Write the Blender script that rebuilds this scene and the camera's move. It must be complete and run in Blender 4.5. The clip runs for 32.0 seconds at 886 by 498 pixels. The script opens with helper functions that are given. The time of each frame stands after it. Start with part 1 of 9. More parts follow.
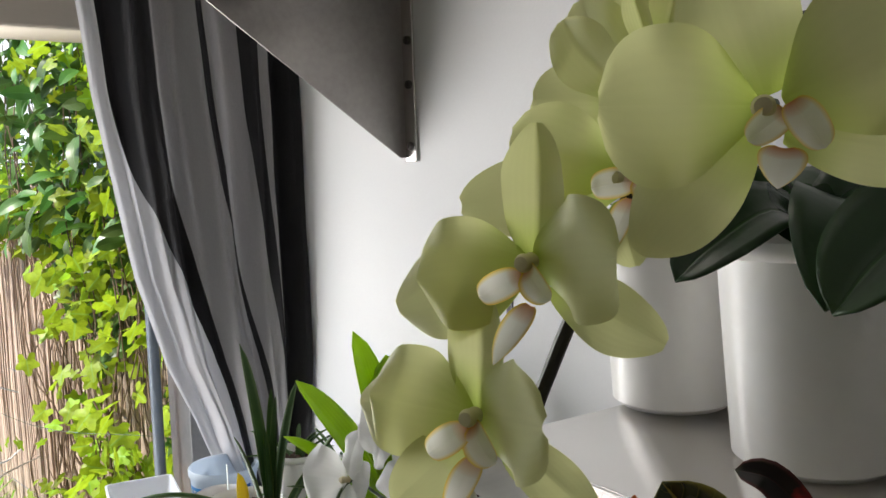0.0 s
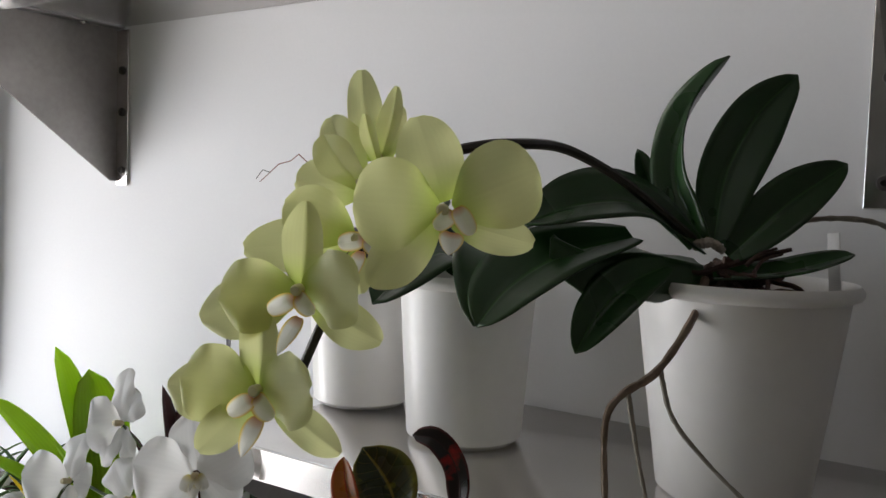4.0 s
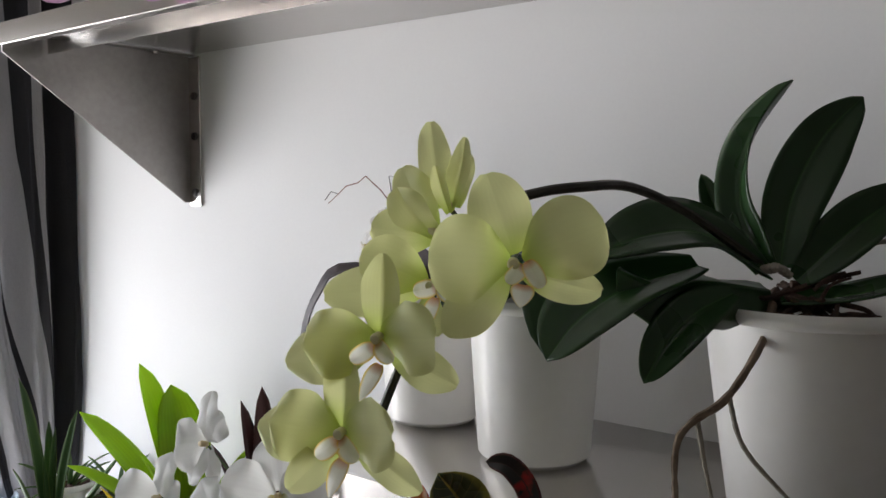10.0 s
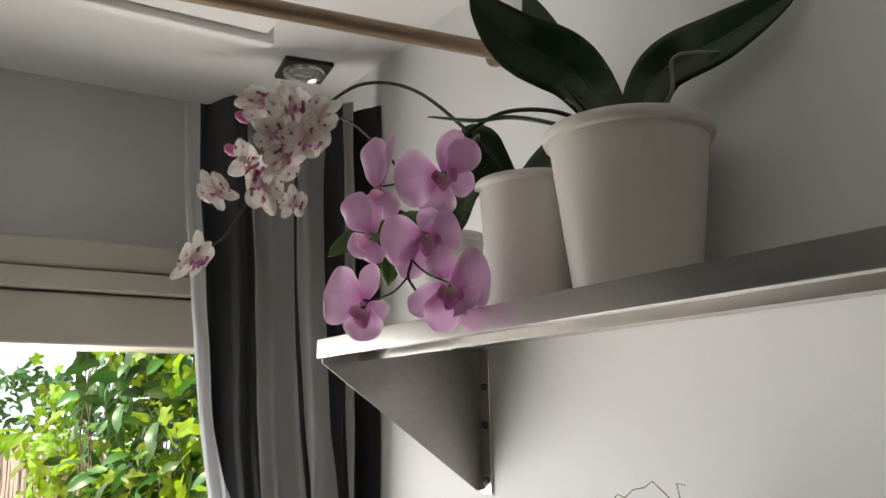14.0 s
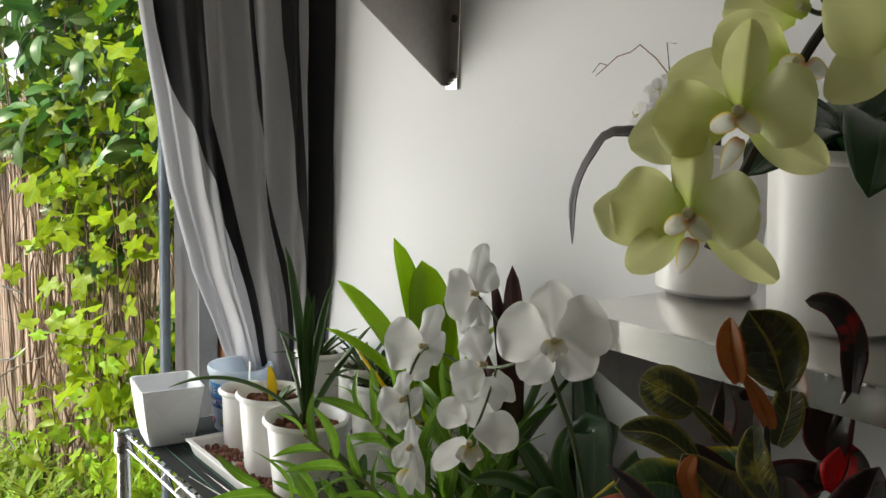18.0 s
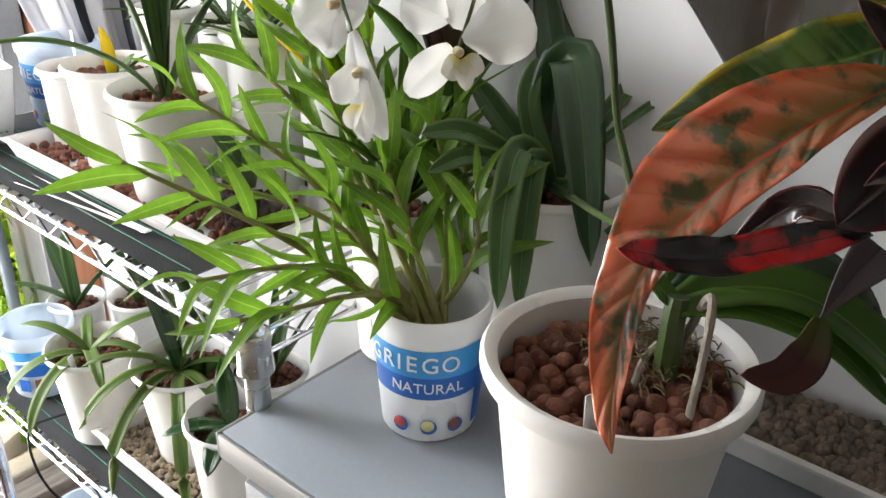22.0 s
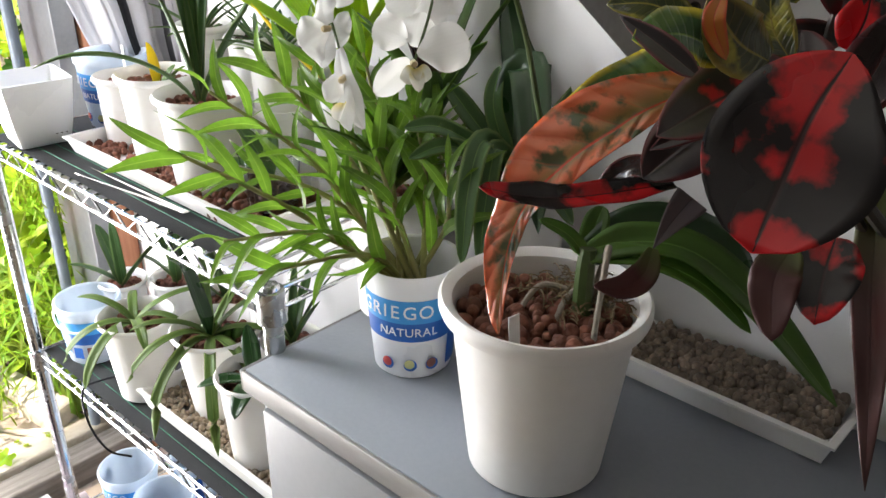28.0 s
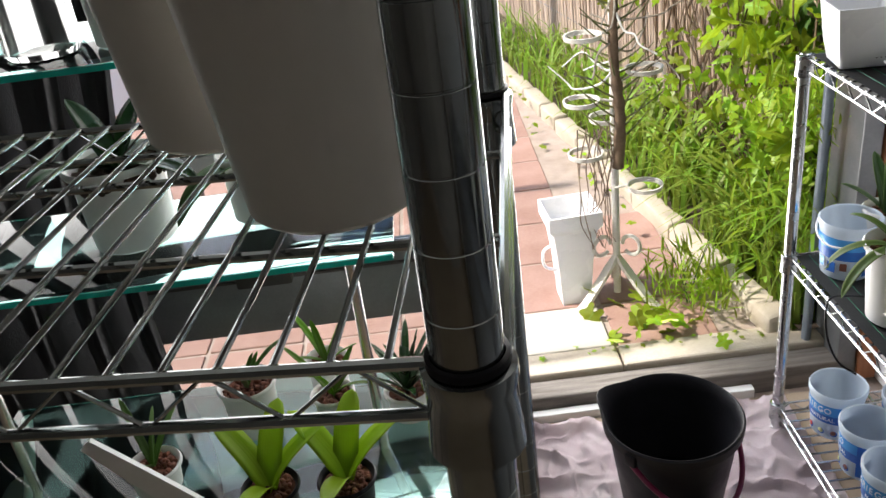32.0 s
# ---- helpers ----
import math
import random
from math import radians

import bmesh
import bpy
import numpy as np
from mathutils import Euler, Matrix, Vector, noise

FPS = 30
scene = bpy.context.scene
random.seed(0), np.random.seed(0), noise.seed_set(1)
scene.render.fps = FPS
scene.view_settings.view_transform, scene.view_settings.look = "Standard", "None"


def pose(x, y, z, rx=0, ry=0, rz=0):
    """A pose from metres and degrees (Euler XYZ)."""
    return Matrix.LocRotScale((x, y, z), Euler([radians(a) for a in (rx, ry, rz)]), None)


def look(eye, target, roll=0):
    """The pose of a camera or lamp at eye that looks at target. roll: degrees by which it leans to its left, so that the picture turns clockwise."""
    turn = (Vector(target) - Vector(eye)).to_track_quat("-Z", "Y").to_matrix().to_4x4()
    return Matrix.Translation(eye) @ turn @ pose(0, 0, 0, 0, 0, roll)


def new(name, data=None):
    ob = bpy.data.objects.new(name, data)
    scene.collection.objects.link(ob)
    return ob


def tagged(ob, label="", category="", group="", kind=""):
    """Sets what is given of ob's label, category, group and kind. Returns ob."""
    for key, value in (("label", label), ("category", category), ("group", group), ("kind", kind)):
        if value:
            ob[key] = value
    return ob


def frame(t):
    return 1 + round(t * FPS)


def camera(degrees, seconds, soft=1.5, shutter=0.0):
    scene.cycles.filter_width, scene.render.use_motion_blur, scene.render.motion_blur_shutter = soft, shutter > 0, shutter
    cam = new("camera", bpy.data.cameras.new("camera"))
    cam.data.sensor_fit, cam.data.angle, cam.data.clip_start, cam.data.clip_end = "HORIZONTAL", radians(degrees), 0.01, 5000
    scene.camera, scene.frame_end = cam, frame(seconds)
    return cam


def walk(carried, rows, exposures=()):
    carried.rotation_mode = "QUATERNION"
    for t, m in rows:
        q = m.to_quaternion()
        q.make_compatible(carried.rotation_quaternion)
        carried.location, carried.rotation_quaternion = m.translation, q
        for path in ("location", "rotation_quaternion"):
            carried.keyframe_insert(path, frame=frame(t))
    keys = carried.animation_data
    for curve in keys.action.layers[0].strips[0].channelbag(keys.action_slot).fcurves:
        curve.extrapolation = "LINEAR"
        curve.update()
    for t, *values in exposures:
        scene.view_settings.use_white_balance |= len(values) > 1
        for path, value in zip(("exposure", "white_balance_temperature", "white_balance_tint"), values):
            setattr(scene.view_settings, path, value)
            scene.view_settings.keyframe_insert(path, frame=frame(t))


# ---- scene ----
cam = camera(54.9, 32.0)
PATH = [
    (0, (0.286, 0.507, 1.608), (1.412, 2.151, 1.437), -1.9),
    (0.5, (0.26, 0.495, 1.6), (1.428, 2.109, 1.424), 0.3),
    (1, (0.23, 0.49, 1.609), (1.477, 2.042, 1.424), 1.4),
    (1.5, (0.203, 0.455, 1.614), (1.503, 1.964, 1.434), 2.3),
    (2, (0.194, 0.432, 1.62), (1.587, 1.857, 1.444), 2.6),
    (2.5, (0.174, 0.421, 1.625), (1.664, 1.744, 1.455), 2.8),
    (3, (0.158, 0.419, 1.626), (1.735, 1.639, 1.467), 2.6),
    (3.5, (0.148, 0.419, 1.628), (1.783, 1.562, 1.486), 2.4),
    (4, (0.152, 0.42, 1.628), (1.807, 1.536, 1.506), 1.9),
    (4.5, (0.147, 0.42, 1.627), (1.837, 1.483, 1.505), 1.6),
    (6.5, (0.152, 0.419, 1.627), (1.843, 1.479, 1.503), -0.1),
    (7, (0.147, 0.419, 1.622), (1.838, 1.48, 1.5), 0.2),
    (7.5, (0.144, 0.417, 1.624), (1.833, 1.481, 1.502), 0.3),
    (8, (0.147, 0.422, 1.623), (1.836, 1.486, 1.503), 0.6),
    (8.5, (0.144, 0.426, 1.622), (1.834, 1.489, 1.5), 0.8),
    (9, (0.131, 0.421, 1.627), (1.816, 1.492, 1.501), 0.9),
    (9.5, (0.123, 0.409, 1.654), (1.781, 1.52, 1.52), 0.8),
    (10, (0.134, 0.414, 1.657), (1.703, 1.645, 1.518), 0.2),
    (10.5, (0.156, 0.401, 1.682), (1.604, 1.774, 1.542), -1.5),
    (11, (0.1895, 0.380, 1.718), (1.511, 1.881, 1.7045), -0.9),
    (11.5, (0.172, 0.361, 1.717), (1.42, 1.915, 1.882), -0.9),
    (12, (0.189, 0.342, 1.739), (1.32, 1.974, 1.981), -1.1),
    (12.5, (0.187, 0.337, 1.74), (1.26, 1.99, 2.082), -1.6),
    (13, (0.184, 0.346, 1.747), (1.254, 1.993, 2.126), -1.8),
    (13.5, (0.158, 0.364, 1.757), (1.232, 2.006, 2.144), -1.3),
    (15.5, (0.069, 0.442, 1.696), (1.085, 2.126, 2.06), 0.3),
    (16, (0.064, 0.463, 1.678), (1.094, 2.144, 2.014), 0.1),
    (16.5, (0.052, 0.479, 1.65), (1.11, 2.156, 1.911), -0.4),
    (17, (0.102, 0.434, 1.634), (1.127, 2.15, 1.684), 1.2),
    (17.5, (0.112, 0.452, 1.607), (1.216, 2.115, 1.496), 0.9),
    (18, (0.093, 0.474, 1.566), (1.324, 2.026, 1.29), 2.1),
    (18.5, (0.07, 0.506, 1.536), (1.361, 1.985, 1.156), 2.5),
    (19, (0.071, 0.56, 1.502), (1.421, 1.961, 1.039), 2.8),
    (19.5, (0.103, 0.62, 1.461), (1.427, 1.999, 0.873), 1.4),
    (20, (0.152, 0.694, 1.42), (1.463, 2.018, 0.693), 0.4),
    (20.5, (0.174, 0.729, 1.397), (1.529, 1.953, 0.58), 1.2),
    (21, (0.191, 0.74, 1.394), (1.544, 1.917, 0.51), 1.6),
    (21.5, (0.202, 0.739, 1.396), (1.573, 1.886, 0.499), 1.6),
    (22, (0.199, 0.736, 1.399), (1.57, 1.881, 0.498), 1.4),
    (22.5, (0.198, 0.731, 1.403), (1.569, 1.875, 0.502), 1.3),
    (23, (0.207, 0.727, 1.408), (1.58, 1.871, 0.511), 1.2),
    (23.5, (0.214, 0.723, 1.412), (1.607, 1.845, 0.518), 1.6),
    (24, (0.21, 0.72, 1.416), (1.601, 1.843, 0.52), 1),
    (24.5, (0.211, 0.722, 1.416), (1.603, 1.84, 0.516), 0.9),
    (25, (0.213, 0.727, 1.412), (1.602, 1.847, 0.509), 1.1),
    (25.5, (0.209, 0.73, 1.409), (1.601, 1.846, 0.504), 1.4),
    (27.5, (0.143, 0.625, 1.436), (1.541, 1.751, 0.553), 2.1),
    (28, (0.096, 0.571, 1.449), (1.424, 1.775, 0.562), 0.5),
    (28.5, (0.049, 0.538, 1.457), (1.249, 1.894, 0.608), -1.9),
    (29, (-0.012, 0.531, 1.458), (0.997, 2.043, 0.625), -2.9),
    (29.5, (-0.052, 0.53, 1.455), (0.789, 2.141, 0.62), -3),
    (30, (-0.068, 0.52, 1.469), (0.592, 2.207, 0.62), -3.2),
    (30.5, (-0.073, 0.514, 1.471), (0.315, 2.28, 0.617), -5),
    (31, (-0.063, 0.509, 1.471), (0.11, 2.299, 0.595), -6.7),
    (31.5, (-0.083, 0.501, 1.481), (-0.016, 2.287, 0.583), -7.2),
    (32, (-0.117, 0.512, 1.473), (-0.14, 2.285, 0.549), -7.6),
]
EXPOSURE = [(0, 1.55, 6450, 10), (4, 1.66, 6250, 12), (6, 1.66, 6250, 12), (10, 1.68, 6250, 12), (12, 1.75, 6400, 10), (16, 1.48, 6850, 7), (18, 1.35, 6750, 6), (20, 2.1, 6550, 9), (22, 2.6, 6550, 11), (27, 2.68, 6550, 12), (28, 2.6, 6500, 12), (29, 1.70, 6550, 13), (30, 1.50, 6500, 12), (32, 1.28, 6500, 12)]
walk(cam, [(t, look(eye, target, roll)) for t, eye, target, roll in PATH], EXPOSURE)
# ---- light ----
world = bpy.data.worlds.new("sky")
scene.world = world
world.use_nodes = True
_sky = world.node_tree.nodes.new("ShaderNodeTexSky")
_sky.sky_type, _sky.sun_disc = "NISHITA", False
_sky.sun_elevation, _sky.sun_rotation = radians(50), radians(-90)
_bg = world.node_tree.nodes["Background"]
world.node_tree.links.new(_sky.outputs[0], _bg.inputs["Color"])
_bg.inputs["Strength"].default_value = 0.15
sun = new("sun", bpy.data.lights.new("sun", "SUN"))
sun.data.energy, sun.data.angle, sun.data.color = 3.0, radians(3), (1.0, 0.94, 0.84)
sun.matrix_world = look((-4.5, 3.2, 6.6), (0.6, 3.15, 0.5))


def sky_lamp(name, at, target, sx, sy, watts):
    lamp = new(name, bpy.data.lights.new(name, "AREA"))
    lamp.data.shape, lamp.data.size, lamp.data.size_y, lamp.data.energy = "RECTANGLE", sx, sy, watts
    lamp.data.color = (1.0, 0.985, 0.955)
    lamp.matrix_world = look(at, target)
    return lamp


# daylight through the open garden door and through the glazing beside it
sky_lamp("door_daylight", (0.20, 2.44, 1.02), (0.38, 0.0, 0.98), 0.56, 1.8, 11.0)
sky_lamp("window_daylight", (-0.80, 2.20, 1.0), (-0.80, 0.0, 0.95), 1.1, 1.4, 4.2)
# ---- materials ----
def node(nt, kind, **inputs):
    n = nt.nodes.new(kind)
    for k, v in inputs.items():
        n.inputs[k.replace("_", " ")].default_value = v
    return n


def mix(nt, fac, a, b):
    m = nt.nodes.new("ShaderNodeMix")
    m.data_type = "RGBA"
    for sock, v in ((m.inputs[0], fac), (m.inputs[6], a), (m.inputs[7], b)):
        if isinstance(v, bpy.types.NodeSocket):
            nt.links.new(v, sock)
        elif isinstance(v, tuple):
            sock.default_value = (*v, 1.0)
        else:
            sock.default_value = v
    return m.outputs[2]


def ramp(nt, value, lo, hi):
    r = nt.nodes.new("ShaderNodeMapRange")
    r.inputs[1].default_value, r.inputs[2].default_value = lo, hi
    nt.links.new(value, r.inputs[0])
    return r.outputs[0]


def math_node(nt, op, a, b=0.0):
    m = nt.nodes.new("ShaderNodeMath")
    m.operation = op
    for sock, v in zip(m.inputs, (a, b)):
        if isinstance(v, bpy.types.NodeSocket):
            nt.links.new(v, sock)
        else:
            sock.default_value = v
    return m.outputs[0]


def noise_fac(nt, scale, detail=3.0, coord="Object", stretch=None):
    c = nt.nodes.new("ShaderNodeTexCoord")
    n = nt.nodes.new("ShaderNodeTexNoise")
    n.inputs["Scale"].default_value, n.inputs["Detail"].default_value = scale, detail
    src = c.outputs[coord]
    if stretch:
        mp = nt.nodes.new("ShaderNodeMapping")
        mp.inputs["Scale"].default_value = stretch
        nt.links.new(src, mp.inputs[0])
        src = mp.outputs[0]
    nt.links.new(src, n.inputs["Vector"])
    return n.outputs["Fac"]


def material(name, color, rough=0.5, metal=0.0, dark=None, scale=6.0, fine=60.0, bump=0.05, trans=0.0, sub=0.0, stretch=None, vary=0.0, rough_var=0.12, spec=0.5, coat=0.0, island=0.0):
    """A surface with large stains, fine grain, and a bump of the same grain."""
    m = bpy.data.materials.new(name)
    m.use_nodes = True
    nt = m.node_tree
    b = nt.nodes["Principled BSDF"]
    dark = dark or tuple(c * 0.75 for c in color)
    big, small = noise_fac(nt, scale, 4, stretch=stretch), noise_fac(nt, fine, 3, stretch=stretch)
    fac = math_node(nt, "ADD", math_node(nt, "MULTIPLY", ramp(nt, big, 0.35, 0.7), 0.7), math_node(nt, "MULTIPLY", ramp(nt, small, 0.3, 0.7), 0.3))
    col = mix(nt, fac, color, dark)
    if vary:
        info = nt.nodes.new("ShaderNodeObjectInfo")
        hsv = nt.nodes.new("ShaderNodeHueSaturation")
        nt.links.new(math_node(nt, "ADD", math_node(nt, "MULTIPLY", info.outputs["Random"], 2 * vary), 1 - vary), hsv.inputs["Value"])
        nt.links.new(col, hsv.inputs["Color"])
        col = hsv.outputs[0]
    if island:
        geo = nt.nodes.new("ShaderNodeNewGeometry")
        hsv = nt.nodes.new("ShaderNodeHueSaturation")
        nt.links.new(math_node(nt, "ADD", math_node(nt, "MULTIPLY", geo.outputs["Random Per Island"], 2 * island), 1 - island), hsv.inputs["Value"])
        nt.links.new(col, hsv.inputs["Color"])
        col = hsv.outputs[0]
    nt.links.new(col, b.inputs["Base Color"])
    nt.links.new(ramp_out(nt, big, rough - rough_var, rough + rough_var), b.inputs["Roughness"])
    b.inputs["Metallic"].default_value = metal
    b.inputs["Specular IOR Level"].default_value = spec
    b.inputs["Coat Weight"].default_value = coat
    if bump:
        bp = node(nt, "ShaderNodeBump", Strength=bump * 4, Distance=0.002)
        nt.links.new(small, bp.inputs["Height"])
        nt.links.new(bp.outputs[0], b.inputs["Normal"])
    if trans:
        out = nt.nodes["Material Output"]
        tr = nt.nodes.new("ShaderNodeBsdfTranslucent")
        nt.links.new(col, tr.inputs["Color"])
        mx = nt.nodes.new("ShaderNodeMixShader")
        mx.inputs[0].default_value = trans
        nt.links.new(b.outputs[0], mx.inputs[1])
        nt.links.new(tr.outputs[0], mx.inputs[2])
        nt.links.new(mx.outputs[0], out.inputs["Surface"])
    if sub:
        b.inputs["Subsurface Weight"].default_value = sub
        b.inputs["Subsurface Radius"].default_value = (0.01, 0.01, 0.008)
    return m


def ramp_out(nt, value, lo, hi):
    r = nt.nodes.new("ShaderNodeMapRange")
    r.inputs[1].default_value, r.inputs[2].default_value, r.inputs[3].default_value, r.inputs[4].default_value = 0.3, 0.7, max(0.02, lo), min(1.0, hi)
    nt.links.new(value, r.inputs[0])
    return r.outputs[0]


def leaf_material(name, color, edge=None, rib=None, rough=0.35, trans=0.25, blotch=None, blotch_lo=0.45, blotch_hi=0.55, blotch_scale=14.0, veins=0.0, vein_n=9.0, base=None, vary=0.12, rib_w=0.06, stripes=0.0, centre=None, coat=0.0, island=0.0, ridge=1.0, mottle=0.72, base_end=0.5, vein_slope=0.22):
    """A leaf or petal: UV x runs across (0 to 1), y along. Midrib, edge, blotches, veins and a colour at its base."""
    m = bpy.data.materials.new(name)
    m.use_nodes = True
    nt = m.node_tree
    b = nt.nodes["Principled BSDF"]
    uv = nt.nodes.new("ShaderNodeUVMap")
    sep = nt.nodes.new("ShaderNodeSeparateXYZ")
    nt.links.new(uv.outputs[0], sep.inputs[0])
    across = math_node(nt, "ABSOLUTE", math_node(nt, "SUBTRACT", math_node(nt, "MULTIPLY", sep.outputs[0], 2.0), 1.0))
    along = sep.outputs[1]
    wob, grain = noise_fac(nt, 9.0, 3), noise_fac(nt, 120.0, 2)
    col = mix(nt, ramp(nt, wob, 0.3, 0.75), color, tuple(c * mottle for c in color))
    if base:
        col = mix(nt, ramp(nt, math_node(nt, "ADD", along, math_node(nt, "MULTIPLY", wob, 0.15)), base_end, base_end * 0.1), col, base)
    if centre:
        col = mix(nt, ramp(nt, math_node(nt, "ADD", across, math_node(nt, "MULTIPLY", wob, 0.5)), 0.75, 0.3), col, centre)
    if edge:
        col = mix(nt, ramp(nt, math_node(nt, "ADD", across, math_node(nt, "MULTIPLY", wob, 0.3)), 0.85, 1.15), col, edge)
    if blotch:
        bl = noise_fac(nt, blotch_scale, 5)
        col = mix(nt, ramp(nt, bl, blotch_lo, blotch_hi), col, blotch)
    if rib:
        col = mix(nt, ramp(nt, across, rib_w, rib_w * 0.4), col, rib)
    height = math_node(nt, "MULTIPLY", ramp(nt, across, 0.0, 0.08), ridge)
    if veins:
        ph = math_node(nt, "SUBTRACT", math_node(nt, "MULTIPLY", along, vein_n), math_node(nt, "MULTIPLY", across, vein_n * vein_slope))
        wave = math_node(nt, "ABSOLUTE", math_node(nt, "SINE", math_node(nt, "MULTIPLY", ph, math.pi)))
        if rib:
            col = mix(nt, math_node(nt, "MULTIPLY", ramp(nt, wave, 0.2, 0.0), veins), col, rib)
        height = math_node(nt, "ADD", height, math_node(nt, "MULTIPLY", ramp(nt, wave, 0.0, 0.6), 1.2))
    if stripes:
        st = math_node(nt, "SINE", math_node(nt, "MULTIPLY", sep.outputs[0], 70.0))
        col = mix(nt, math_node(nt, "MULTIPLY", ramp(nt, st, -1.0, 1.0), stripes), col, tuple(c * 0.7 for c in color))
        height = math_node(nt, "ADD", height, math_node(nt, "MULTIPLY", st, min(0.25, stripes * 0.7)))
    if vary:
        info = nt.nodes.new("ShaderNodeObjectInfo")
        hsv = nt.nodes.new("ShaderNodeHueSaturation")
        nt.links.new(math_node(nt, "ADD", math_node(nt, "MULTIPLY", info.outputs["Random"], 2 * vary), 1 - vary), hsv.inputs["Value"])
        nt.links.new(col, hsv.inputs["Color"])
        col = hsv.outputs[0]
    if island:
        geo = nt.nodes.new("ShaderNodeNewGeometry")
        hsv = nt.nodes.new("ShaderNodeHueSaturation")
        nt.links.new(math_node(nt, "ADD", math_node(nt, "MULTIPLY", geo.outputs["Random Per Island"], 2 * island), 1 - island), hsv.inputs["Value"])
        nt.links.new(math_node(nt, "ADD", math_node(nt, "MULTIPLY", geo.outputs["Random Per Island"], 0.05), 0.475), hsv.inputs["Hue"])
        nt.links.new(col, hsv.inputs["Color"])
        col = hsv.outputs[0]
    nt.links.new(col, b.inputs["Base Color"])
    nt.links.new(ramp_out(nt, wob, rough - 0.08, rough + 0.12), b.inputs["Roughness"])
    b.inputs["Coat Weight"].default_value = coat
    b.inputs["Coat Roughness"].default_value = 0.15
    bp = node(nt, "ShaderNodeBump", Strength=0.35, Distance=0.0015)
    nt.links.new(math_node(nt, "ADD", height, math_node(nt, "MULTIPLY", grain, 0.35)), bp.inputs["Height"])
    nt.links.new(bp.outputs[0], b.inputs["Normal"])
    out = nt.nodes["Material Output"]
    tr = nt.nodes.new("ShaderNodeBsdfTranslucent")
    nt.links.new(col, tr.inputs["Color"])
    mx = nt.nodes.new("ShaderNodeMixShader")
    mx.inputs[0].default_value = trans
    nt.links.new(b.outputs[0], mx.inputs[1])
    nt.links.new(tr.outputs[0], mx.inputs[2])
    nt.links.new(mx.outputs[0], out.inputs["Surface"])
    return m


def glass_material(name, color=(1, 1, 1), rough=0.0, ior=1.45):
    m = bpy.data.materials.new(name)
    m.use_nodes = True
    b = m.node_tree.nodes["Principled BSDF"]
    b.inputs["Base Color"].default_value = (*color, 1)
    b.inputs["Transmission Weight"].default_value = 1.0
    b.inputs["Roughness"].default_value, b.inputs["IOR"].default_value = rough, ior
    return m


WHITE_WALL = material("white_wall_paint", (0.80, 0.80, 0.80), 0.75, dark=(0.76, 0.76, 0.765), scale=2.5, fine=260, bump=0.025)
# end wall over the door: its shade is mixed into this grey
SHADED_END_WALL = material("grey_wall_paint", (0.62, 0.62, 0.63), 0.8, dark=(0.56, 0.56, 0.57), scale=3, fine=160, bump=0.06)
# dark colour for walls out of view, to keep bounce light low
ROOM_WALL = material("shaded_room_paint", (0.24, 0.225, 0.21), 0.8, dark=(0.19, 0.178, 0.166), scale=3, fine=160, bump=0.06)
CEILING = material("ceiling_paint", (0.80, 0.79, 0.78), 0.8, dark=(0.75, 0.74, 0.73), scale=2, fine=150, bump=0.04)
STEEL = material("brushed_steel", (0.78, 0.755, 0.73), 0.21, metal=1.0, dark=(0.74, 0.715, 0.69), scale=3, fine=60, bump=0.0015, stretch=(12, 0.8, 12), rough_var=0.02)
STEEL_DULL = material("dull_steel", (0.42, 0.40, 0.385), 0.42, metal=1.0, dark=(0.30, 0.285, 0.275), scale=6, fine=120, bump=0.03)
CHROME = material("chrome_wire", (0.58, 0.59, 0.60), 0.22, metal=1.0, dark=(0.44, 0.45, 0.46), scale=20, fine=200, bump=0.02)
CHROME_GREY = material("worn_chrome_tube", (0.40, 0.43, 0.43), 0.13, metal=1.0, dark=(0.30, 0.33, 0.33), scale=5, fine=160, bump=0.006, rough_var=0.05)
POT_WHITE = material("white_pot_plastic", (0.80, 0.79, 0.765), 0.38, dark=(0.74, 0.725, 0.70), scale=7, fine=90, bump=0.015, sub=0.15)
POT_CREAM = material("cream_pot_plastic", (0.72, 0.69, 0.64), 0.42, dark=(0.66, 0.63, 0.58), scale=7, fine=90, bump=0.015)
TUB_WHITE = material("white_tub_plastic", (0.82, 0.83, 0.84), 0.32, dark=(0.77, 0.78, 0.80), scale=8, fine=90, bump=0.01, sub=0.2)
TUB_CLEAR = material("milky_tub_plastic", (0.74, 0.80, 0.86), 0.3, dark=(0.68, 0.75, 0.83), scale=8, fine=90, bump=0.01, trans=0.45)
LABEL_BLUE = material("blue_print", (0.018, 0.13, 0.48), 0.35, dark=(0.012, 0.09, 0.38), scale=10, bump=0.0)
LABEL_LIGHT = material("light_blue_print", (0.05, 0.33, 0.70), 0.35, dark=(0.04, 0.26, 0.62), scale=10, bump=0.0)
LABEL_RED = material("red_print", (0.5, 0.06, 0.05), 0.4, bump=0.0)
LABEL_YELLOW = material("green_yellow_print", (0.55, 0.55, 0.25), 0.4, bump=0.0)
LABEL_BROWN = material("brown_print", (0.20, 0.07, 0.05), 0.4, bump=0.0)
INK_WHITE = material("white_print", (0.85, 0.86, 0.88), 0.4, bump=0.0)
CLAY = material("clay_pellets", (0.185, 0.066, 0.036), 0.85, dark=(0.085, 0.030, 0.018), scale=60, fine=300, bump=0.2, island=0.35)
GRAVEL_DARK = material("dark_pebbles", (0.25, 0.19, 0.135), 0.5, dark=(0.075, 0.056, 0.040), scale=45, fine=300, bump=0.15, island=0.4)
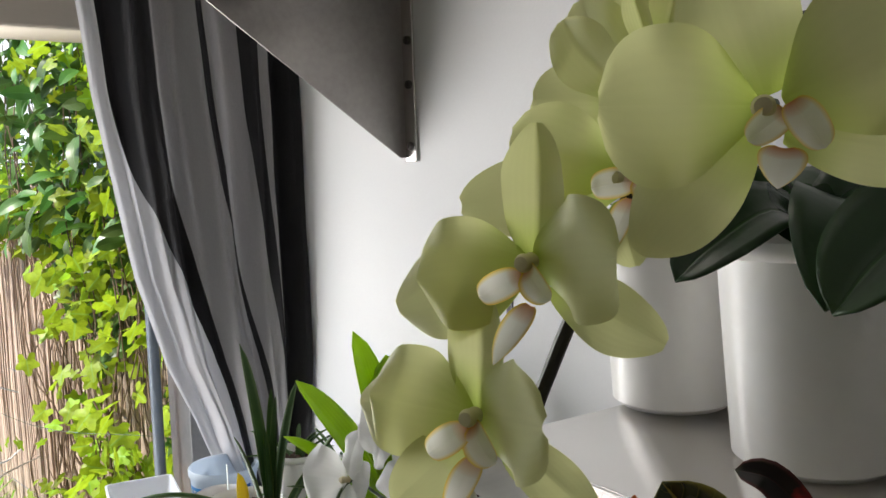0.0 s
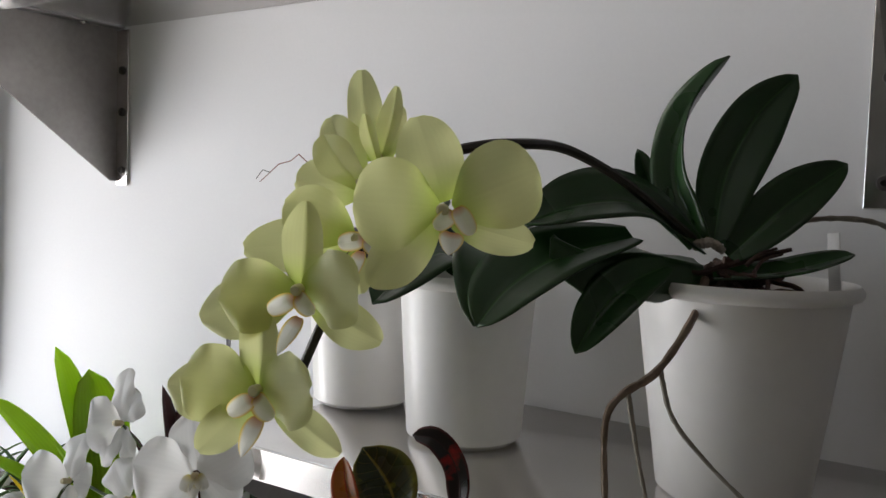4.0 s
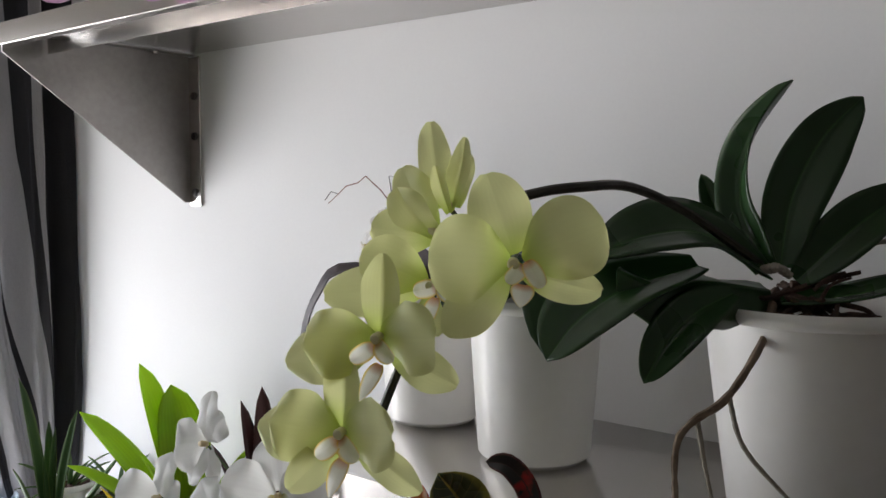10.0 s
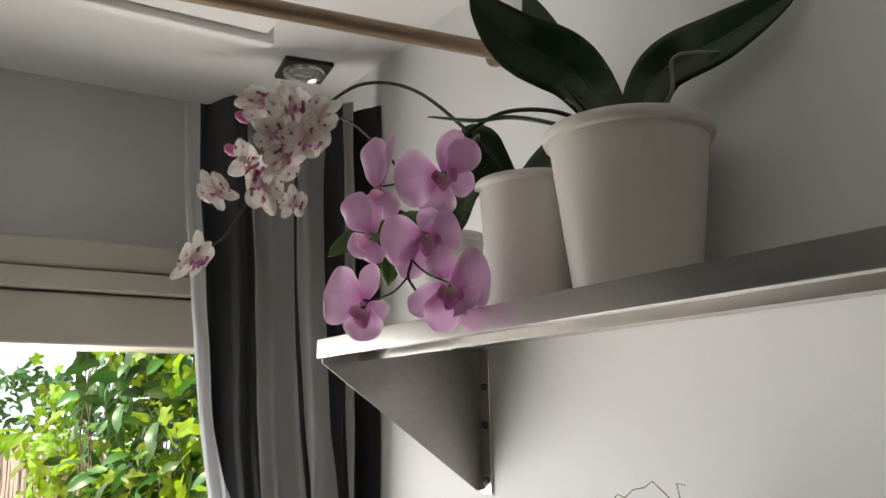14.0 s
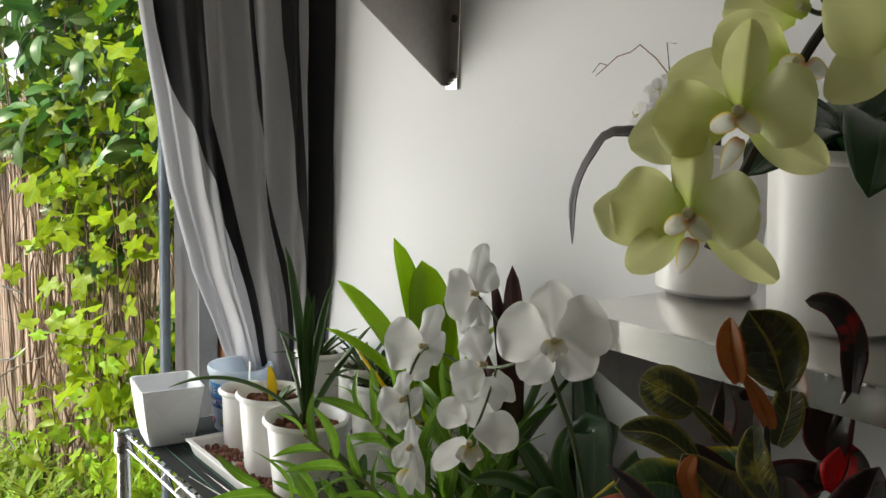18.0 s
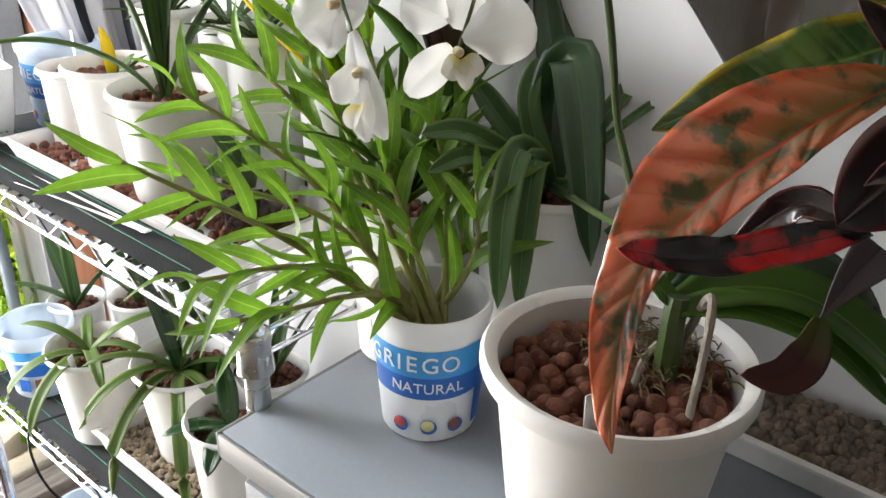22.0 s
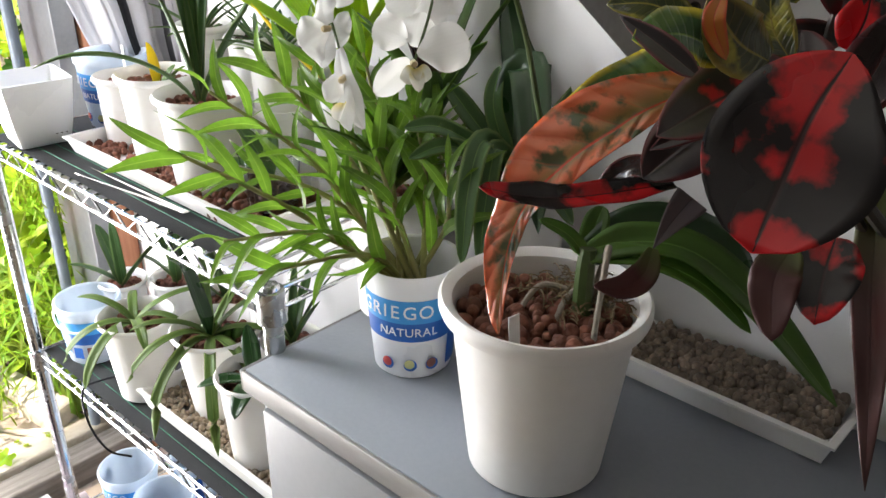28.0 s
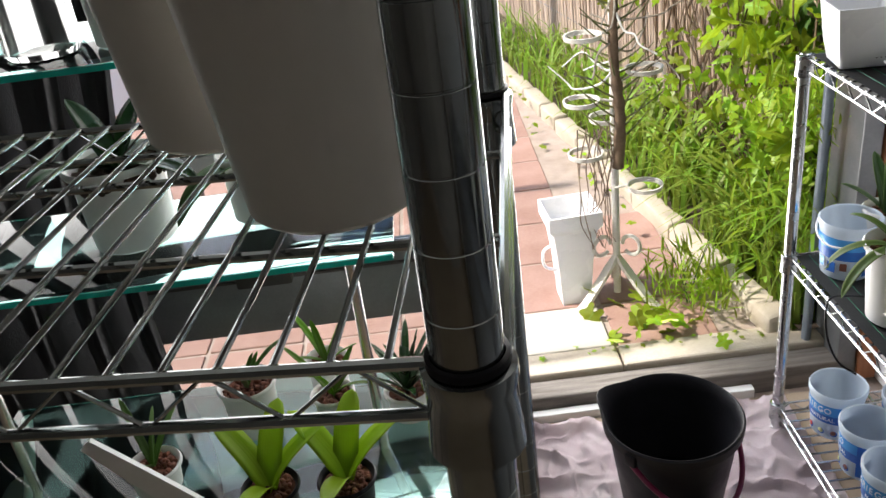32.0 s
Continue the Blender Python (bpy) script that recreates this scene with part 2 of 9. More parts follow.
GRAVEL_LIGHT = material("light_pebbles", (0.30, 0.235, 0.16), 0.65, dark=(0.15, 0.11, 0.072), scale=45, fine=300, bump=0.15, island=0.3)
BARK = material("bark_substrate", (0.09, 0.05, 0.035), 0.9, dark=(0.03, 0.018, 0.014), scale=50, fine=200, bump=0.3)
FELT = material("black_weed_cloth", (0.036, 0.038, 0.040), 0.75, dark=(0.052, 0.054, 0.056), scale=12, fine=500, bump=0.2)
GREEN_THREAD = material("green_thread", (0.02, 0.22, 0.12), 0.6)
FRIDGE_TOP = material("grey_laminate_top", (0.235, 0.255, 0.285), 0.42, dark=(0.20, 0.22, 0.25), scale=4, fine=160, bump=0.03)
FRIDGE_SIDE = material("grey_enamel", (0.215, 0.22, 0.23), 0.5, dark=(0.185, 0.19, 0.20), scale=4, fine=120, bump=0.02)
CURTAIN_GREY = material("grey_curtain_cloth", (0.37, 0.36, 0.365), 0.9, dark=(0.27, 0.265, 0.27), scale=7, fine=600, bump=0.2, trans=0.18, stretch=(1, 1, 0.25))
CURTAIN_DARK = material("dark_curtain_cloth", (0.030, 0.030, 0.034), 0.9, dark=(0.018, 0.018, 0.021), scale=7, fine=600, bump=0.2, stretch=(1, 1, 0.25))
CURTAIN_LIGHT = material("pale_curtain_lining", (0.52, 0.52, 0.54), 0.9, dark=(0.44, 0.44, 0.46), scale=7, fine=600, bump=0.2, trans=0.35, stretch=(1, 1, 0.25))
TERRACOTTA = material("terracotta_tiles", (0.40, 0.255, 0.21), 0.8, dark=(0.30, 0.175, 0.14), scale=6, fine=110, bump=0.12, vary=0.10)
GROUT = material("pale_mortar", (0.42, 0.34, 0.29), 0.9, dark=(0.30, 0.24, 0.20), scale=14, fine=200, bump=0.2)
STONE = material("cream_stone", (0.52, 0.46, 0.37), 0.8, dark=(0.40, 0.34, 0.26), scale=6, fine=120, bump=0.12)
LIMESTONE = material("white_stone_slab", (0.60, 0.57, 0.51), 0.7, dark=(0.50, 0.47, 0.41), scale=5, fine=90, bump=0.08)
OLD_WOOD = material("weathered_wood", (0.24, 0.21, 0.18), 0.85, dark=(0.11, 0.095, 0.08), scale=5, fine=60, bump=0.25, stretch=(1.2, 16, 16))
FRAME_WOOD = material("orange_brown_wood", (0.42, 0.17, 0.075), 0.5, dark=(0.30, 0.11, 0.05), scale=6, fine=70, bump=0.1, stretch=(14, 14, 1))
WHITE_PAINT = material("white_gloss_paint", (0.78, 0.78, 0.77), 0.35, dark=(0.70, 0.70, 0.69), scale=5, fine=120, bump=0.03)
GREY_ALU = material("grey_aluminium", (0.21, 0.215, 0.22), 0.45, metal=0.6, dark=(0.15, 0.155, 0.16), scale=8, fine=140, bump=0.02)
DARK_TRIM = material("dark_brown_metal", (0.045, 0.036, 0.032), 0.5, dark=(0.025, 0.02, 0.018), scale=9)
FLOOR_TILE = material("sand_floor_tiles", (0.42, 0.33, 0.24), 0.5, dark=(0.36, 0.27, 0.19), scale=6, fine=90, bump=0.05, vary=0.05)
BUCKET = material("black_bucket_plastic", (0.010, 0.010, 0.012), 0.42, dark=(0.016, 0.016, 0.020), spec=0.18, scale=14, fine=160, bump=0.03)
MAGENTA = material("magenta_plastic", (0.22, 0.012, 0.07), 0.4)
TOWEL = material("faded_lilac_towel", (0.84, 0.75, 0.77), 0.95, dark=(0.66, 0.54, 0.58), scale=9, fine=500, bump=0.5)
WATER = glass_material("water", (0.75, 0.8, 0.8), 0.02, 1.33)
GLASS = glass_material("clear_glass", (0.97, 0.99, 0.98), 0.0, 1.45)
CLEAR_PLASTIC = glass_material("clear_plastic", (0.93, 0.94, 0.93), 0.06, 1.2)
TEAL_GLASS = glass_material("green_glass", (0.55, 0.93, 0.88), 0.02, 1.45)
TEAL_EDGE = material("glass_cut_edge", (0.03, 0.50, 0.44), 0.2, dark=(0.02, 0.34, 0.30), bump=0.0, trans=0.4)
REED = material("dry_reed", (0.58, 0.46, 0.37), 0.85, dark=(0.42, 0.325, 0.25), scale=3.0, fine=40, bump=0.3, stretch=(50, 50, 1.5), island=0.4)
VINE_STEM = material("vine_stems", (0.17, 0.115, 0.07), 0.85, dark=(0.09, 0.06, 0.04), scale=20, fine=120)
SOIL = material("garden_soil", (0.085, 0.06, 0.04), 0.95, dark=(0.04, 0.028, 0.02), scale=10, fine=90, bump=0.4)
WHITE_METAL = material("white_painted_iron", (0.76, 0.75, 0.70), 0.45, dark=(0.60, 0.58, 0.52), scale=16, fine=120, bump=0.08)
PIPE = material("grey_metal_pipe", (0.23, 0.27, 0.31), 0.4, metal=0.3, dark=(0.17, 0.20, 0.24), scale=10)
GREEN_STEM = material("green_stem", (0.07, 0.12, 0.025), 0.45, dark=(0.045, 0.07, 0.02), scale=25, fine=150, trans=0.05)
CANE = material("pale_green_cane", (0.27, 0.29, 0.08), 0.5, dark=(0.18, 0.15, 0.055), scale=30, fine=150, trans=0.1)
EDGE_STEEL = material("scratched_edge_strip", (0.27, 0.265, 0.26), 0.45, metal=0.5, dark=(0.17, 0.165, 0.16), scale=14, fine=90, bump=0.03, stretch=(1, 0.3, 1))
SPIKE = material("olive_round_spikes", (0.16, 0.17, 0.06), 0.5, dark=(0.09, 0.10, 0.04), scale=25, fine=120)
DARK_STEM = material("dark_flower_stem", (0.035, 0.028, 0.020), 0.5, dark=(0.018, 0.016, 0.012), scale=25, fine=150)
ROOT = material("dry_aerial_root", (0.34, 0.31, 0.26), 0.85, dark=(0.18, 0.155, 0.12), scale=40, fine=260, bump=0.2)
ROOT_BROWN = material("brown_aerial_root", (0.24, 0.175, 0.125), 0.8, dark=(0.12, 0.085, 0.06), scale=40, fine=260, bump=0.2)
TAG = material("white_plant_tag", (0.78, 0.78, 0.76), 0.4, bump=0.0)
MOSS = material("dry_moss", (0.20, 0.15, 0.075), 0.95, dark=(0.11, 0.08, 0.04), scale=60, fine=300, bump=0.4)
SPONGE = material("green_scouring_pad", (0.02, 0.16, 0.11), 0.95, dark=(0.012, 0.09, 0.065), scale=40, fine=400, bump=0.5)
FOIL = material("crumpled_white_bag", (0.72, 0.73, 0.74), 0.4, dark=(0.60, 0.61, 0.62), scale=12, fine=60, bump=0.3, trans=0.3)
LEAF_DARK = leaf_material("dark_orchid_leaf", (0.020, 0.064, 0.015), edge=(0.014, 0.045, 0.010), rib=(0.03, 0.09, 0.019), rough=0.30, trans=0.10, coat=0.12)
LEAF_MID = leaf_material("mid_green_leaf", (0.075, 0.17, 0.022), rib=(0.12, 0.25, 0.05), rough=0.38, trans=0.32, vary=0.25)
LEAF_DEND = leaf_material("bright_cane_leaf", (0.15, 0.30, 0.025), rib=(0.22, 0.38, 0.05), rough=0.34, trans=0.52, vary=0.28, rib_w=0.10)
LEAF_SOFT = leaf_material("soft_olive_leaf", (0.13, 0.215, 0.045), rib=(0.19, 0.28, 0.07), edge=(0.18, 0.24, 0.06), rough=0.42, trans=0.35, vary=0.2)
LEAF_LIME = leaf_material("lime_strap_leaf", (0.50, 0.70, 0.04), rough=0.38, trans=0.65, stripes=0.35, vary=0.15)
LEAF_STRAP = leaf_material("blue_green_strap_leaf", (0.065, 0.145, 0.04), rib=(0.12, 0.23, 0.06), rough=0.40, trans=0.28, edge=(0.13, 0.20, 0.05), vary=0.2)
LEAF_YELLOW = leaf_material("yellow_leaf", (0.78, 0.62, 0.03), base=(0.35, 0.42, 0.03), base_end=0.35, rough=0.42, trans=0.45)
LEAF_PURPLE = leaf_material("purple_brown_leaf", (0.075, 0.022, 0.020), base=(0.08, 0.12, 0.02), rough=0.4, trans=0.2)
LEAF_GREYPURPLE = leaf_material("grey_purple_leaf", (0.10, 0.085, 0.092), rib=(0.05, 0.04, 0.05), rough=0.45, trans=0.1)
LEAF_CORAL = leaf_material("coral_croton_leaf", (0.90, 0.26, 0.13), base=(0.20, 0.20, 0.035), base_end=0.30, rib=(0.66, 0.085, 0.03), rib_w=0.05, edge=(0.72, 0.12, 0.03), rough=0.16, trans=0.10, mottle=0.85, centre=(0.30, 0.21, 0.07), veins=0.30, vein_n=12, vein_slope=0.10, blotch=(0.10, 0.125, 0.055), blotch_lo=0.50, blotch_hi=0.62, blotch_scale=58, coat=0.7, vary=0.05)
LEAF_CORAL_YELLOW = leaf_material("green_croton_leaf", (0.035, 0.12, 0.03), edge=(0.58, 0.48, 0.02), rib=(0.13, 0.24, 0.04), blotch=(0.10, 0.20, 0.04), blotch_lo=0.52, blotch_hi=0.66, blotch_scale=30, rough=0.2, trans=0.10, veins=0.3, vein_n=13, vein_slope=0.08, coat=0.6, vary=0.05)
LEAF_RED = leaf_material("red_black_croton_leaf", (0.72, 0.012, 0.018), rib=(0.03, 0.009, 0.010), rough=0.26, trans=0.08, blotch=(0.010, 0.007, 0.007), blotch_lo=0.46, blotch_hi=0.53, blotch_scale=23, edge=(0.62, 0.014, 0.018), coat=0.10, vary=0.05, mottle=0.55)
LEAF_BLACK = leaf_material("near_black_croton_leaf", (0.017, 0.011, 0.011), edge=(0.10, 0.008, 0.010), rib=(0.035, 0.012, 0.012), rough=0.3, trans=0.03, coat=0.3, blotch=(0.40, 0.012, 0.014), blotch_lo=0.63, blotch_hi=0.67, blotch_scale=20, vary=0.1)
LEAF_ORANGE = leaf_material("orange_croton_leaf", (0.60, 0.20, 0.03), rib=(0.5, 0.06, 0.03), edge=(0.55, 0.08, 0.03), rough=0.25, trans=0.12, coat=0.4, vary=0.05)
LEAF_OLIVE = leaf_material("olive_croton_leaf", (0.045, 0.06, 0.015), rib=(0.3, 0.25, 0.04), edge=(0.25, 0.22, 0.03), rough=0.22, trans=0.08, coat=0.5, vary=0.1, veins=0.3, blotch=(0.34, 0.33, 0.03), blotch_lo=0.55, blotch_hi=0.62, blotch_scale=30)
LEAF_GARDEN = leaf_material("sunlit_garden_leaf", (0.36, 0.50, 0.022), rib=(0.30, 0.48, 0.07), rough=0.45, trans=0.5, vary=0.25)
LEAF_IVY = leaf_material("dark_vine_leaf", (0.05, 0.12, 0.035), rib=(0.08, 0.16, 0.05), rough=0.4, trans=0.25, vary=0.3)
GRASS = leaf_material("long_grass", (0.25, 0.38, 0.04), rough=0.5, trans=0.45, vary=0.0, island=0.35)
FOLIAGE = leaf_material("mixed_foliage", (0.30, 0.44, 0.022), rib=(0.25, 0.42, 0.06), rough=0.45, trans=0.48, vary=0.0, island=0.45)
# darker copy of FOLIAGE, with the shade put into its green
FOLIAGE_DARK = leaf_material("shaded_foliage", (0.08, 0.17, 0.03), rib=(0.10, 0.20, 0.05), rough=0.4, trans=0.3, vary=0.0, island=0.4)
PETAL_YELLOW = leaf_material("pale_lime_petal", (0.84, 0.86, 0.42), base=(0.58, 0.72, 0.12), rough=0.42, trans=0.50, vary=0.05, stripes=0.035, ridge=0.15, mottle=0.86)
LIP_YELLOW = leaf_material("white_yellow_lip", (0.90, 0.89, 0.84), edge=(0.85, 0.62, 0.06), base=(0.62, 0.20, 0.04), base_end=0.36, rough=0.45, trans=0.6, vary=0.0, mottle=0.95)
COLUMN_YELLOW = material("pale_flower_column", (0.70, 0.72, 0.50), 0.5, dark=(0.60, 0.50, 0.22), scale=20, bump=0.0)
PETAL_WHITE = leaf_material("white_petal", (0.82, 0.82, 0.80), rough=0.55, trans=0.48, vary=0.03, stripes=0.06, ridge=0.12, mottle=0.95)
LIP_WHITE = leaf_material("white_lip_yellow_throat", (0.80, 0.79, 0.72), base=(0.62, 0.52, 0.10), rough=0.5, trans=0.45, vary=0.0)
COLUMN_WHITE = material("cream_flower_column", (0.70, 0.64, 0.42), 0.5, dark=(0.5, 0.36, 0.16), scale=90, bump=0.0)
PETAL_PINK = leaf_material("orchid_pink_petal", (0.74, 0.44, 0.69), base=(0.60, 0.16, 0.50), edge=(0.78, 0.58, 0.74), rough=0.55, trans=0.40, vary=0.05, stripes=0.06, ridge=0.1, mottle=0.85)
LIP_PINK = leaf_material("magenta_lip", (0.60, 0.20, 0.46), base=(0.6, 0.5, 0.35), rough=0.5, trans=0.25, vary=0.0)
COLUMN_PINK = material("pink_flower_column", (0.62, 0.36, 0.52), 0.5, dark=(0.5, 0.2, 0.38), scale=90, bump=0.0)
PETAL_SPOT = leaf_material("white_purple_spotted_petal", (0.75, 0.70, 0.66), base=(0.55, 0.38, 0.42), blotch=(0.26, 0.05, 0.15), blotch_lo=0.60, blotch_hi=0.65, blotch_scale=5.5, rough=0.55, trans=0.35, vary=0.05)
BUD_MAGENTA = material("magenta_bud", (0.55, 0.05, 0.28), 0.5, dark=(0.62, 0.28, 0.42), scale=60, trans=0.2)
DOWNLIGHT_BLACK = material("black_lamp_frame", (0.02, 0.02, 0.022), 0.45, dark=(0.035, 0.035, 0.04), scale=20)
LAMP_GLASS = material("frosted_lamp_lens", (0.55, 0.55, 0.55), 0.25, metal=0.6, dark=(0.35, 0.35, 0.35), scale=60)
BRASS = material("brown_metal_rod", (0.32, 0.235, 0.16), 0.4, metal=0.7, dark=(0.22, 0.15, 0.10), scale=6, stretch=(2, 20, 20))
SHUTTER = material("beige_shutter_box", (0.56, 0.51, 0.44), 0.6, dark=(0.50, 0.455, 0.39), scale=3, fine=120, bump=0.03)
OUTER_WALL = material("white_render_wall", (0.82, 0.82, 0.81), 0.85, dark=(0.64, 0.65, 0.66), scale=2, fine=120, bump=0.1)


# ---- shapes ----
def link(name, bm, mat, parent=None, label="", smooth=True):
    me = bpy.data.meshes.new(name)
    bm.to_mesh(me)
    bm.free()
    return share(name, me, mat, parent, label, smooth)


def share(name, me, mat, parent=None, label="", smooth=None):
    """One mesh object on mesh data that may be shared."""
    if smooth is not None:
        me.polygons.foreach_set("use_smooth", [smooth] * len(me.polygons))
        if smooth and not (mat and any(w in mat.name for w in ("leaf", "petal", "lip", "grass", "foliage"))):
            me.set_sharp_from_angle(angle=0.75)
    if mat and not me.materials:
        me.materials.append(mat)
    ob = new(name, me)
    ob.parent = parent
    if label:
        ob["label"] = label
    return ob


part = link



def thing(name, label, category, at=(0, 0, 0), group="", kind="", rz=0.0):
    ob = new(name)
    ob.matrix_world = pose(*at, 0, 0, rz)
    ob.empty_display_size = 0.02
    return tagged(ob, label, category, group, kind)


def structure(name, bm, mat, label, category, smooth=False):
    return tagged(link(name, bm, mat, None, "", smooth), label, category, "", "structure")


def box(sx, sy, sz, at=(0, 0, 0), bevel=0.0, segs=2, bm=None, rot=None):
    """A block of that size whose middle is at the place."""
    own = bmesh.new()
    m = Matrix.Translation(at) @ (rot or Matrix()) @ Matrix.Diagonal((sx, sy, sz, 1))
    bmesh.ops.create_cube(own, size=1.0, matrix=m)
    if bevel:
        bmesh.ops.bevel(own, geom=own.edges[:], offset=bevel, segments=segs, affect="EDGES", profile=0.5)
    return join(bm, own)


def join(bm, own):
    if bm is None:
        return own
    me = bpy.data.meshes.new("joined")
    own.to_mesh(me)
    own.free()
    bm.from_mesh(me)
    bpy.data.meshes.remove(me)
    return bm


def span(x0, x1, y0, y1, z0, z1, bevel=0.0, bm=None):
    return box(x1 - x0, y1 - y0, z1 - z0, ((x0 + x1) / 2, (y0 + y1) / 2, (z0 + z1) / 2), bevel, bm=bm)


def lathe(profile, segs=40, bm=None, at=(0, 0, 0), squash=1.0):
    """A turned shape from (radius, height) pairs."""
    bm = bm or bmesh.new()
    rings = []
    for r, z in profile:
        if r < 1e-6:
            rings.append([bm.verts.new((at[0], at[1], at[2] + z))])
        else:
            rings.append([bm.verts.new((at[0] + r * math.cos(2 * math.pi * k / segs), at[1] + squash * r * math.sin(2 * math.pi * k / segs), at[2] + z)) for k in range(segs)])
    for a, b in zip(rings, rings[1:]):
        for k in range(segs):
            q = (k + 1) % segs
            if len(a) == 1 and len(b) > 1:
                bm.faces.new((a[0], b[q], b[k]))
            elif len(b) == 1 and len(a) > 1:
                bm.faces.new((a[k], a[q], b[0]))
            elif len(a) > 1:
                bm.faces.new((a[k], a[q], b[q], b[k]))
    bmesh.ops.recalc_face_normals(bm, faces=bm.faces[:])
    return bm


def spline(points, n):
    """n + 1 places along a smooth line through the points."""
    p = [Vector(q) for q in points]
    if len(p) == 2:
        return [p[0].lerp(p[1], i / n) for i in range(n + 1)]
    p = [2 * p[0] - p[1], *p, 2 * p[-1] - p[-2]]
    out = []
    for i in range(n + 1):
        u = i / n * (len(p) - 3)
        k = min(int(u), len(p) - 4)
        u -= k
        a, b, c, d = p[k : k + 4]
        out.append(0.5 * (2 * b + (c - a) * u + (2 * a - 5 * b + 4 * c - d) * u * u + (3 * b - a - 3 * c + d) * u**3))
    return out


def tube(points, r0, r1=None, segs=8, n=None, bm=None, knots=0.0, smooth=True):
    """A round rod or stem along a line, from radius r0 to r1."""
    bm = bm or bmesh.new()
    r1 = r0 if r1 is None else r1
    line = spline(points, n or 6 * (len(points) - 1)) if smooth else [Vector(q) for q in points]
    count = len(line) - 1
    side, rings = None, []
    for i, p in enumerate(line):
        ahead = (line[min(i + 1, count)] - line[max(i - 1, 0)]).normalized()
        side = ahead.orthogonal().normalized() if side is None else (side - ahead * side.dot(ahead)).normalized()
        up = ahead.cross(side)
        r = r0 + (r1 - r0) * i / count + (knots * random.uniform(-1, 1) if knots else 0)
        rings.append([bm.verts.new(p + r * (math.cos(2 * math.pi * k / segs) * side + math.sin(2 * math.pi * k / segs) * up)) for k in range(segs)])
    for a, b in zip(rings, rings[1:]):
        for k in range(segs):
            bm.faces.new((a[k], a[(k + 1) % segs], b[(k + 1) % segs], b[k]))
    bm.faces.new(rings[0][::-1])
    bm.faces.new(rings[-1])
    return bm


PROFILES = {
    "strap": lambda t: min(1.0, 0.55 + 2.2 * t) * (1 - max(0.0, (t - 0.55) / 0.45) ** 2.2) ** 0.6,
    "oval": lambda t: max(0.02, math.sin(math.pi * min(1.0, 0.06 + 0.94 * t)) ** 0.62),
    "broad": lambda t: max(0.02, math.sin(math.pi * t**1.25) ** 0.55) if t < 1 else 0.02,
    "lance": lambda t: max(0.02, (math.sin(math.pi * min(1.0, 0.10 + 0.90 * t**0.75))) ** 0.8),
    "round": lambda t: max(0.03, math.sqrt(max(0.0, 1 - (2 * t - 1) ** 2))),
    "blade": lambda t: max(0.03, 1 - t**1.6),
    "petal": lambda t: 0.14 + 0.86 * math.sin(math.pi / 2 * min(1.0, t / 0.58)) ** 1.15 if t < 0.58 else max(0.16, max(0.0, 1 - ((t - 0.58) / 0.42) ** 2.3) ** 0.5),
    "fan": lambda t: 0.12 + 0.88 * math.sin(math.pi / 2 * t / 0.56) ** 0.85 if t < 0.56 else max(0.12, max(0.0, 1 - ((t - 0.56) / 0.445) ** 2.5) ** 0.5),
    "tailed": lambda t: float(np.interp(t, (0, 0.06, 0.20, 0.38, 0.52, 0.64, 0.74, 0.88, 0.96, 1.0), (0.10, 0.42, 0.86, 1.0, 0.95, 0.66, 0.50, 0.42, 0.24, 0.03))),
    "croton": lambda t: float(np.interp(t, (0, 0.09, 0.18, 0.27, 0.36, 0.45, 0.55, 0.64, 0.73, 0.82, 0.91, 1.0), (0.12, 0.50, 0.80, 0.94, 1.0, 0.90, 0.70, 0.50, 0.45, 0.34, 0.20, 0.02))),
    "sepal": lambda t: max(0.14, math.sin(math.pi * (0.05 + 0.93 * t**1.12)) ** 0.58),
}


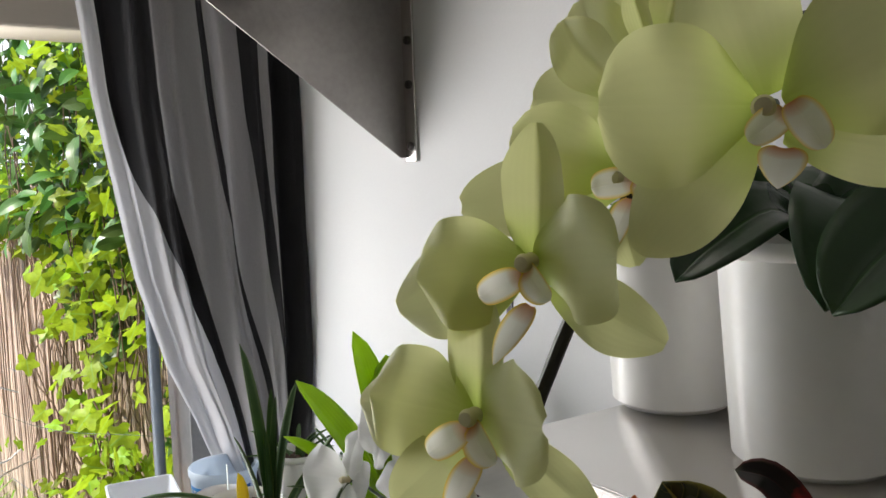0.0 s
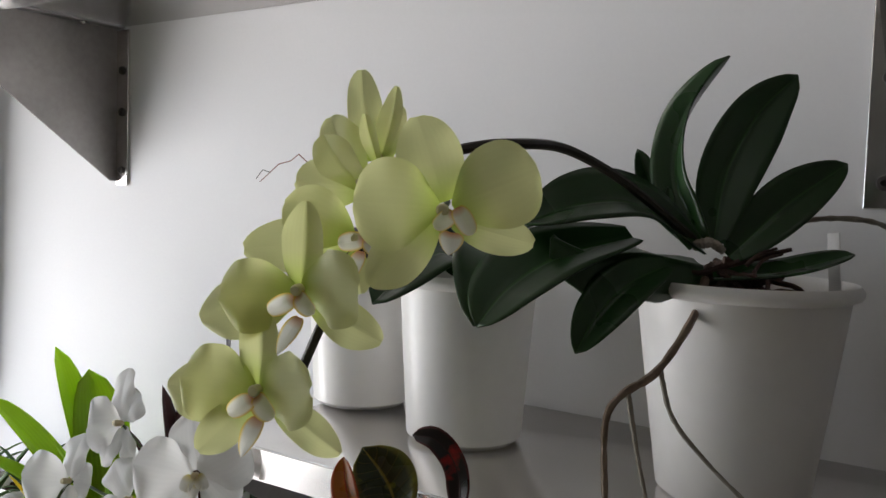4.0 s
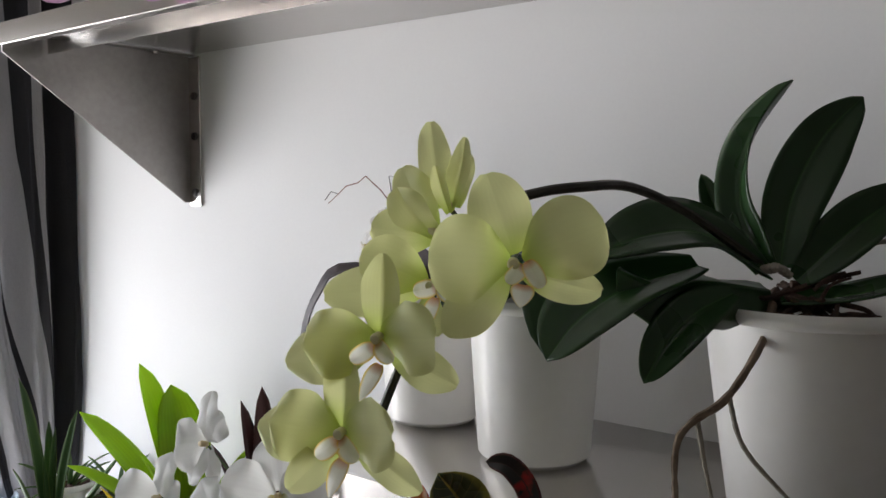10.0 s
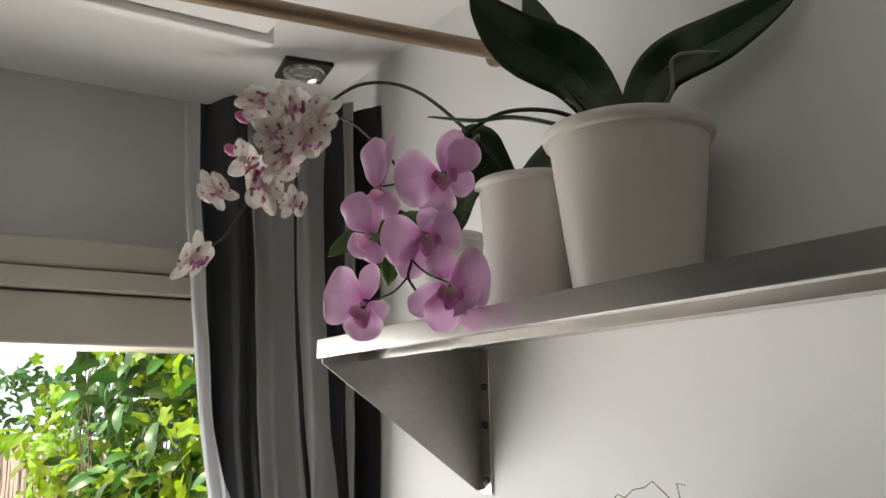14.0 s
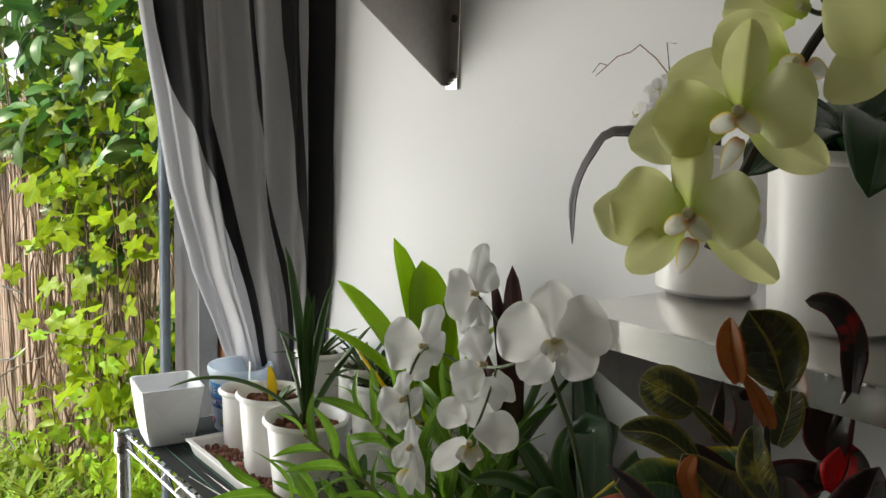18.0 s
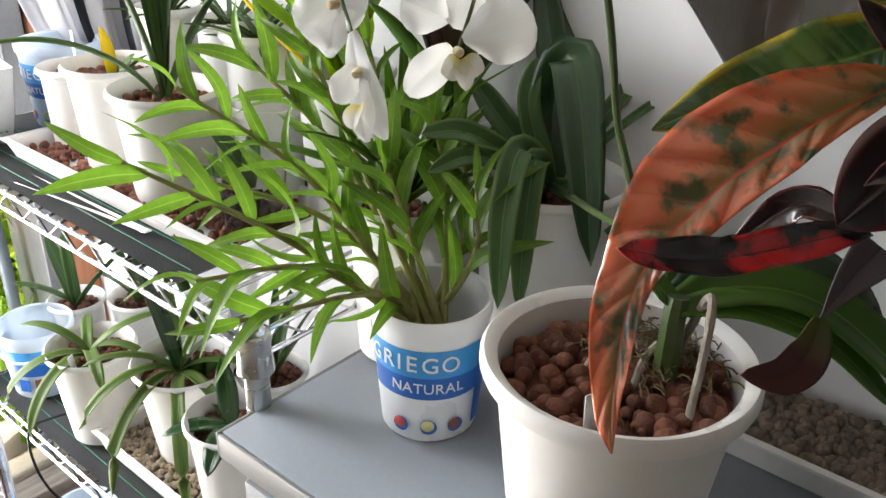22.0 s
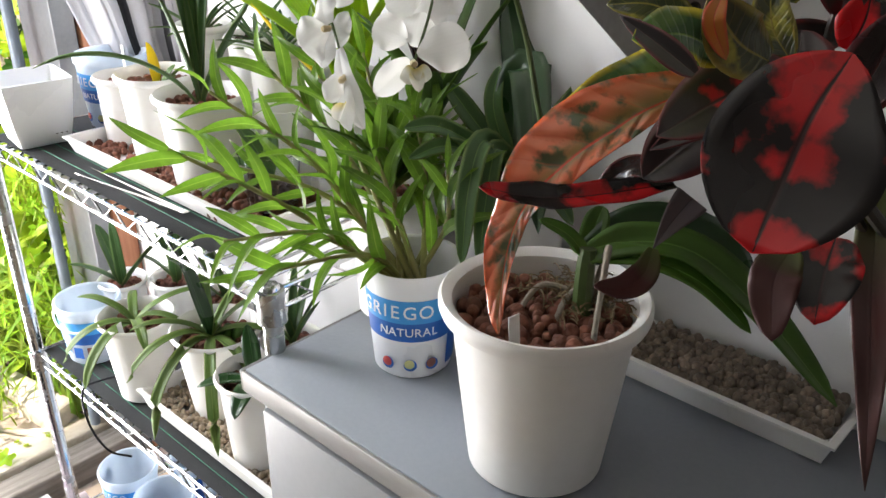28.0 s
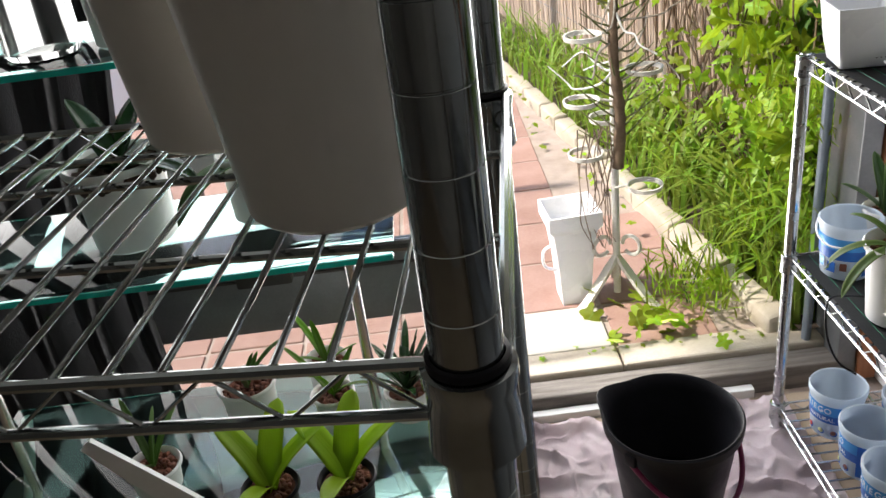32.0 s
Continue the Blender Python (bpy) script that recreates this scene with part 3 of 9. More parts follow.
def leaf(points, width, profile="strap", up=(0, 0, 1), fold=0.25, curl=0.0, wave=0.0, waves=3.0, n=14, m=3, thick=0.0, twist=0.0, bm=None, phase=0.0, pucker=0.0, ribs=14.0, lop=0.0):
    """A leaf along a line: folded to a V, curled to an arc, waved along its edges and puckered between its side veins; lop narrows one half."""
    bm = bm or bmesh.new()
    uv = bm.loops.layers.uv.verify()
    shape = PROFILES[profile]
    line = spline(points, n)
    up = Vector(up)
    grid, uvs = [], {}
    for i, p in enumerate(line):
        t = i / n
        ahead = (line[min(i + 1, n)] - line[max(i - 1, 0)]).normalized()
        side = ahead.cross(up)
        side = side.normalized() if side.length > 1e-3 else ahead.orthogonal().normalized()
        normal = side.cross(ahead)
        if twist:
            turn = Matrix.Rotation(twist * t, 3, ahead)
            side, normal = turn @ side, turn @ normal
        w, row = width / 2 * shape(t), []
        for j in range(-m, m + 1):
            s = j / m
            lift = fold * abs(s) * w + curl * s * s * w + wave * width * s * s * math.sin(waves * 2 * math.pi * t + phase + (1.3 if s > 0 else 0))
            if pucker:
                vein = abs(math.sin(math.pi * (ribs * (t - 0.10 * abs(s)) + 0.7 * noise.noise((ribs * t * 0.8, 1.5 * s, 3.0)))))
                lift += pucker * w * (vein**0.6 - 0.6) * min(1.0, 3.2 * abs(s)) * (1.0 - 0.75 * abs(s) ** 3)
            half = w * (1 - lop) if s < 0 else w
            v = bm.verts.new(p + side * (s * half * (1 - 0.12 * abs(fold))) + normal * lift)
            uvs[v] = (0.5 + s / 2, t)
            row.append((v, normal))
        grid.append(row)
    faces = []
    for a, b in zip(grid, grid[1:]):
        for j in range(2 * m):
            faces.append(bm.faces.new((a[j][0], a[j + 1][0], b[j + 1][0], b[j][0])))
    if thick:
        low = [[bm.verts.new(v.co - nrm * thick) for v, nrm in row] for row in grid]
        for row, lrow in zip(grid, low):
            for (v, _), lv in zip(row, lrow):
                uvs[lv] = uvs[v]
        for (a, b), (ra, rb) in zip(zip(low, low[1:]), zip(grid, grid[1:])):
            for j in range(2 * m):
                faces.append(bm.faces.new((b[j], b[j + 1], a[j + 1], a[j])))
            faces.append(bm.faces.new((ra[0][0], rb[0][0], b[0], a[0])))
            faces.append(bm.faces.new((rb[-1][0], ra[-1][0], a[-1], b[-1])))
        for j in range(2 * m):
            faces.append(bm.faces.new((grid[-1][j][0], grid[-1][j + 1][0], low[-1][j + 1], low[-1][j])))
    for f in faces:
        for lp in f.loops:
            lp[uv].uv = uvs[lp.vert]
    return bm


def pebbles(radius, z, n, size, seed, bm=None, rect=None, flat=0.84, rough=0.10):
    """A layer of small round stones in a round pot, or in a rectangle (x0, x1, y0, y1)."""
    rnd = random.Random(seed)
    verts, faces = [], []
    base = bmesh.new()
    bmesh.ops.create_icosphere(base, subdivisions=2 if size > 0.004 else 1, radius=1.0)
    bv, bf = [v.co.copy() for v in base.verts], [[v.index for v in f.verts] for f in base.faces]
    base.free()
    for _ in range(n):
        if rect:
            x, y = rnd.uniform(rect[0], rect[1]), rnd.uniform(rect[2], rect[3])
        else:
            r, a = radius * math.sqrt(rnd.random()), rnd.uniform(0, 6.283)
            x, y = r * math.cos(a), r * math.sin(a)
        s = size * rnd.uniform(0.65, 1.25)
        turn = Euler((rnd.uniform(0, 6), rnd.uniform(0, 6), rnd.uniform(0, 6))).to_matrix()
        k, zz = len(verts), z + rnd.uniform(-0.5, 0.5) * size
        off = Vector((rnd.uniform(-9, 9), rnd.uniform(-9, 9), rnd.uniform(-9, 9)))
        for v in bv:
            q = turn @ Vector((v.x, v.y * flat, v.z * flat)) * s * (1 + rough * noise.noise(v * 1.3 + off))
            verts.append((x + q.x, y + q.y, zz + q.z))
        faces += [[k + i for i in f] for f in bf]
    me = bpy.data.meshes.new("pebbles")
    me.from_pydata(verts, [], faces)
    return me


def pot_profile(rt, rb, h, rim=0.008, wall=0.003, fill=0.86, lip=0.014):
    """Outside, rolled rim and inside of a tapered plastic pot."""
    k = (rt - rim - rb) / h
    return [(0, 0), (rb - 0.006, 0), (rb, 0.005), (rb + k * h * 0.5, h * 0.5), (rb + k * (h - lip), h - lip), (rt - 0.002, h - lip + 0.002), (rt, h - lip * 0.6),
            (rt, h - 0.004), (rt - 0.003, h), (rt - rim * 0.7, h - 0.001), (rt - rim - wall, h - 0.006), (rb + k * h * fill - wall, h * fill * 0.9), (0, h * fill * 0.88)]


def pot(parent, rt, rb, h, mat=None, rim=0.008, lip=0.014, label=""):
    return part("pot", lathe(pot_profile(rt, rb, h, rim, lip=lip), 56), mat or POT_WHITE, parent, label)


def filling(parent, r, z, n, size, seed, mat=None, label="red-brown expanded clay pellets"):
    ob = share("clay_filling" if not mat or mat == CLAY else "filling", pebbles(r, z, n, size, seed), mat or CLAY, parent, label, True)
    ob["kind"] = "stuff"
    return ob


def word(text, size, mat, parent, m, name="lettering", depth=0.0003):
    """Raised print, turned into a mesh."""
    cu = bpy.data.curves.new(name, "FONT")
    cu.body, cu.size, cu.extrude, cu.align_x, cu.align_y, cu.resolution_u = text, size, depth, "CENTER", "CENTER", 3
    tmp = bpy.data.objects.new("tmp", cu)
    me = bpy.data.meshes.new_from_object(tmp)
    bpy.data.objects.remove(tmp)
    bpy.data.curves.remove(cu)
    me.materials.clear()
    me.materials.append(mat)
    ob = new(name, me)
    ob.parent, ob.matrix_basis = parent, m
    return ob
# ---- plan ----
WX = 0.947            # face of the long white wall
LIP = 0.655           # front of both steel shelves
UPPER, LOWER = 1.868, 1.411
FZ = 0.870            # top of the grey cabinet
EY = 2.33             # inner face of the garden wall
PZ = 0.065            # patio
RZ = (0.950, 0.505, 0.095)   # shelves of the wire rack
RX0, RX1, RY0, RY1 = 0.615, 0.940, 1.319, 2.130

# ---- room ----
structure("wall_east", span(WX, WX + 0.12, -1.6, EY, 0.0, 2.56), WHITE_WALL, "smooth white painted wall behind the shelves", "wall")
structure("floor", span(-3.0, WX + 0.12, -1.6, EY, -0.12, -0.012), GROUT, "joints of the sand coloured tile floor", "floor")
structure("ceiling", span(-3.0, WX + 0.12, -1.6, EY + 0.15, 2.50, 2.60), CEILING, "plain white ceiling", "ceiling")
# unseen closing walls, added and darkened so they return little light
structure("wall_south", span(-3.0, WX + 0.12, -1.75, -1.6, -0.12, 2.56), ROOM_WALL, "unseen back wall of the room, darkened to cut bounce light", "wall")
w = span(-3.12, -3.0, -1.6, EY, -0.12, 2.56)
structure("wall_west", w, ROOM_WALL, "unseen wall across the room, darkened to cut bounce light", "wall")
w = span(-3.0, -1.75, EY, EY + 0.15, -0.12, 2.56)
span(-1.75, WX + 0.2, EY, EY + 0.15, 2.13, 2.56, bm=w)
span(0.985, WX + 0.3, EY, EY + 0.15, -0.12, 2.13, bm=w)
structure("wall_north", w, SHADED_END_WALL, "garden wall above the door, its shade put into the colour", "wall")
# roller shutter box over the door, with two ribs
for z0, z1, d in ((1.909, 2.018, 0.055), (2.022, 2.066, 0.075), (2.070, 2.13, 0.062)):
    structure("shutter_box", span(-1.75, WX, EY - d, EY + 0.10, z0, z1, 0.006), SHUTTER, "beige shutter box panel above the garden door", "shutter box")
# jamb on the right of the door: dark strip, orange wood, white frame
structure("door_frame", span(0.845, 0.893, EY - 0.02, EY + 0.13, 0.0, 1.93, 0.003), GREY_ALU, "dark grey metal door track", "door frame")
structure("door_frame", span(0.896, 0.946, EY - 0.03, EY + 0.12, 0.0, 1.93, 0.003), FRAME_WOOD, "orange brown wooden door jamb", "door frame")
structure("door_frame", span(0.949, 1.01, EY - 0.035, EY + 0.12, 0.0, 1.93, 0.003), WHITE_PAINT, "white painted door jamb", "door frame")
# threshold: weathered plank and stone step
structure("threshold", span(-1.7, 0.99, EY - 0.02, EY + 0.055, -0.05, 0.060, 0.008), OLD_WOOD, "weathered grey wooden threshold plank", "threshold")
structure("baseboard", span(-1.7, 0.62, EY - 0.05, EY - 0.024, -0.01, 0.025, 0.003), WHITE_PAINT, "white painted strip in front of the threshold", "trim")
for i, (x0, x1) in enumerate(((-1.7, -0.62), (-0.615, 0.30), (0.305, 0.99))):
    structure("door_sill", span(x0, x1, EY + 0.058, EY + 0.155, -0.05, PZ + 0.012, 0.008), STONE, "cream stone door sill", "sill")

# ---- ceiling fittings ----
box_bm = span(-1.2, 0.655, 0.2, 1.80, 2.455, 2.50, 0.004)
structure("ceiling_panel", box_bm, CEILING, "white dropped ceiling panel", "ceiling panel")
structure("ceiling_trim", span(-1.2, 0.67, 1.802, 1.83, 2.44, 2.50, 0.004), CEILING, "white moulding along the ceiling panel", "trim")
rod = thing("curtain_rod", "brown metal rod below the ceiling", "rod", (0, 0, 0))
part("rod", tube([(0.2, 1.565, 2.36), (WX - 0.01, 1.473, 2.36)], 0.014, segs=16, n=2), BRASS, rod)
part("wall_socket", lathe([(0, 0), (0.026, 0), (0.026, 0.01), (0, 0.01)], 20), BRASS, rod).matrix_basis = pose(WX - 0.012, 1.473, 2.36, 0, 90, 0)
dl = thing("downlight", "square black recessed downlight in the ceiling", "ceiling lamp", (0.817, 2.008, 2.496), "", "", -9)
part("frame", box(0.105, 0.108, 0.012, (0, 0, 0), 0.003), DOWNLIGHT_BLACK, dl)
part("lens", lathe([(0, -0.012), (0.030, -0.012), (0.034, -0.008), (0.034, 0.0), (0, 0.0)], 28), LAMP_GLASS, dl)
part("collar", lathe([(0.036, -0.006), (0.044, -0.012), (0.046, -0.006)], 28), STEEL, dl)

# ---- steel wall shelves ----
def wall_shelf(z, y0, y1, brackets, label):
    sh = thing("wall_shelf", label, "shelf", (0, 0, 0), "steel wall shelves")
    part("shelf_plate", span(LIP + 0.002, WX - 0.001, y0, max(y1, brackets[0][0] + 0.003), z - 0.004, z, 0.0012), STEEL, sh)
    lip = span(LIP - 0.001, LIP + 0.002, y0, y1, z - 0.027, z - 0.0005)
    box(0.014, y1 - y0, 0.0022, (LIP + 0.0080, (y0 + y1) / 2, z - 0.0262), bm=lip)
    part("front_lip", lip, STEEL, sh, "folded bright steel front lip")
    part("stiffener", span(LIP + 0.062, LIP + 0.0645, y0, y1 - 0.012, z - 0.032, z - 0.0048), STEEL, sh, "folded steel stiffener under the shelf")
    for yb, hb, sd in brackets:
        bm = bmesh.new()
        zt, t = z - 0.0045, 0.0025
        pts = ((LIP + 0.006, zt - 0.03), (LIP + 0.006, zt), (WX - 0.002, zt), (WX - 0.002, zt - hb), (WX - 0.012, zt - hb))
        a = [bm.verts.new((x, yb, zz)) for x, zz in pts]
        b = [bm.verts.new((x, yb + t, zz)) for x, zz in pts]
        bm.faces.new(a)
        bm.faces.new(b[::-1])
        for i in range(len(pts)):
            q = (i + 1) % len(pts)
            bm.faces.new((a[i], b[i], b[q], a[q]))
        bmesh.ops.recalc_face_normals(bm, faces=bm.faces[:])
        br = part("bracket", bm, STEEL_DULL, sh, "triangular dull steel bracket", False)
        part("top_flange", box(WX - LIP - 0.033, 0.0175, 0.0025, ((LIP + WX + 0.027) / 2, yb + 0.0012 - sd * 0.0105, zt - 0.00175)), STEEL_DULL, br, "", False)
        part("wall_flange", box(0.0037, 0.0275, hb + 0.002, (WX - 0.00265, yb + 0.0012 - sd * 0.0155, zt - 0.005 - hb / 2), 0.001), STEEL, br, "", False)
        for zz in (0.28, 0.55, 0.93):
            screw = lathe([(0, 0.002), (0.0022, 0.002), (0.0026, 0.0035), (0.0055, 0.003), (0.0065, 0.0)], 16)
            part("screw", screw, DARK_TRIM, br).matrix_basis = pose(WX - 0.0045, yb - sd * 0.015, zt - hb * zz, 0, -90, 0)
        for xx in (0.09, 0.75):
            part("bolt", lathe([(0, -0.004), (0.004, -0.0035), (0.005, 0)], 12), STEEL, br).matrix_basis = pose(LIP + 0.03 + xx * 0.26, yb - sd * 0.009, zt - 0.003)
    return sh


wall_shelf(UPPER, -0.30, 1.557, ((1.553, 0.228, 1), (0.500, 0.228, -1)), "long stainless steel wall shelf on triangular brackets")
wall_shelf(LOWER, -0.30, 0.952, ((1.003, 0.225, 1), (0.02, 0.225, -1)), "lower stainless steel wall shelf on triangular brackets")

# ---- grey cabinet ----
cab = thing("cabinet", "low grey cabinet with a laminate top and steel edge", "cabinet", (0, 0, 0))
part("body", span(0.578, WX - 0.004, -0.45, 1.302, 0.02, FZ - 0.03, 0.004), FRIDGE_SIDE, cab, "grey enamelled body")
part("worktop", span(0.564, WX - 0.002, -0.46, 1.312, FZ - 0.027, FZ, 0.002), FRIDGE_TOP, cab, "matt grey laminate top")
part("edge_trim", span(0.559, 0.5635, -0.46, 1.312, FZ - 0.030, FZ - 0.0008, 0.0015), EDGE_STEEL, cab, "scratched steel edge strip")
part("edge_trim", span(0.560, WX - 0.01, 1.3125, 1.317, FZ - 0.030, FZ - 0.0008, 0.0015), EDGE_STEEL, cab, "scratched steel edge strip")
part("door", span(0.564, 0.576, -0.42, 0.80, 0.10, FZ - 0.045, 0.004), FRIDGE_SIDE, cab)
part("door", span(0.564, 0.576, 0.805, 1.285, 0.10, FZ - 0.045, 0.004), FRIDGE_SIDE, cab)
part("plinth", span(0.61, WX - 0.02, -0.44, 1.29, -0.01, 0.02), DARK_TRIM, cab)


# ---- chrome wire rack by the door ----
def wire_shelf(parent, x0, x1, y0, y1, z, along, step, r=0.0028, drop=0.026, mat=None, rr=0.0030):
    """A wire shelf: a zigzag truss on each side, cross bars, and wires along 'x' or 'y'."""
    mat = mat or CHROME
    sh = part("shelf_rail", tube([(x0, y0, z), (x1, y0, z)], rr, segs=8, n=1, smooth=False), mat, parent, "wire shelf")
    for a, b in (((x1, y0), (x1, y1)), ((x1, y1), (x0, y1)), ((x0, y1), (x0, y0))):
        part("rail", tube([(*a, z), (*b, z)], rr, segs=8, n=1, smooth=False), mat, sh)
    for a, b in (((x0, y0), (x1, y0)), ((x1, y0), (x1, y1)), ((x1, y1), (x0, y1)), ((x0, y1), (x0, y0))):
        part("lower_rail", tube([(*a, z - drop), (*b, z - drop)], rr, segs=8, n=1, smooth=False), mat, sh)
        length = math.hypot(b[0] - a[0], b[1] - a[1])
        k = max(2, round(length / 0.034))
        zig = [(a[0] + (b[0] - a[0]) * i / k, a[1] + (b[1] - a[1]) * i / k, z if i % 2 else z - drop) for i in range(k + 1)]
        part("zigzag_wire", tube(zig, r * 0.75, segs=6, smooth=False), mat, sh)
    me = None
    count = int(((y1 - y0) if along == "x" else (x1 - x0)) / step)
    for i in range(1, count):
        if me is None:
            bm = tube([(0, 0, 0), (x1 - x0, 0, 0)] if along == "x" else [(0, 0, 0), (0, y1 - y0, 0)], r, segs=8, n=1, smooth=False)
            ob = part("wire", bm, mat, sh)
            me = ob.data
        else:
            ob = share("wire", me, None, sh)
        ob.location = (x0, y0 + i * step, z + r) if along == "x" else (x0 + i * step, y0, z + r)
    for k in (0.33, 0.67):
        pts = [(x0 + (x1 - x0) * k, y0, z - 0.005), (x0 + (x1 - x0) * k, y1, z - 0.005)] if along == "x" else [(x0, y0 + (y1 - y0) * k, z - 0.005), (x1, y0 + (y1 - y0) * k, z - 0.005)]
        part("cross_bar", tube(pts, rr, segs=8, n=1, smooth=False), mat, sh)
    return sh


def rack_post(parent, x, y, z0, z1, collars, r=0.0127, mat=None, groove=0.0254):
    mat = mat or CHROME
    prof, z = [(0, 0), (r, 0)], groove
    while z < z1 - z0 - 0.02:
        prof += [(r, z - 0.0012), (r, z - 0.0007), (r - 0.0005, z - 0.0003), (r - 0.0005, z + 0.0003), (r, z + 0.0007), (r, z + 0.0012)]
        z += groove
    prof += [(r, z1 - z0 - 0.004), (r - 0.003, z1 - z0), (0, z1 - z0)]
    po = part("post", lathe(prof, 28), mat, parent)
    po.location = (x, y, z0)
    for c in collars:
        col = lathe([(r + 0.0005, -0.037), (r + 0.006, -0.036), (r + 0.0045, -0.016), (r + 0.0042, -0.004), (r + 0.0055, 0.0), (r + 0.0052, 0.007), (r + 0.0005, 0.008)], 28)
        part("collar", col, mat, po).location = (0, 0, c - z0)
        if mat is CHROME_GREY:
            part("sleeve", lathe([(r + 0.0004, 0.0085), (r + 0.0026, 0.0085), (r + 0.0026, 0.0125), (r + 0.0004, 0.0130)], 28), BUCKET, po, "black plastic sleeve").location = (0, 0, c - z0)
    part("foot", lathe([(0, -0.018), (0.014, -0.018), (0.016, -0.010), (0.007, -0.004), (0.006, 0.004), (0, 0.004)], 16), DARK_TRIM, po)
    return po


rack = thing("wire_rack", "chrome wire shelving rack standing beside the garden door", "shelving rack", (0, 0, 0))
for z in RZ:
    wire_shelf(rack, RX0, RX1, RY0, RY1, z, "x", 0.0285, 0.0024)
for x, y, top in ((RX0, RY0, RZ[0] + 0.012), (RX0, RY1, RZ[0] + 0.008), (RX1, RY0, RZ[0] + 0.008), (RX1, RY1, RZ[0] + 0.008)):
    rack_post(rack, x, y, 0.006, top, [z - 0.002 for z in RZ])

# black weed cloth with green threads on two shelves
for z, y0, y1, name in ((RZ[0], 1.452, 2.115, "upper"), (RZ[1], 1.355, 2.115, "lower")):
    mat_ = thing("weed_cloth", "black woven weed cloth with green threads lying on a wire shelf", "cloth", (0, 0, 0), "weed cloths")
    bm = bmesh.new()
    n = 26
    vs = [[bm.verts.new((RX0 + 0.006 + (RX1 - RX0 - 0.012) * i / n, y0 + (y1 - y0) * j / n, z + 0.0062 + 0.0012 * noise.noise((i * 0.5, j * 0.5, z * 9)))) for j in range(n + 1)] for i in range(n + 1)]
    for i in range(n):
        for j in range(n):
            bm.faces.new((vs[i][j], vs[i + 1][j], vs[i + 1][j + 1], vs[i][j + 1]))
    bmesh.ops.solidify(bm, geom=bm.faces[:], thickness=-0.0012)
    part("cloth", bm, FELT, mat_)
    rnd = random.Random(3 if name == "upper" else 4)
    for k in range(9):
        x = RX0 + 0.03 + 0.028 * k if k < 4 else RX0 + 0.05 + 0.006 * k
        ya = y0 + 0.01 if k < 4 else rnd.uniform(y0, y1 - 0.12)
        yb = y1 - 0.01 if k < 4 else ya + rnd.uniform(0.05, 0.11)
        part("thread", tube([(x, ya, z + 0.0088), (x + 0.002, yb, z + 0.0088)], 0.0006, segs=5, n=4), GREEN_THREAD, mat_)
# ---- pots and trays ----
def tray(name_label, x0, x1, y0, y1, z, h, mat=POT_WHITE, wall=0.0025, rz=0.0):
    """An open rectangular tray with sloping sides and a rolled rim."""
    cx, cy = (x0 + x1) / 2, (y0 + y1) / 2
    t = thing("plant_tray", name_label, "tray", (cx, cy, z), "white plant trays", "", rz)
    bm = bmesh.new()
    hx, hy, s = (x1 - x0) / 2, (y1 - y0) / 2, 0.008
    loops = []
    for dx, zz in ((-s - 0.003, 0.0), (-s, 0.002), (0.0, h - 0.004), (0.004, h - 0.003), (0.004, h), (-0.004, h), (-wall - 0.004, h - 0.004), (-s - wall, 0.004), (-s - 0.006, 0.004)):
        loops.append([bm.verts.new((a * (hx + dx), b * (hy + dx), zz)) for a, b in ((1, 1), (-1, 1), (-1, -1), (1, -1))])
    for a, b in zip(loops, loops[1:]):
        for k in range(4):
            bm.faces.new((a[k], a[(k + 1) % 4], b[(k + 1) % 4], b[k]))
    bm.faces.new(loops[0][::-1])
    bm.faces.new(loops[-1])
    bmesh.ops.recalc_face_normals(bm, faces=bm.faces[:])
    part("tray_body", bm, mat, t, "", False)
    return t, hx - s - 0.004, hy - s - 0.004


def gravel(parent, hx, hy, z, n, size, seed, mat, name="gravel", label="", lift=0.0):
    """Loose stones in a tray, heaped up by lift towards the far side."""
    me = pebbles(0, z, n, size, seed, rect=(-hx, hx, -hy, hy), flat=0.82)
    for v in me.vertices:
        v.co.z += lift * (v.co.x + hx) / (2 * hx)
    ob = share(name, me, mat, parent, label, True)
    ob["kind"] = "stuff"
    return ob


TZ = RZ[0] + 0.0085
t1, hx, hy = tray("long white plastic tray of clay pellets on the wire rack", 0.668, 0.835, 1.418, 1.930, TZ, 0.030)
gravel(t1, hx, hy, 0.010, 900, 0.0068, 11, CLAY, "clay_filling", "red-brown expanded clay pellets")
t2, hx, hy = tray("white tray of pale pebbles on the lower rack shelf", 0.655, 0.88, 1.36, 1.800, RZ[1] + 0.0085, 0.040)
gravel(t2, hx, hy, 0.020, 1900, 0.0060, 12, GRAVEL_LIGHT, "gravel", "pale beige pebbles")
t3, hx, hy = tray("narrow white tray of dark pebbles on the cabinet", 0.852, 0.942, 0.735, 1.02, FZ, 0.034)
gravel(t3, hx, hy, 0.025, 1050, 0.0060, 13, GRAVEL_DARK, "gravel", "dark brown pebbles", 0.018)

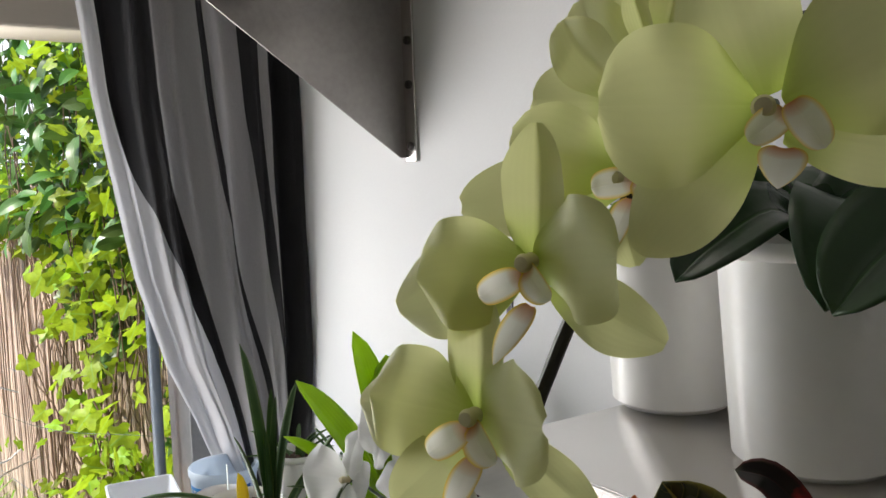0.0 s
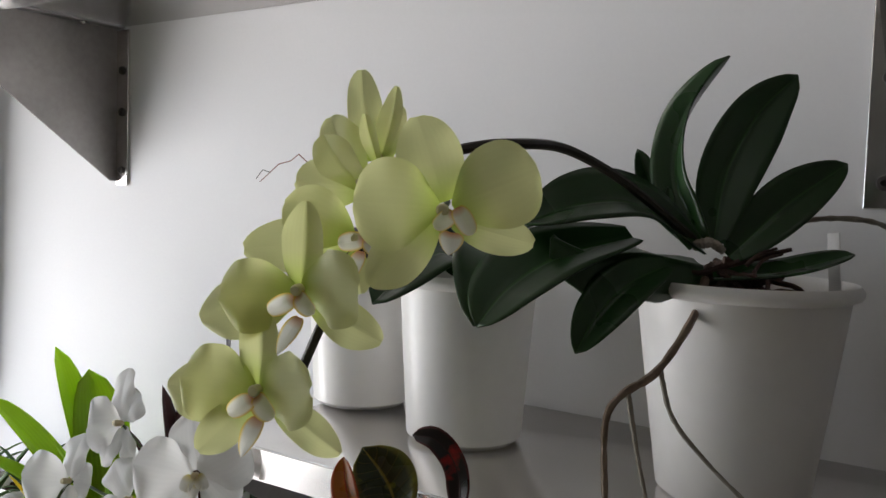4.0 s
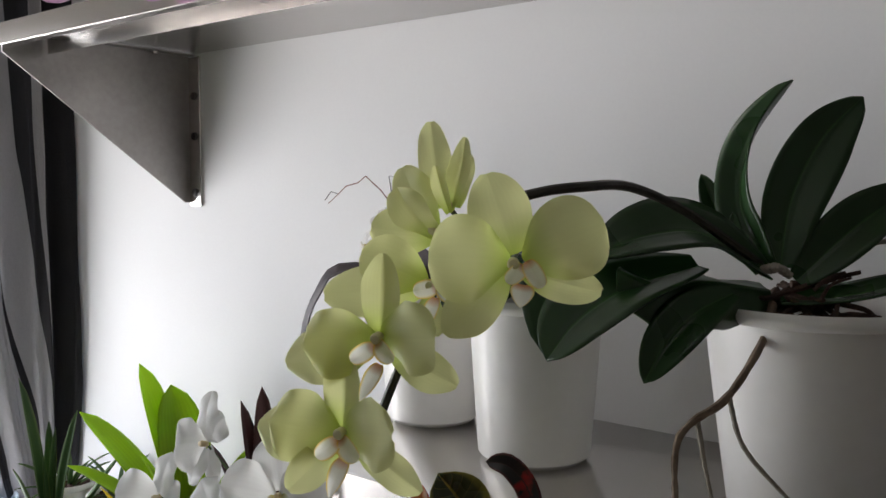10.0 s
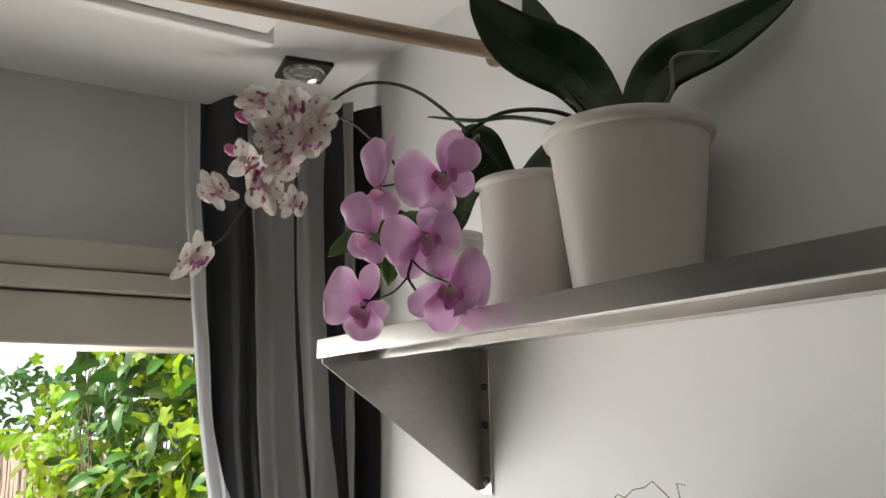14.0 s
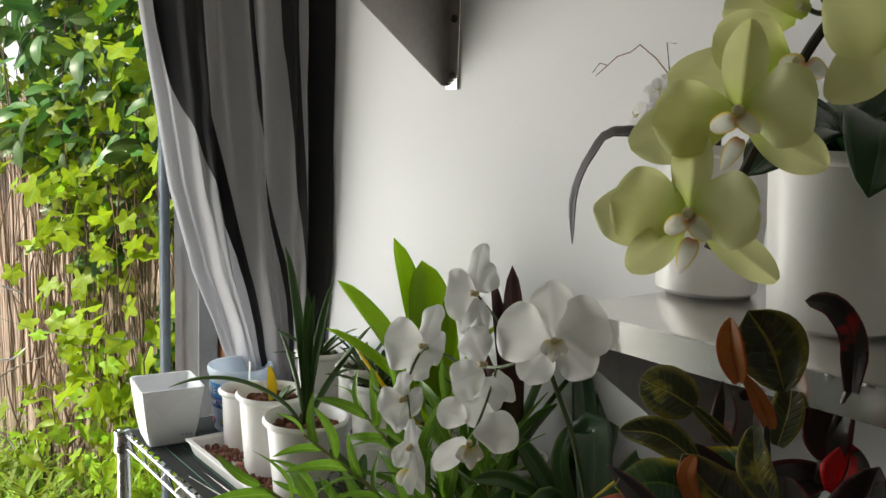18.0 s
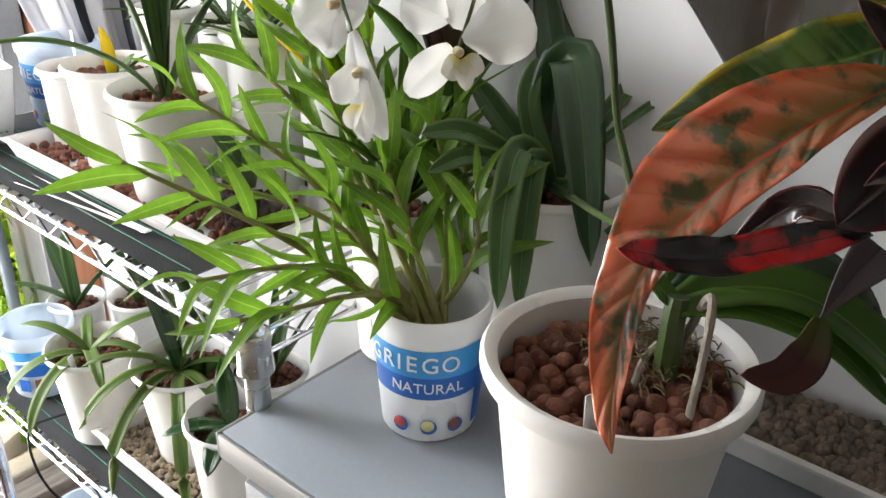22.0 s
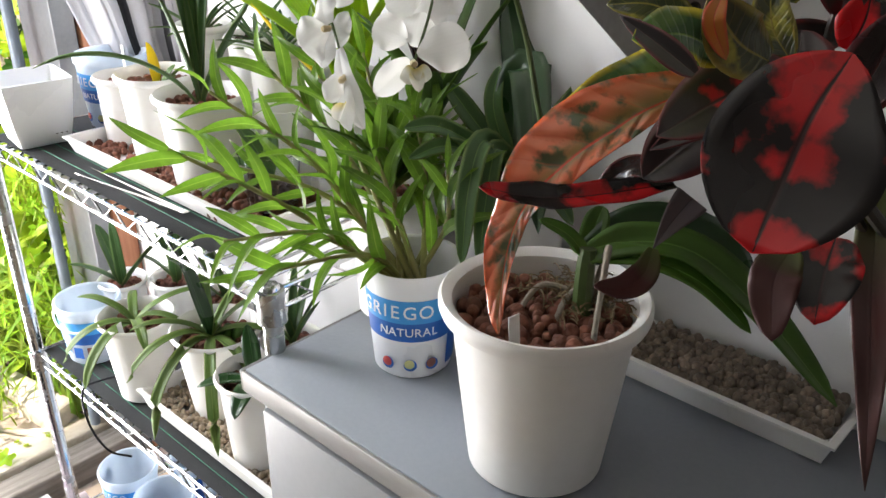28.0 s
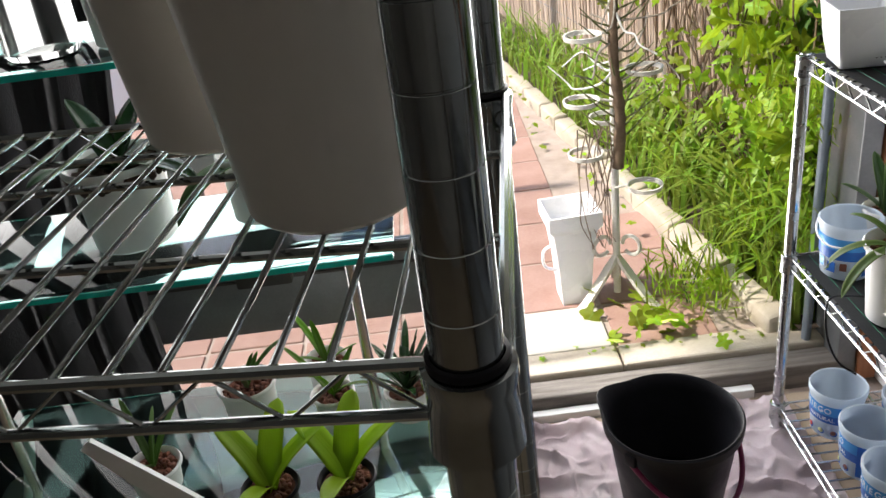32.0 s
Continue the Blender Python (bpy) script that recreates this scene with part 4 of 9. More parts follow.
# square white planter, empty
sq = thing("square_planter", "empty square white plastic planter with tapered sides", "planter", (0.668, 2.035, TZ), "", "", -8)
bm = bmesh.new()
loops = []
for r, z in ((0.040, 0), (0.043, 0.003), (0.050, 0.04), (0.058, 0.106), (0.0585, 0.112), (0.0555, 0.112), (0.050, 0.09), (0.040, 0.006)):
    loop = []
    for q in range(4):
        for e in (-1, 1):
            a = math.radians(45 + 90 * q)
            cx, cy = (r - 0.008) * (1 if q in (0, 3) else -1), (r - 0.008) * (1 if q in (0, 1) else -1)
            for s in range(2):
                b = a + radians((-1 + s) * 45 + (0 if e < 0 else 45)) * 1.0
                if (e, s) in ((-1, 0), (1, 1), (-1, 1)):
                    loop.append(bm.verts.new((cx + 0.008 * math.cos(b), cy + 0.008 * math.sin(b), z)))
    loops.append(loop)
for a, b in zip(loops, loops[1:]):
    k = len(a)
    for i in range(k):
        bm.faces.new((a[i], a[(i + 1) % k], b[(i + 1) % k], b[i]))
bm.faces.new(loops[0][::-1])
bm.faces.new(loops[-1])
bmesh.ops.recalc_face_normals(bm, faces=bm.faces[:])
part("planter_body", bm, TUB_WHITE, sq)
for k in range(3):
    part("drain_hole", lathe([(0, 0), (0.0022, 0), (0.0022, 0.0006), (0, 0.0006)], 10), DARK_TRIM, sq).matrix_basis = pose(0.026 + 0.008 * (k - 1), -0.0455, 0.020, 83, 0, 0)


def tub(at, rz, label, h=0.122, rt=0.058, rb=0.048, full=True, empty=True, group="yoghurt tubs", tilt=0.0):
    """A yoghurt tub: flaring body, rim, printed bands, small round pictures, and its carrying handle."""
    t = thing("yoghurt_tub", label, "tub", at, group, "", rz)
    k, tall = (rt - rb) / h, h / 0.125
    part("tub_body", lathe([(0, 0), (rb - 0.004, 0), (rb, 0.004), (rb + k * (h - 0.014), h - 0.014), (rt + 0.0015, h - 0.013), (rt + 0.002, h - 0.003), (rt, h), (rt - 0.003, h - 0.002),
                         (rt - 0.0035, h - 0.012), (rb - 0.0025, 0.006), (0, 0.006)], 52), TUB_CLEAR if empty else TUB_WHITE, t)

    def band(z0, z1, a0, a1, mat, name, slope=0.0, off=0.0006):
        bm, n, z0, z1 = bmesh.new(), 28, z0 * tall, z1 * tall
        rows = []
        for i in range(n + 1):
            a = radians(a0 + (a1 - a0) * i / n)
            lo, hi = z0 + slope * (i / n), z1
            rows.append([bm.verts.new(((rb + k * z + off) * math.cos(a), (rb + k * z + off) * math.sin(a), z)) for z in (lo, hi)])
        for p, q in zip(rows, rows[1:]):
            bm.faces.new((p[0], q[0], q[1], p[1]))
        return part(name, bm, mat, t)

    band(0.070, 0.098, -100, 100, LABEL_LIGHT, "light_blue_band")
    band(0.049, 0.071, -62, 100, LABEL_BLUE, "blue_band", slope=0.0, off=0.0010)
    band(0.012, 0.0985, 62, 100, LABEL_BLUE, "blue_panel", off=0.0014)
    if full:
        def curved(text, size, z, a0):
            def wide(c):
                return {"I": 0.30, "G": 0.68, "O": 0.70, "N": 0.66, "L": 0.50}.get(c, 0.58)
            for i, ch in enumerate(text):
                before = sum(wide(c) for c in text[:i]) + wide(ch) / 2 - sum(wide(c) for c in text) / 2
                a = radians(a0 + before * size / rb * 57.3)
                r = rb + k * z + 0.0016
                word(ch, size, INK_WHITE, t, Matrix.Translation((r * math.cos(a), r * math.sin(a), z)) @ Matrix.Rotation(a + math.pi / 2, 4, "Z") @ Matrix.Rotation(math.pi / 2, 4, "X"), "letter")
        curved("GRIEGO", 0.0205 * tall, 0.084 * tall, -12)
        curved("NATURAL", 0.0135 * tall, 0.0602 * tall, 6)
        for a, m1, m2 in ((-24, LABEL_RED, LABEL_BLUE), (8, LABEL_YELLOW, LABEL_BLUE), (38, LABEL_BROWN, LABEL_BLUE)):
            r = rb + k * 0.022 + 0.0012
            mtx = Matrix.Translation((r * math.cos(radians(a)), r * math.sin(radians(a)), 0.022)) @ Matrix.Rotation(radians(a) + math.pi / 2, 4, "Z") @ Matrix.Rotation(math.pi / 2, 4, "X")
            part("round_mark", lathe([(0.0, 0.0), (0.0078, 0.0), (0.0078, 0.0005), (0, 0.0005)], 20), m2, t).matrix_basis = mtx
            part("round_picture", lathe([(0.0, 0.0006), (0.0062, 0.0006), (0.0055, 0.0012), (0, 0.0012)], 16), m1, t).matrix_basis = mtx @ Matrix.Translation((-0.001, 0.0016, 0))
    else:
        for a, z, s, mt in ((-30, 0.035, 0.010, LABEL_LIGHT), (-4, 0.030, 0.012, LABEL_BLUE), (22, 0.034, 0.009, LABEL_BROWN)):
            r = rb + k * z + 0.0012
            part("printed_panel", box(s * 1.5, s * 1.9, 0.0006), mt, t).matrix_basis = Matrix.Translation((r * math.cos(radians(a)), r * math.sin(radians(a)), z)) @ Matrix.Rotation(radians(a) + math.pi / 2, 4, "Z") @ Matrix.Rotation(math.pi / 2, 4, "X")
        hd = [((rt + 0.003) * math.cos(radians(a)), (rt + 0.003) * math.sin(radians(a)), h - 0.014 - 0.030 * math.sin(radians((a + 80) * 180 / 160))) for a in range(-80, 81, 20)]
        part("handle", tube(hd, 0.0022, segs=6, n=20), TUB_WHITE, t, "white plastic carrying handle")
    return t


def potted(name, label, at, rt, rb, h, seed, mat=None, fill=True, size=0.0065, rim=0.006, lip=0.012, rz=0.0, fill_mat=None, fill_z=0.84, category="potted plant", group="", fill_label="red-brown expanded clay pellets"):
    t = thing(name, label, category, at, group, "", rz)
    pot(t, rt, rb, h, mat, rim, lip)
    if fill:
        r = rb + (rt - rim - rb) * fill_z - 0.003 - size * 0.6
        n = int(2.2 * (r / size) ** 2)
        filling(t, r, h * fill_z, n, size, seed, fill_mat, fill_label)
        z = h * fill_z - size * 0.55
        part("substrate", lathe([(0, z - 0.002), (r + size * 0.5, z - 0.002), (r + size * 0.5, z), (0, z)], 32), fill_mat or CLAY, t)
    return t


def strap_leaves(parent, at, rows, mat, profile="strap", fold=0.35, thick=0.0008, name="leaf", label="", n=14, m=2, wave=0.0):
    """Leaves from one base: rows of azimuth, elevation at the base, length, width, droop."""
    out = []
    for az, el, length, width, droop in rows:
        a, e = radians(az), radians(el)
        pts, p, k = [Vector(at)], Vector(at), 6
        for i in range(k):
            ee = e - radians(droop) * (i + 0.5) / k
            p = p + length / k * Vector((math.cos(a) * math.cos(ee), math.sin(a) * math.cos(ee), math.sin(ee)))
            pts.append(p)
        upv = Vector((-math.cos(a) * math.sin(e), -math.sin(a) * math.sin(e), math.cos(e) + 0.05))
        out.append(part(name, leaf(pts, width, profile, upv, fold, n=n, m=m, thick=thick, wave=wave, phase=az), mat, parent, label))
    return out


def tag(parent, at, lean=(0.1, 0.05), h=0.05, rz=30):
    ob = part("plant_tag", box(0.011, 0.0011, h, (0, 0, h / 2), 0.0004), TAG, parent, "white plastic plant tag")
    ob.matrix_basis = pose(*at, math.degrees(lean[0]), math.degrees(lean[1]), rz)
    return ob


# ---- orchid flowers ----
FLOWER_MESHES = {}


def flower_meshes(kind, petal, lip_mat, col_mat):
    if kind in FLOWER_MESHES:
        return FLOWER_MESHES[kind]
    out = {}

    def keep(name, bm, mat):
        me = bpy.data.meshes.new(kind + "_" + name)
        bm.to_mesh(me)
        bm.free()
        me.polygons.foreach_set("use_smooth", [True] * len(me.polygons))
        me.materials.append(mat)
        out[name] = me

    up = (0, 0, 1)
    # built facing +z, top towards +y, for a width of 1
    keep("petal", leaf([(0.03, 0.02, 0.03), (0.18, 0.06, 0.07), (0.33, 0.10, 0.06), (0.47, 0.12, 0.0)], 0.50, "petal", up, 0.05, -0.24, 0.034, 1.9, 20, 6), petal)
    keep("petal_b", leaf([(-0.03, 0.02, 0.03), (-0.18, 0.06, 0.07), (-0.33, 0.10, 0.06), (-0.47, 0.12, 0.0)], 0.50, "petal", up, 0.05, -0.24, 0.034, 1.9, 20, 6, phase=1.0), petal)
    keep("sepal_top", leaf([(0, 0.03, 0.0), (0, 0.24, 0.03), (0, 0.52, -0.03)], 0.34, "sepal", up, 0.26, 0.12, 0.022, 2.1, 16, 5), petal)
    keep("sepal_a", leaf([(0.03, -0.03, 0.0), (0.16, -0.21, 0.02), (0.30, -0.42, -0.03)], 0.32, "sepal", up, 0.20, 0.08, 0.020, 1.8, 16, 5), petal)
    keep("sepal_b", leaf([(-0.03, -0.03, 0.0), (-0.16, -0.21, 0.02), (-0.30, -0.42, -0.03)], 0.32, "sepal", up, 0.20, 0.08, 0.020, 1.8, 16, 5, phase=2), petal)
    bm = leaf([(0.0, -0.03, 0.05), (0.0, -0.11, 0.12), (0.0, -0.19, 0.11), (0, -0.25, 0.06)], 0.080, "lance", (0, 0.6, 1), 0.40, 0.2, n=10, m=3)
    for s in (-1, 1):
        leaf([(s * 0.015, -0.06, 0.06), (s * 0.085, -0.060, 0.12), (s * 0.115, -0.005, 0.17), (s * 0.100, 0.045, 0.20)], 0.085, "oval", (-s * 0.8, -0.3, 0.7), 0.15, 0.35, n=7, m=3, bm=bm)
        tube([(s * 0.004, -0.245, 0.065), (s * 0.025, -0.265, 0.085), (s * 0.035, -0.25, 0.11)], 0.005, 0.0025, 5, bm=bm)
    keep("lip", bm, lip_mat)
    bm = lathe([(0, 0.0), (0.030, 0.0), (0.024, 0.05), (0.028, 0.085), (0.02, 0.11), (0, 0.116)], 12)
    keep("column", bm, col_mat)
    FLOWER_MESHES[kind] = out
    return out


WHITE = ("white", PETAL_WHITE, LIP_WHITE, COLUMN_WHITE)
PINK = ("pink", PETAL_PINK, LIP_PINK, COLUMN_PINK)
SPOT = ("spotted", PETAL_SPOT, LIP_PINK, COLUMN_WHITE)


def flower(parent, kind, at, facing, size, roll=0.0, label="", squeeze=1.0, cup=0.0):
    """One bloom: a column with two petals, three sepals and a lip. facing: the way it looks."""
    ms = flower_meshes(*kind)
    f = Vector(facing).normalized()
    x = Vector((0, 0, 1)).cross(f)
    x = x.normalized() if x.length > 1e-3 else Vector((1, 0, 0))
    y = f.cross(x)
    m = Matrix((x, y, f)).transposed().to_4x4()
    base = share("flower", ms["column"], None, parent, label)
    base.matrix_basis = Matrix.Translation(at) @ m @ Matrix.Rotation(radians(roll), 4, "Z") @ Matrix.Diagonal((size * squeeze, size, size, 1))
    for key, nm in (("sepal_top", "sepal"), ("sepal_a", "sepal"), ("sepal_b", "sepal"), ("petal", "petal"), ("petal_b", "petal"), ("lip", "lip")):
        ob = share(nm, ms[key], None, base)
        if nm == "petal":
            c = cup if isinstance(cup, (int, float)) else cup[0 if key == "petal_b" else 1]
            ob.matrix_basis = Matrix.Rotation(radians(-c if key == "petal" else c), 4, "Y")
        elif nm != "lip":
            ob.matrix_basis = Matrix.Rotation(radians(random.uniform(-5, 5)), 4, "X") @ Matrix.Rotation(radians(random.uniform(-5, 5)), 4, "Y")
    return base


def bud(parent, at, facing, size, mat=None):
    ob = part("bud", lathe([(0, -0.5), (0.2, -0.4), (0.36, -0.05), (0.30, 0.3), (0.1, 0.5), (0, 0.52)], 12), mat or PETAL_YELLOW, parent)
    ob.matrix_basis = look(at, Vector(at) - Vector(facing)) @ Matrix.Diagonal((size, size, size, 1))
    return ob
# ---- lower steel shelf: three white pots, the pale yellow orchid ----
CAM_SIDE = (-0.75, -0.55, 0.25)
pa = potted("potted_orchid", "white pot with a dark-leaved orchid on the steel shelf", (0.845, 0.985, LOWER), 0.064, 0.050, 0.150, 21, group="white pots on the steel shelves")
pb = potted("potted_orchid", "white pot with a broad-leaved orchid on the steel shelf", (0.800, 0.828, LOWER), 0.068, 0.052, 0.150, 22, group="white pots on the steel shelves")
pc = potted("potted_orchid", "large white pot with a pale yellow flowering orchid", (0.806, 0.590, LOWER), 0.084, 0.056, 0.163, 23, POT_WHITE, fill_mat=BARK, fill_label="dark bark chips", group="white pots on the steel shelves")


def local(parent, pts):
    o = parent.location
    return [(x - o.x, y - o.y, z - o.z) for x, y, z in pts]


def leaf_on(parent, pts, width, mat, profile="strap", up=CAM_SIDE, name="leaf", label="", **kw):
    return part(name, leaf(local(parent, pts), width, profile, up, **kw), mat, parent, label)


def stem_on(parent, pts, r0, r1=None, mat=None, name="flower_stem", label="", **kw):
    return part(name, tube(local(parent, pts), r0, r1, **kw), mat or DARK_STEM, parent, label)


def bloom_on(parent, kind, at, facing, size, roll=0.0, label="", **kw):
    return flower(parent, kind, local(parent, [at])[0], facing, size, roll, label, **kw)


# leaves of the yellow orchid, round its crown
for pts, w, up, kw in (
    ([(0.7724, 0.6119, 1.6008), (0.7808, 0.6356, 1.6459), (0.7893, 0.6326, 1.6929), (0.7966, 0.6056, 1.7394)], 0.031, (-0.75, -0.1, 0.2), dict(fold=0.8, twist=-0.9)),
    ([(0.7797, 0.605, 1.601), (0.7913, 0.6016, 1.651), (0.808, 0.5859, 1.6957), (0.8202, 0.5616, 1.7259)], 0.05, (-0.8, -0.35, 0.1), dict(fold=0.45, profile='oval', twist=0.3)),
    ([(0.7824, 0.5939, 1.5913), (0.8068, 0.5621, 1.6296), (0.8329, 0.5265, 1.6618)], 0.042, (-0.6, -0.5, 0.5), dict(fold=0.5, profile='oval')),
    ([(0.7628, 0.6087, 1.5972), (0.7207, 0.6405, 1.6261), (0.6783, 0.6637, 1.6261), (0.643, 0.6889, 1.6127)], 0.056, (-0.35, -0.5, 0.8), dict(fold=0.35, profile='oval')),
    ([(0.71, 0.6394, 1.6047), (0.6535, 0.6666, 1.5915), (0.6152, 0.6819, 1.5725), (0.5943, 0.6917, 1.5495)], 0.056, (-0.45, -0.25, 0.75), dict(fold=0.35, profile='oval')),
    ([(0.7676, 0.6075, 1.5848), (0.7137, 0.6281, 1.5929), (0.6719, 0.6511, 1.5937), (0.6471, 0.6697, 1.6044)], 0.060, (-0.45, -0.35, 0.55), dict(fold=-0.6, wave=0.05, profile='oval')),
    ([(0.7172, 0.6171, 1.5865), (0.6886, 0.6333, 1.5735), (0.6652, 0.6443, 1.5539), (0.6522, 0.6519, 1.5301)], 0.036, (-0.6, -0.5, 0.5), dict(fold=0.45, profile='oval')),
    ([(0.7691, 0.6006, 1.577), (0.7862, 0.5552, 1.5837), (0.8046, 0.5138, 1.5977)], 0.026, (-0.3, -0.3, 0.9), dict(fold=0.3)),
    ([(0.779, 0.6245, 1.602), (0.7856, 0.6526, 1.635), (0.7838, 0.6681, 1.6699)], 0.024, (-0.7, -0.3, 0.2), dict(fold=0.5, profile='oval')),
    ([(0.7658, 0.6158, 1.5966), (0.7664, 0.6318, 1.6185), (0.7651, 0.6355, 1.6412)], 0.01, (-0.7, -0.3, 0.2), dict(fold=0.4)),
):
    kw = dict(kw)
    leaf_on(pc, pts, w, LEAF_DARK, kw.pop("profile", "strap"), up, thick=0.0016, n=20, m=4, **kw)
stem_on(pc, [(0.7722, 0.6126, 1.5999), (0.7261, 0.6261, 1.6227), (0.6729, 0.6382, 1.6451), (0.6181, 0.6485, 1.6591), (0.5698, 0.6544, 1.6588), (0.5461, 0.6709, 1.6551), (0.5263, 0.6903, 1.6454), (0.5159, 0.7046, 1.6235), (0.5045, 0.7138, 1.5958), (0.4834, 0.7149, 1.5656), (0.4734, 0.7198, 1.5412), (0.4605, 0.7235, 1.5122)], 0.0034, 0.0024, n=70)
for pts, r, m_ in (
    ([(0.7626, 0.6043, 1.5751), (0.7297, 0.6007, 1.5522), (0.694, 0.6113, 1.5189), (0.6689, 0.6259, 1.5041), (0.6568, 0.6311, 1.4871), (0.6445, 0.624, 1.4407)], 0.0031, ROOT_BROWN),
    ([(0.6944, 0.6102, 1.519), (0.6913, 0.5993, 1.4894), (0.7055, 0.5801, 1.4607), (0.7149, 0.5542, 1.4351)], 0.0019, ROOT),
    ([(0.6725, 0.6228, 1.505), (0.67, 0.6152, 1.4725), (0.6674, 0.6049, 1.4368)], 0.0019, ROOT),
    ([(0.7894, 0.5878, 1.5935), (0.8064, 0.5632, 1.6143), (0.8224, 0.5339, 1.6217), (0.8469, 0.5036, 1.6183), (0.8581, 0.4891, 1.6015)], 0.0024, ROOT),
    ([(0.7614, 0.6133, 1.599), (0.7601, 0.6009, 1.6017), (0.7671, 0.5938, 1.5959)], 0.0042, ROOT),
    ([(0.7707, 0.5785, 1.5867), (0.7782, 0.5712, 1.595), (0.7857, 0.5616, 1.5993)], 0.0016, BARK),
    ([(0.7712, 0.5744, 1.579), (0.7784, 0.569, 1.5903), (0.7864, 0.5577, 1.5955)], 0.0015, BARK),
    ([(0.7654, 0.5966, 1.5816), (0.768, 0.585, 1.5743), (0.7691, 0.5791, 1.5687)], 0.002, BARK),
):
    stem_on(pc, pts, r, r * 0.7, m_, "aerial_root", knots=r * 0.14, n=40)
rnd = random.Random(61)
for k in range(46):
    a, q = rnd.uniform(0, 6.283), [Vector((0.792 + rnd.uniform(-0.02, 0.02), 0.595 + rnd.uniform(-0.02, 0.02), 1.560 + rnd.uniform(0, 0.032)))]
    for i in range(3):
        q.append(q[-1] + Vector((0.016 * math.cos(a) + rnd.uniform(-0.006, 0.006), 0.016 * math.sin(a) + rnd.uniform(-0.006, 0.006), rnd.uniform(-0.014, 0.006))))
    stem_on(pc, q, 0.0028, 0.0016, BARK, "root", n=9, segs=6)
tag(pc, (0.035, -0.060, 0.145), (0.0, 0.1), 0.055, 60)


def petal_on(bloom, base, tip, width, face, bulge=0.05, profile="fan", name="petal", mat=None, fold=0.0, curl=-0.18, wave=0.055, back=0.0, twist=0.0, waves=1.7):
    """One petal, sepal or lobe of a bloom, arched towards the way the bloom faces."""
    a, b, f = Vector(base), Vector(tip), Vector(face).normalized()
    d = (b - a).length
    pts = [a, a.lerp(b, 0.33) + f * bulge * d, a.lerp(b, 0.68) + f * bulge * d * (1.0 - back), b]
    return part(name, leaf(local(bloom.parent, pts), width, profile, f, fold, curl, wave, waves, 20, 7, twist=twist, phase=80 * tip[1] + 50 * tip[2]), mat or PETAL_YELLOW, bloom)


def column_on(plant, at, face, size, mat):
    bm = lathe([(0, 0.0), (0.34, 0.0), (0.30, 0.35), (0.36, 0.75), (0.26, 1.05), (0, 1.12)], 14)
    ob = part("flower", bm, mat, plant)
    bm = ob.data
    bm.transform(Matrix.Translation(local(plant, [at])[0]) @ look((0, 0, 0), -Vector(face)) @ Matrix.Diagonal((size, size, size, 1)))
    return ob


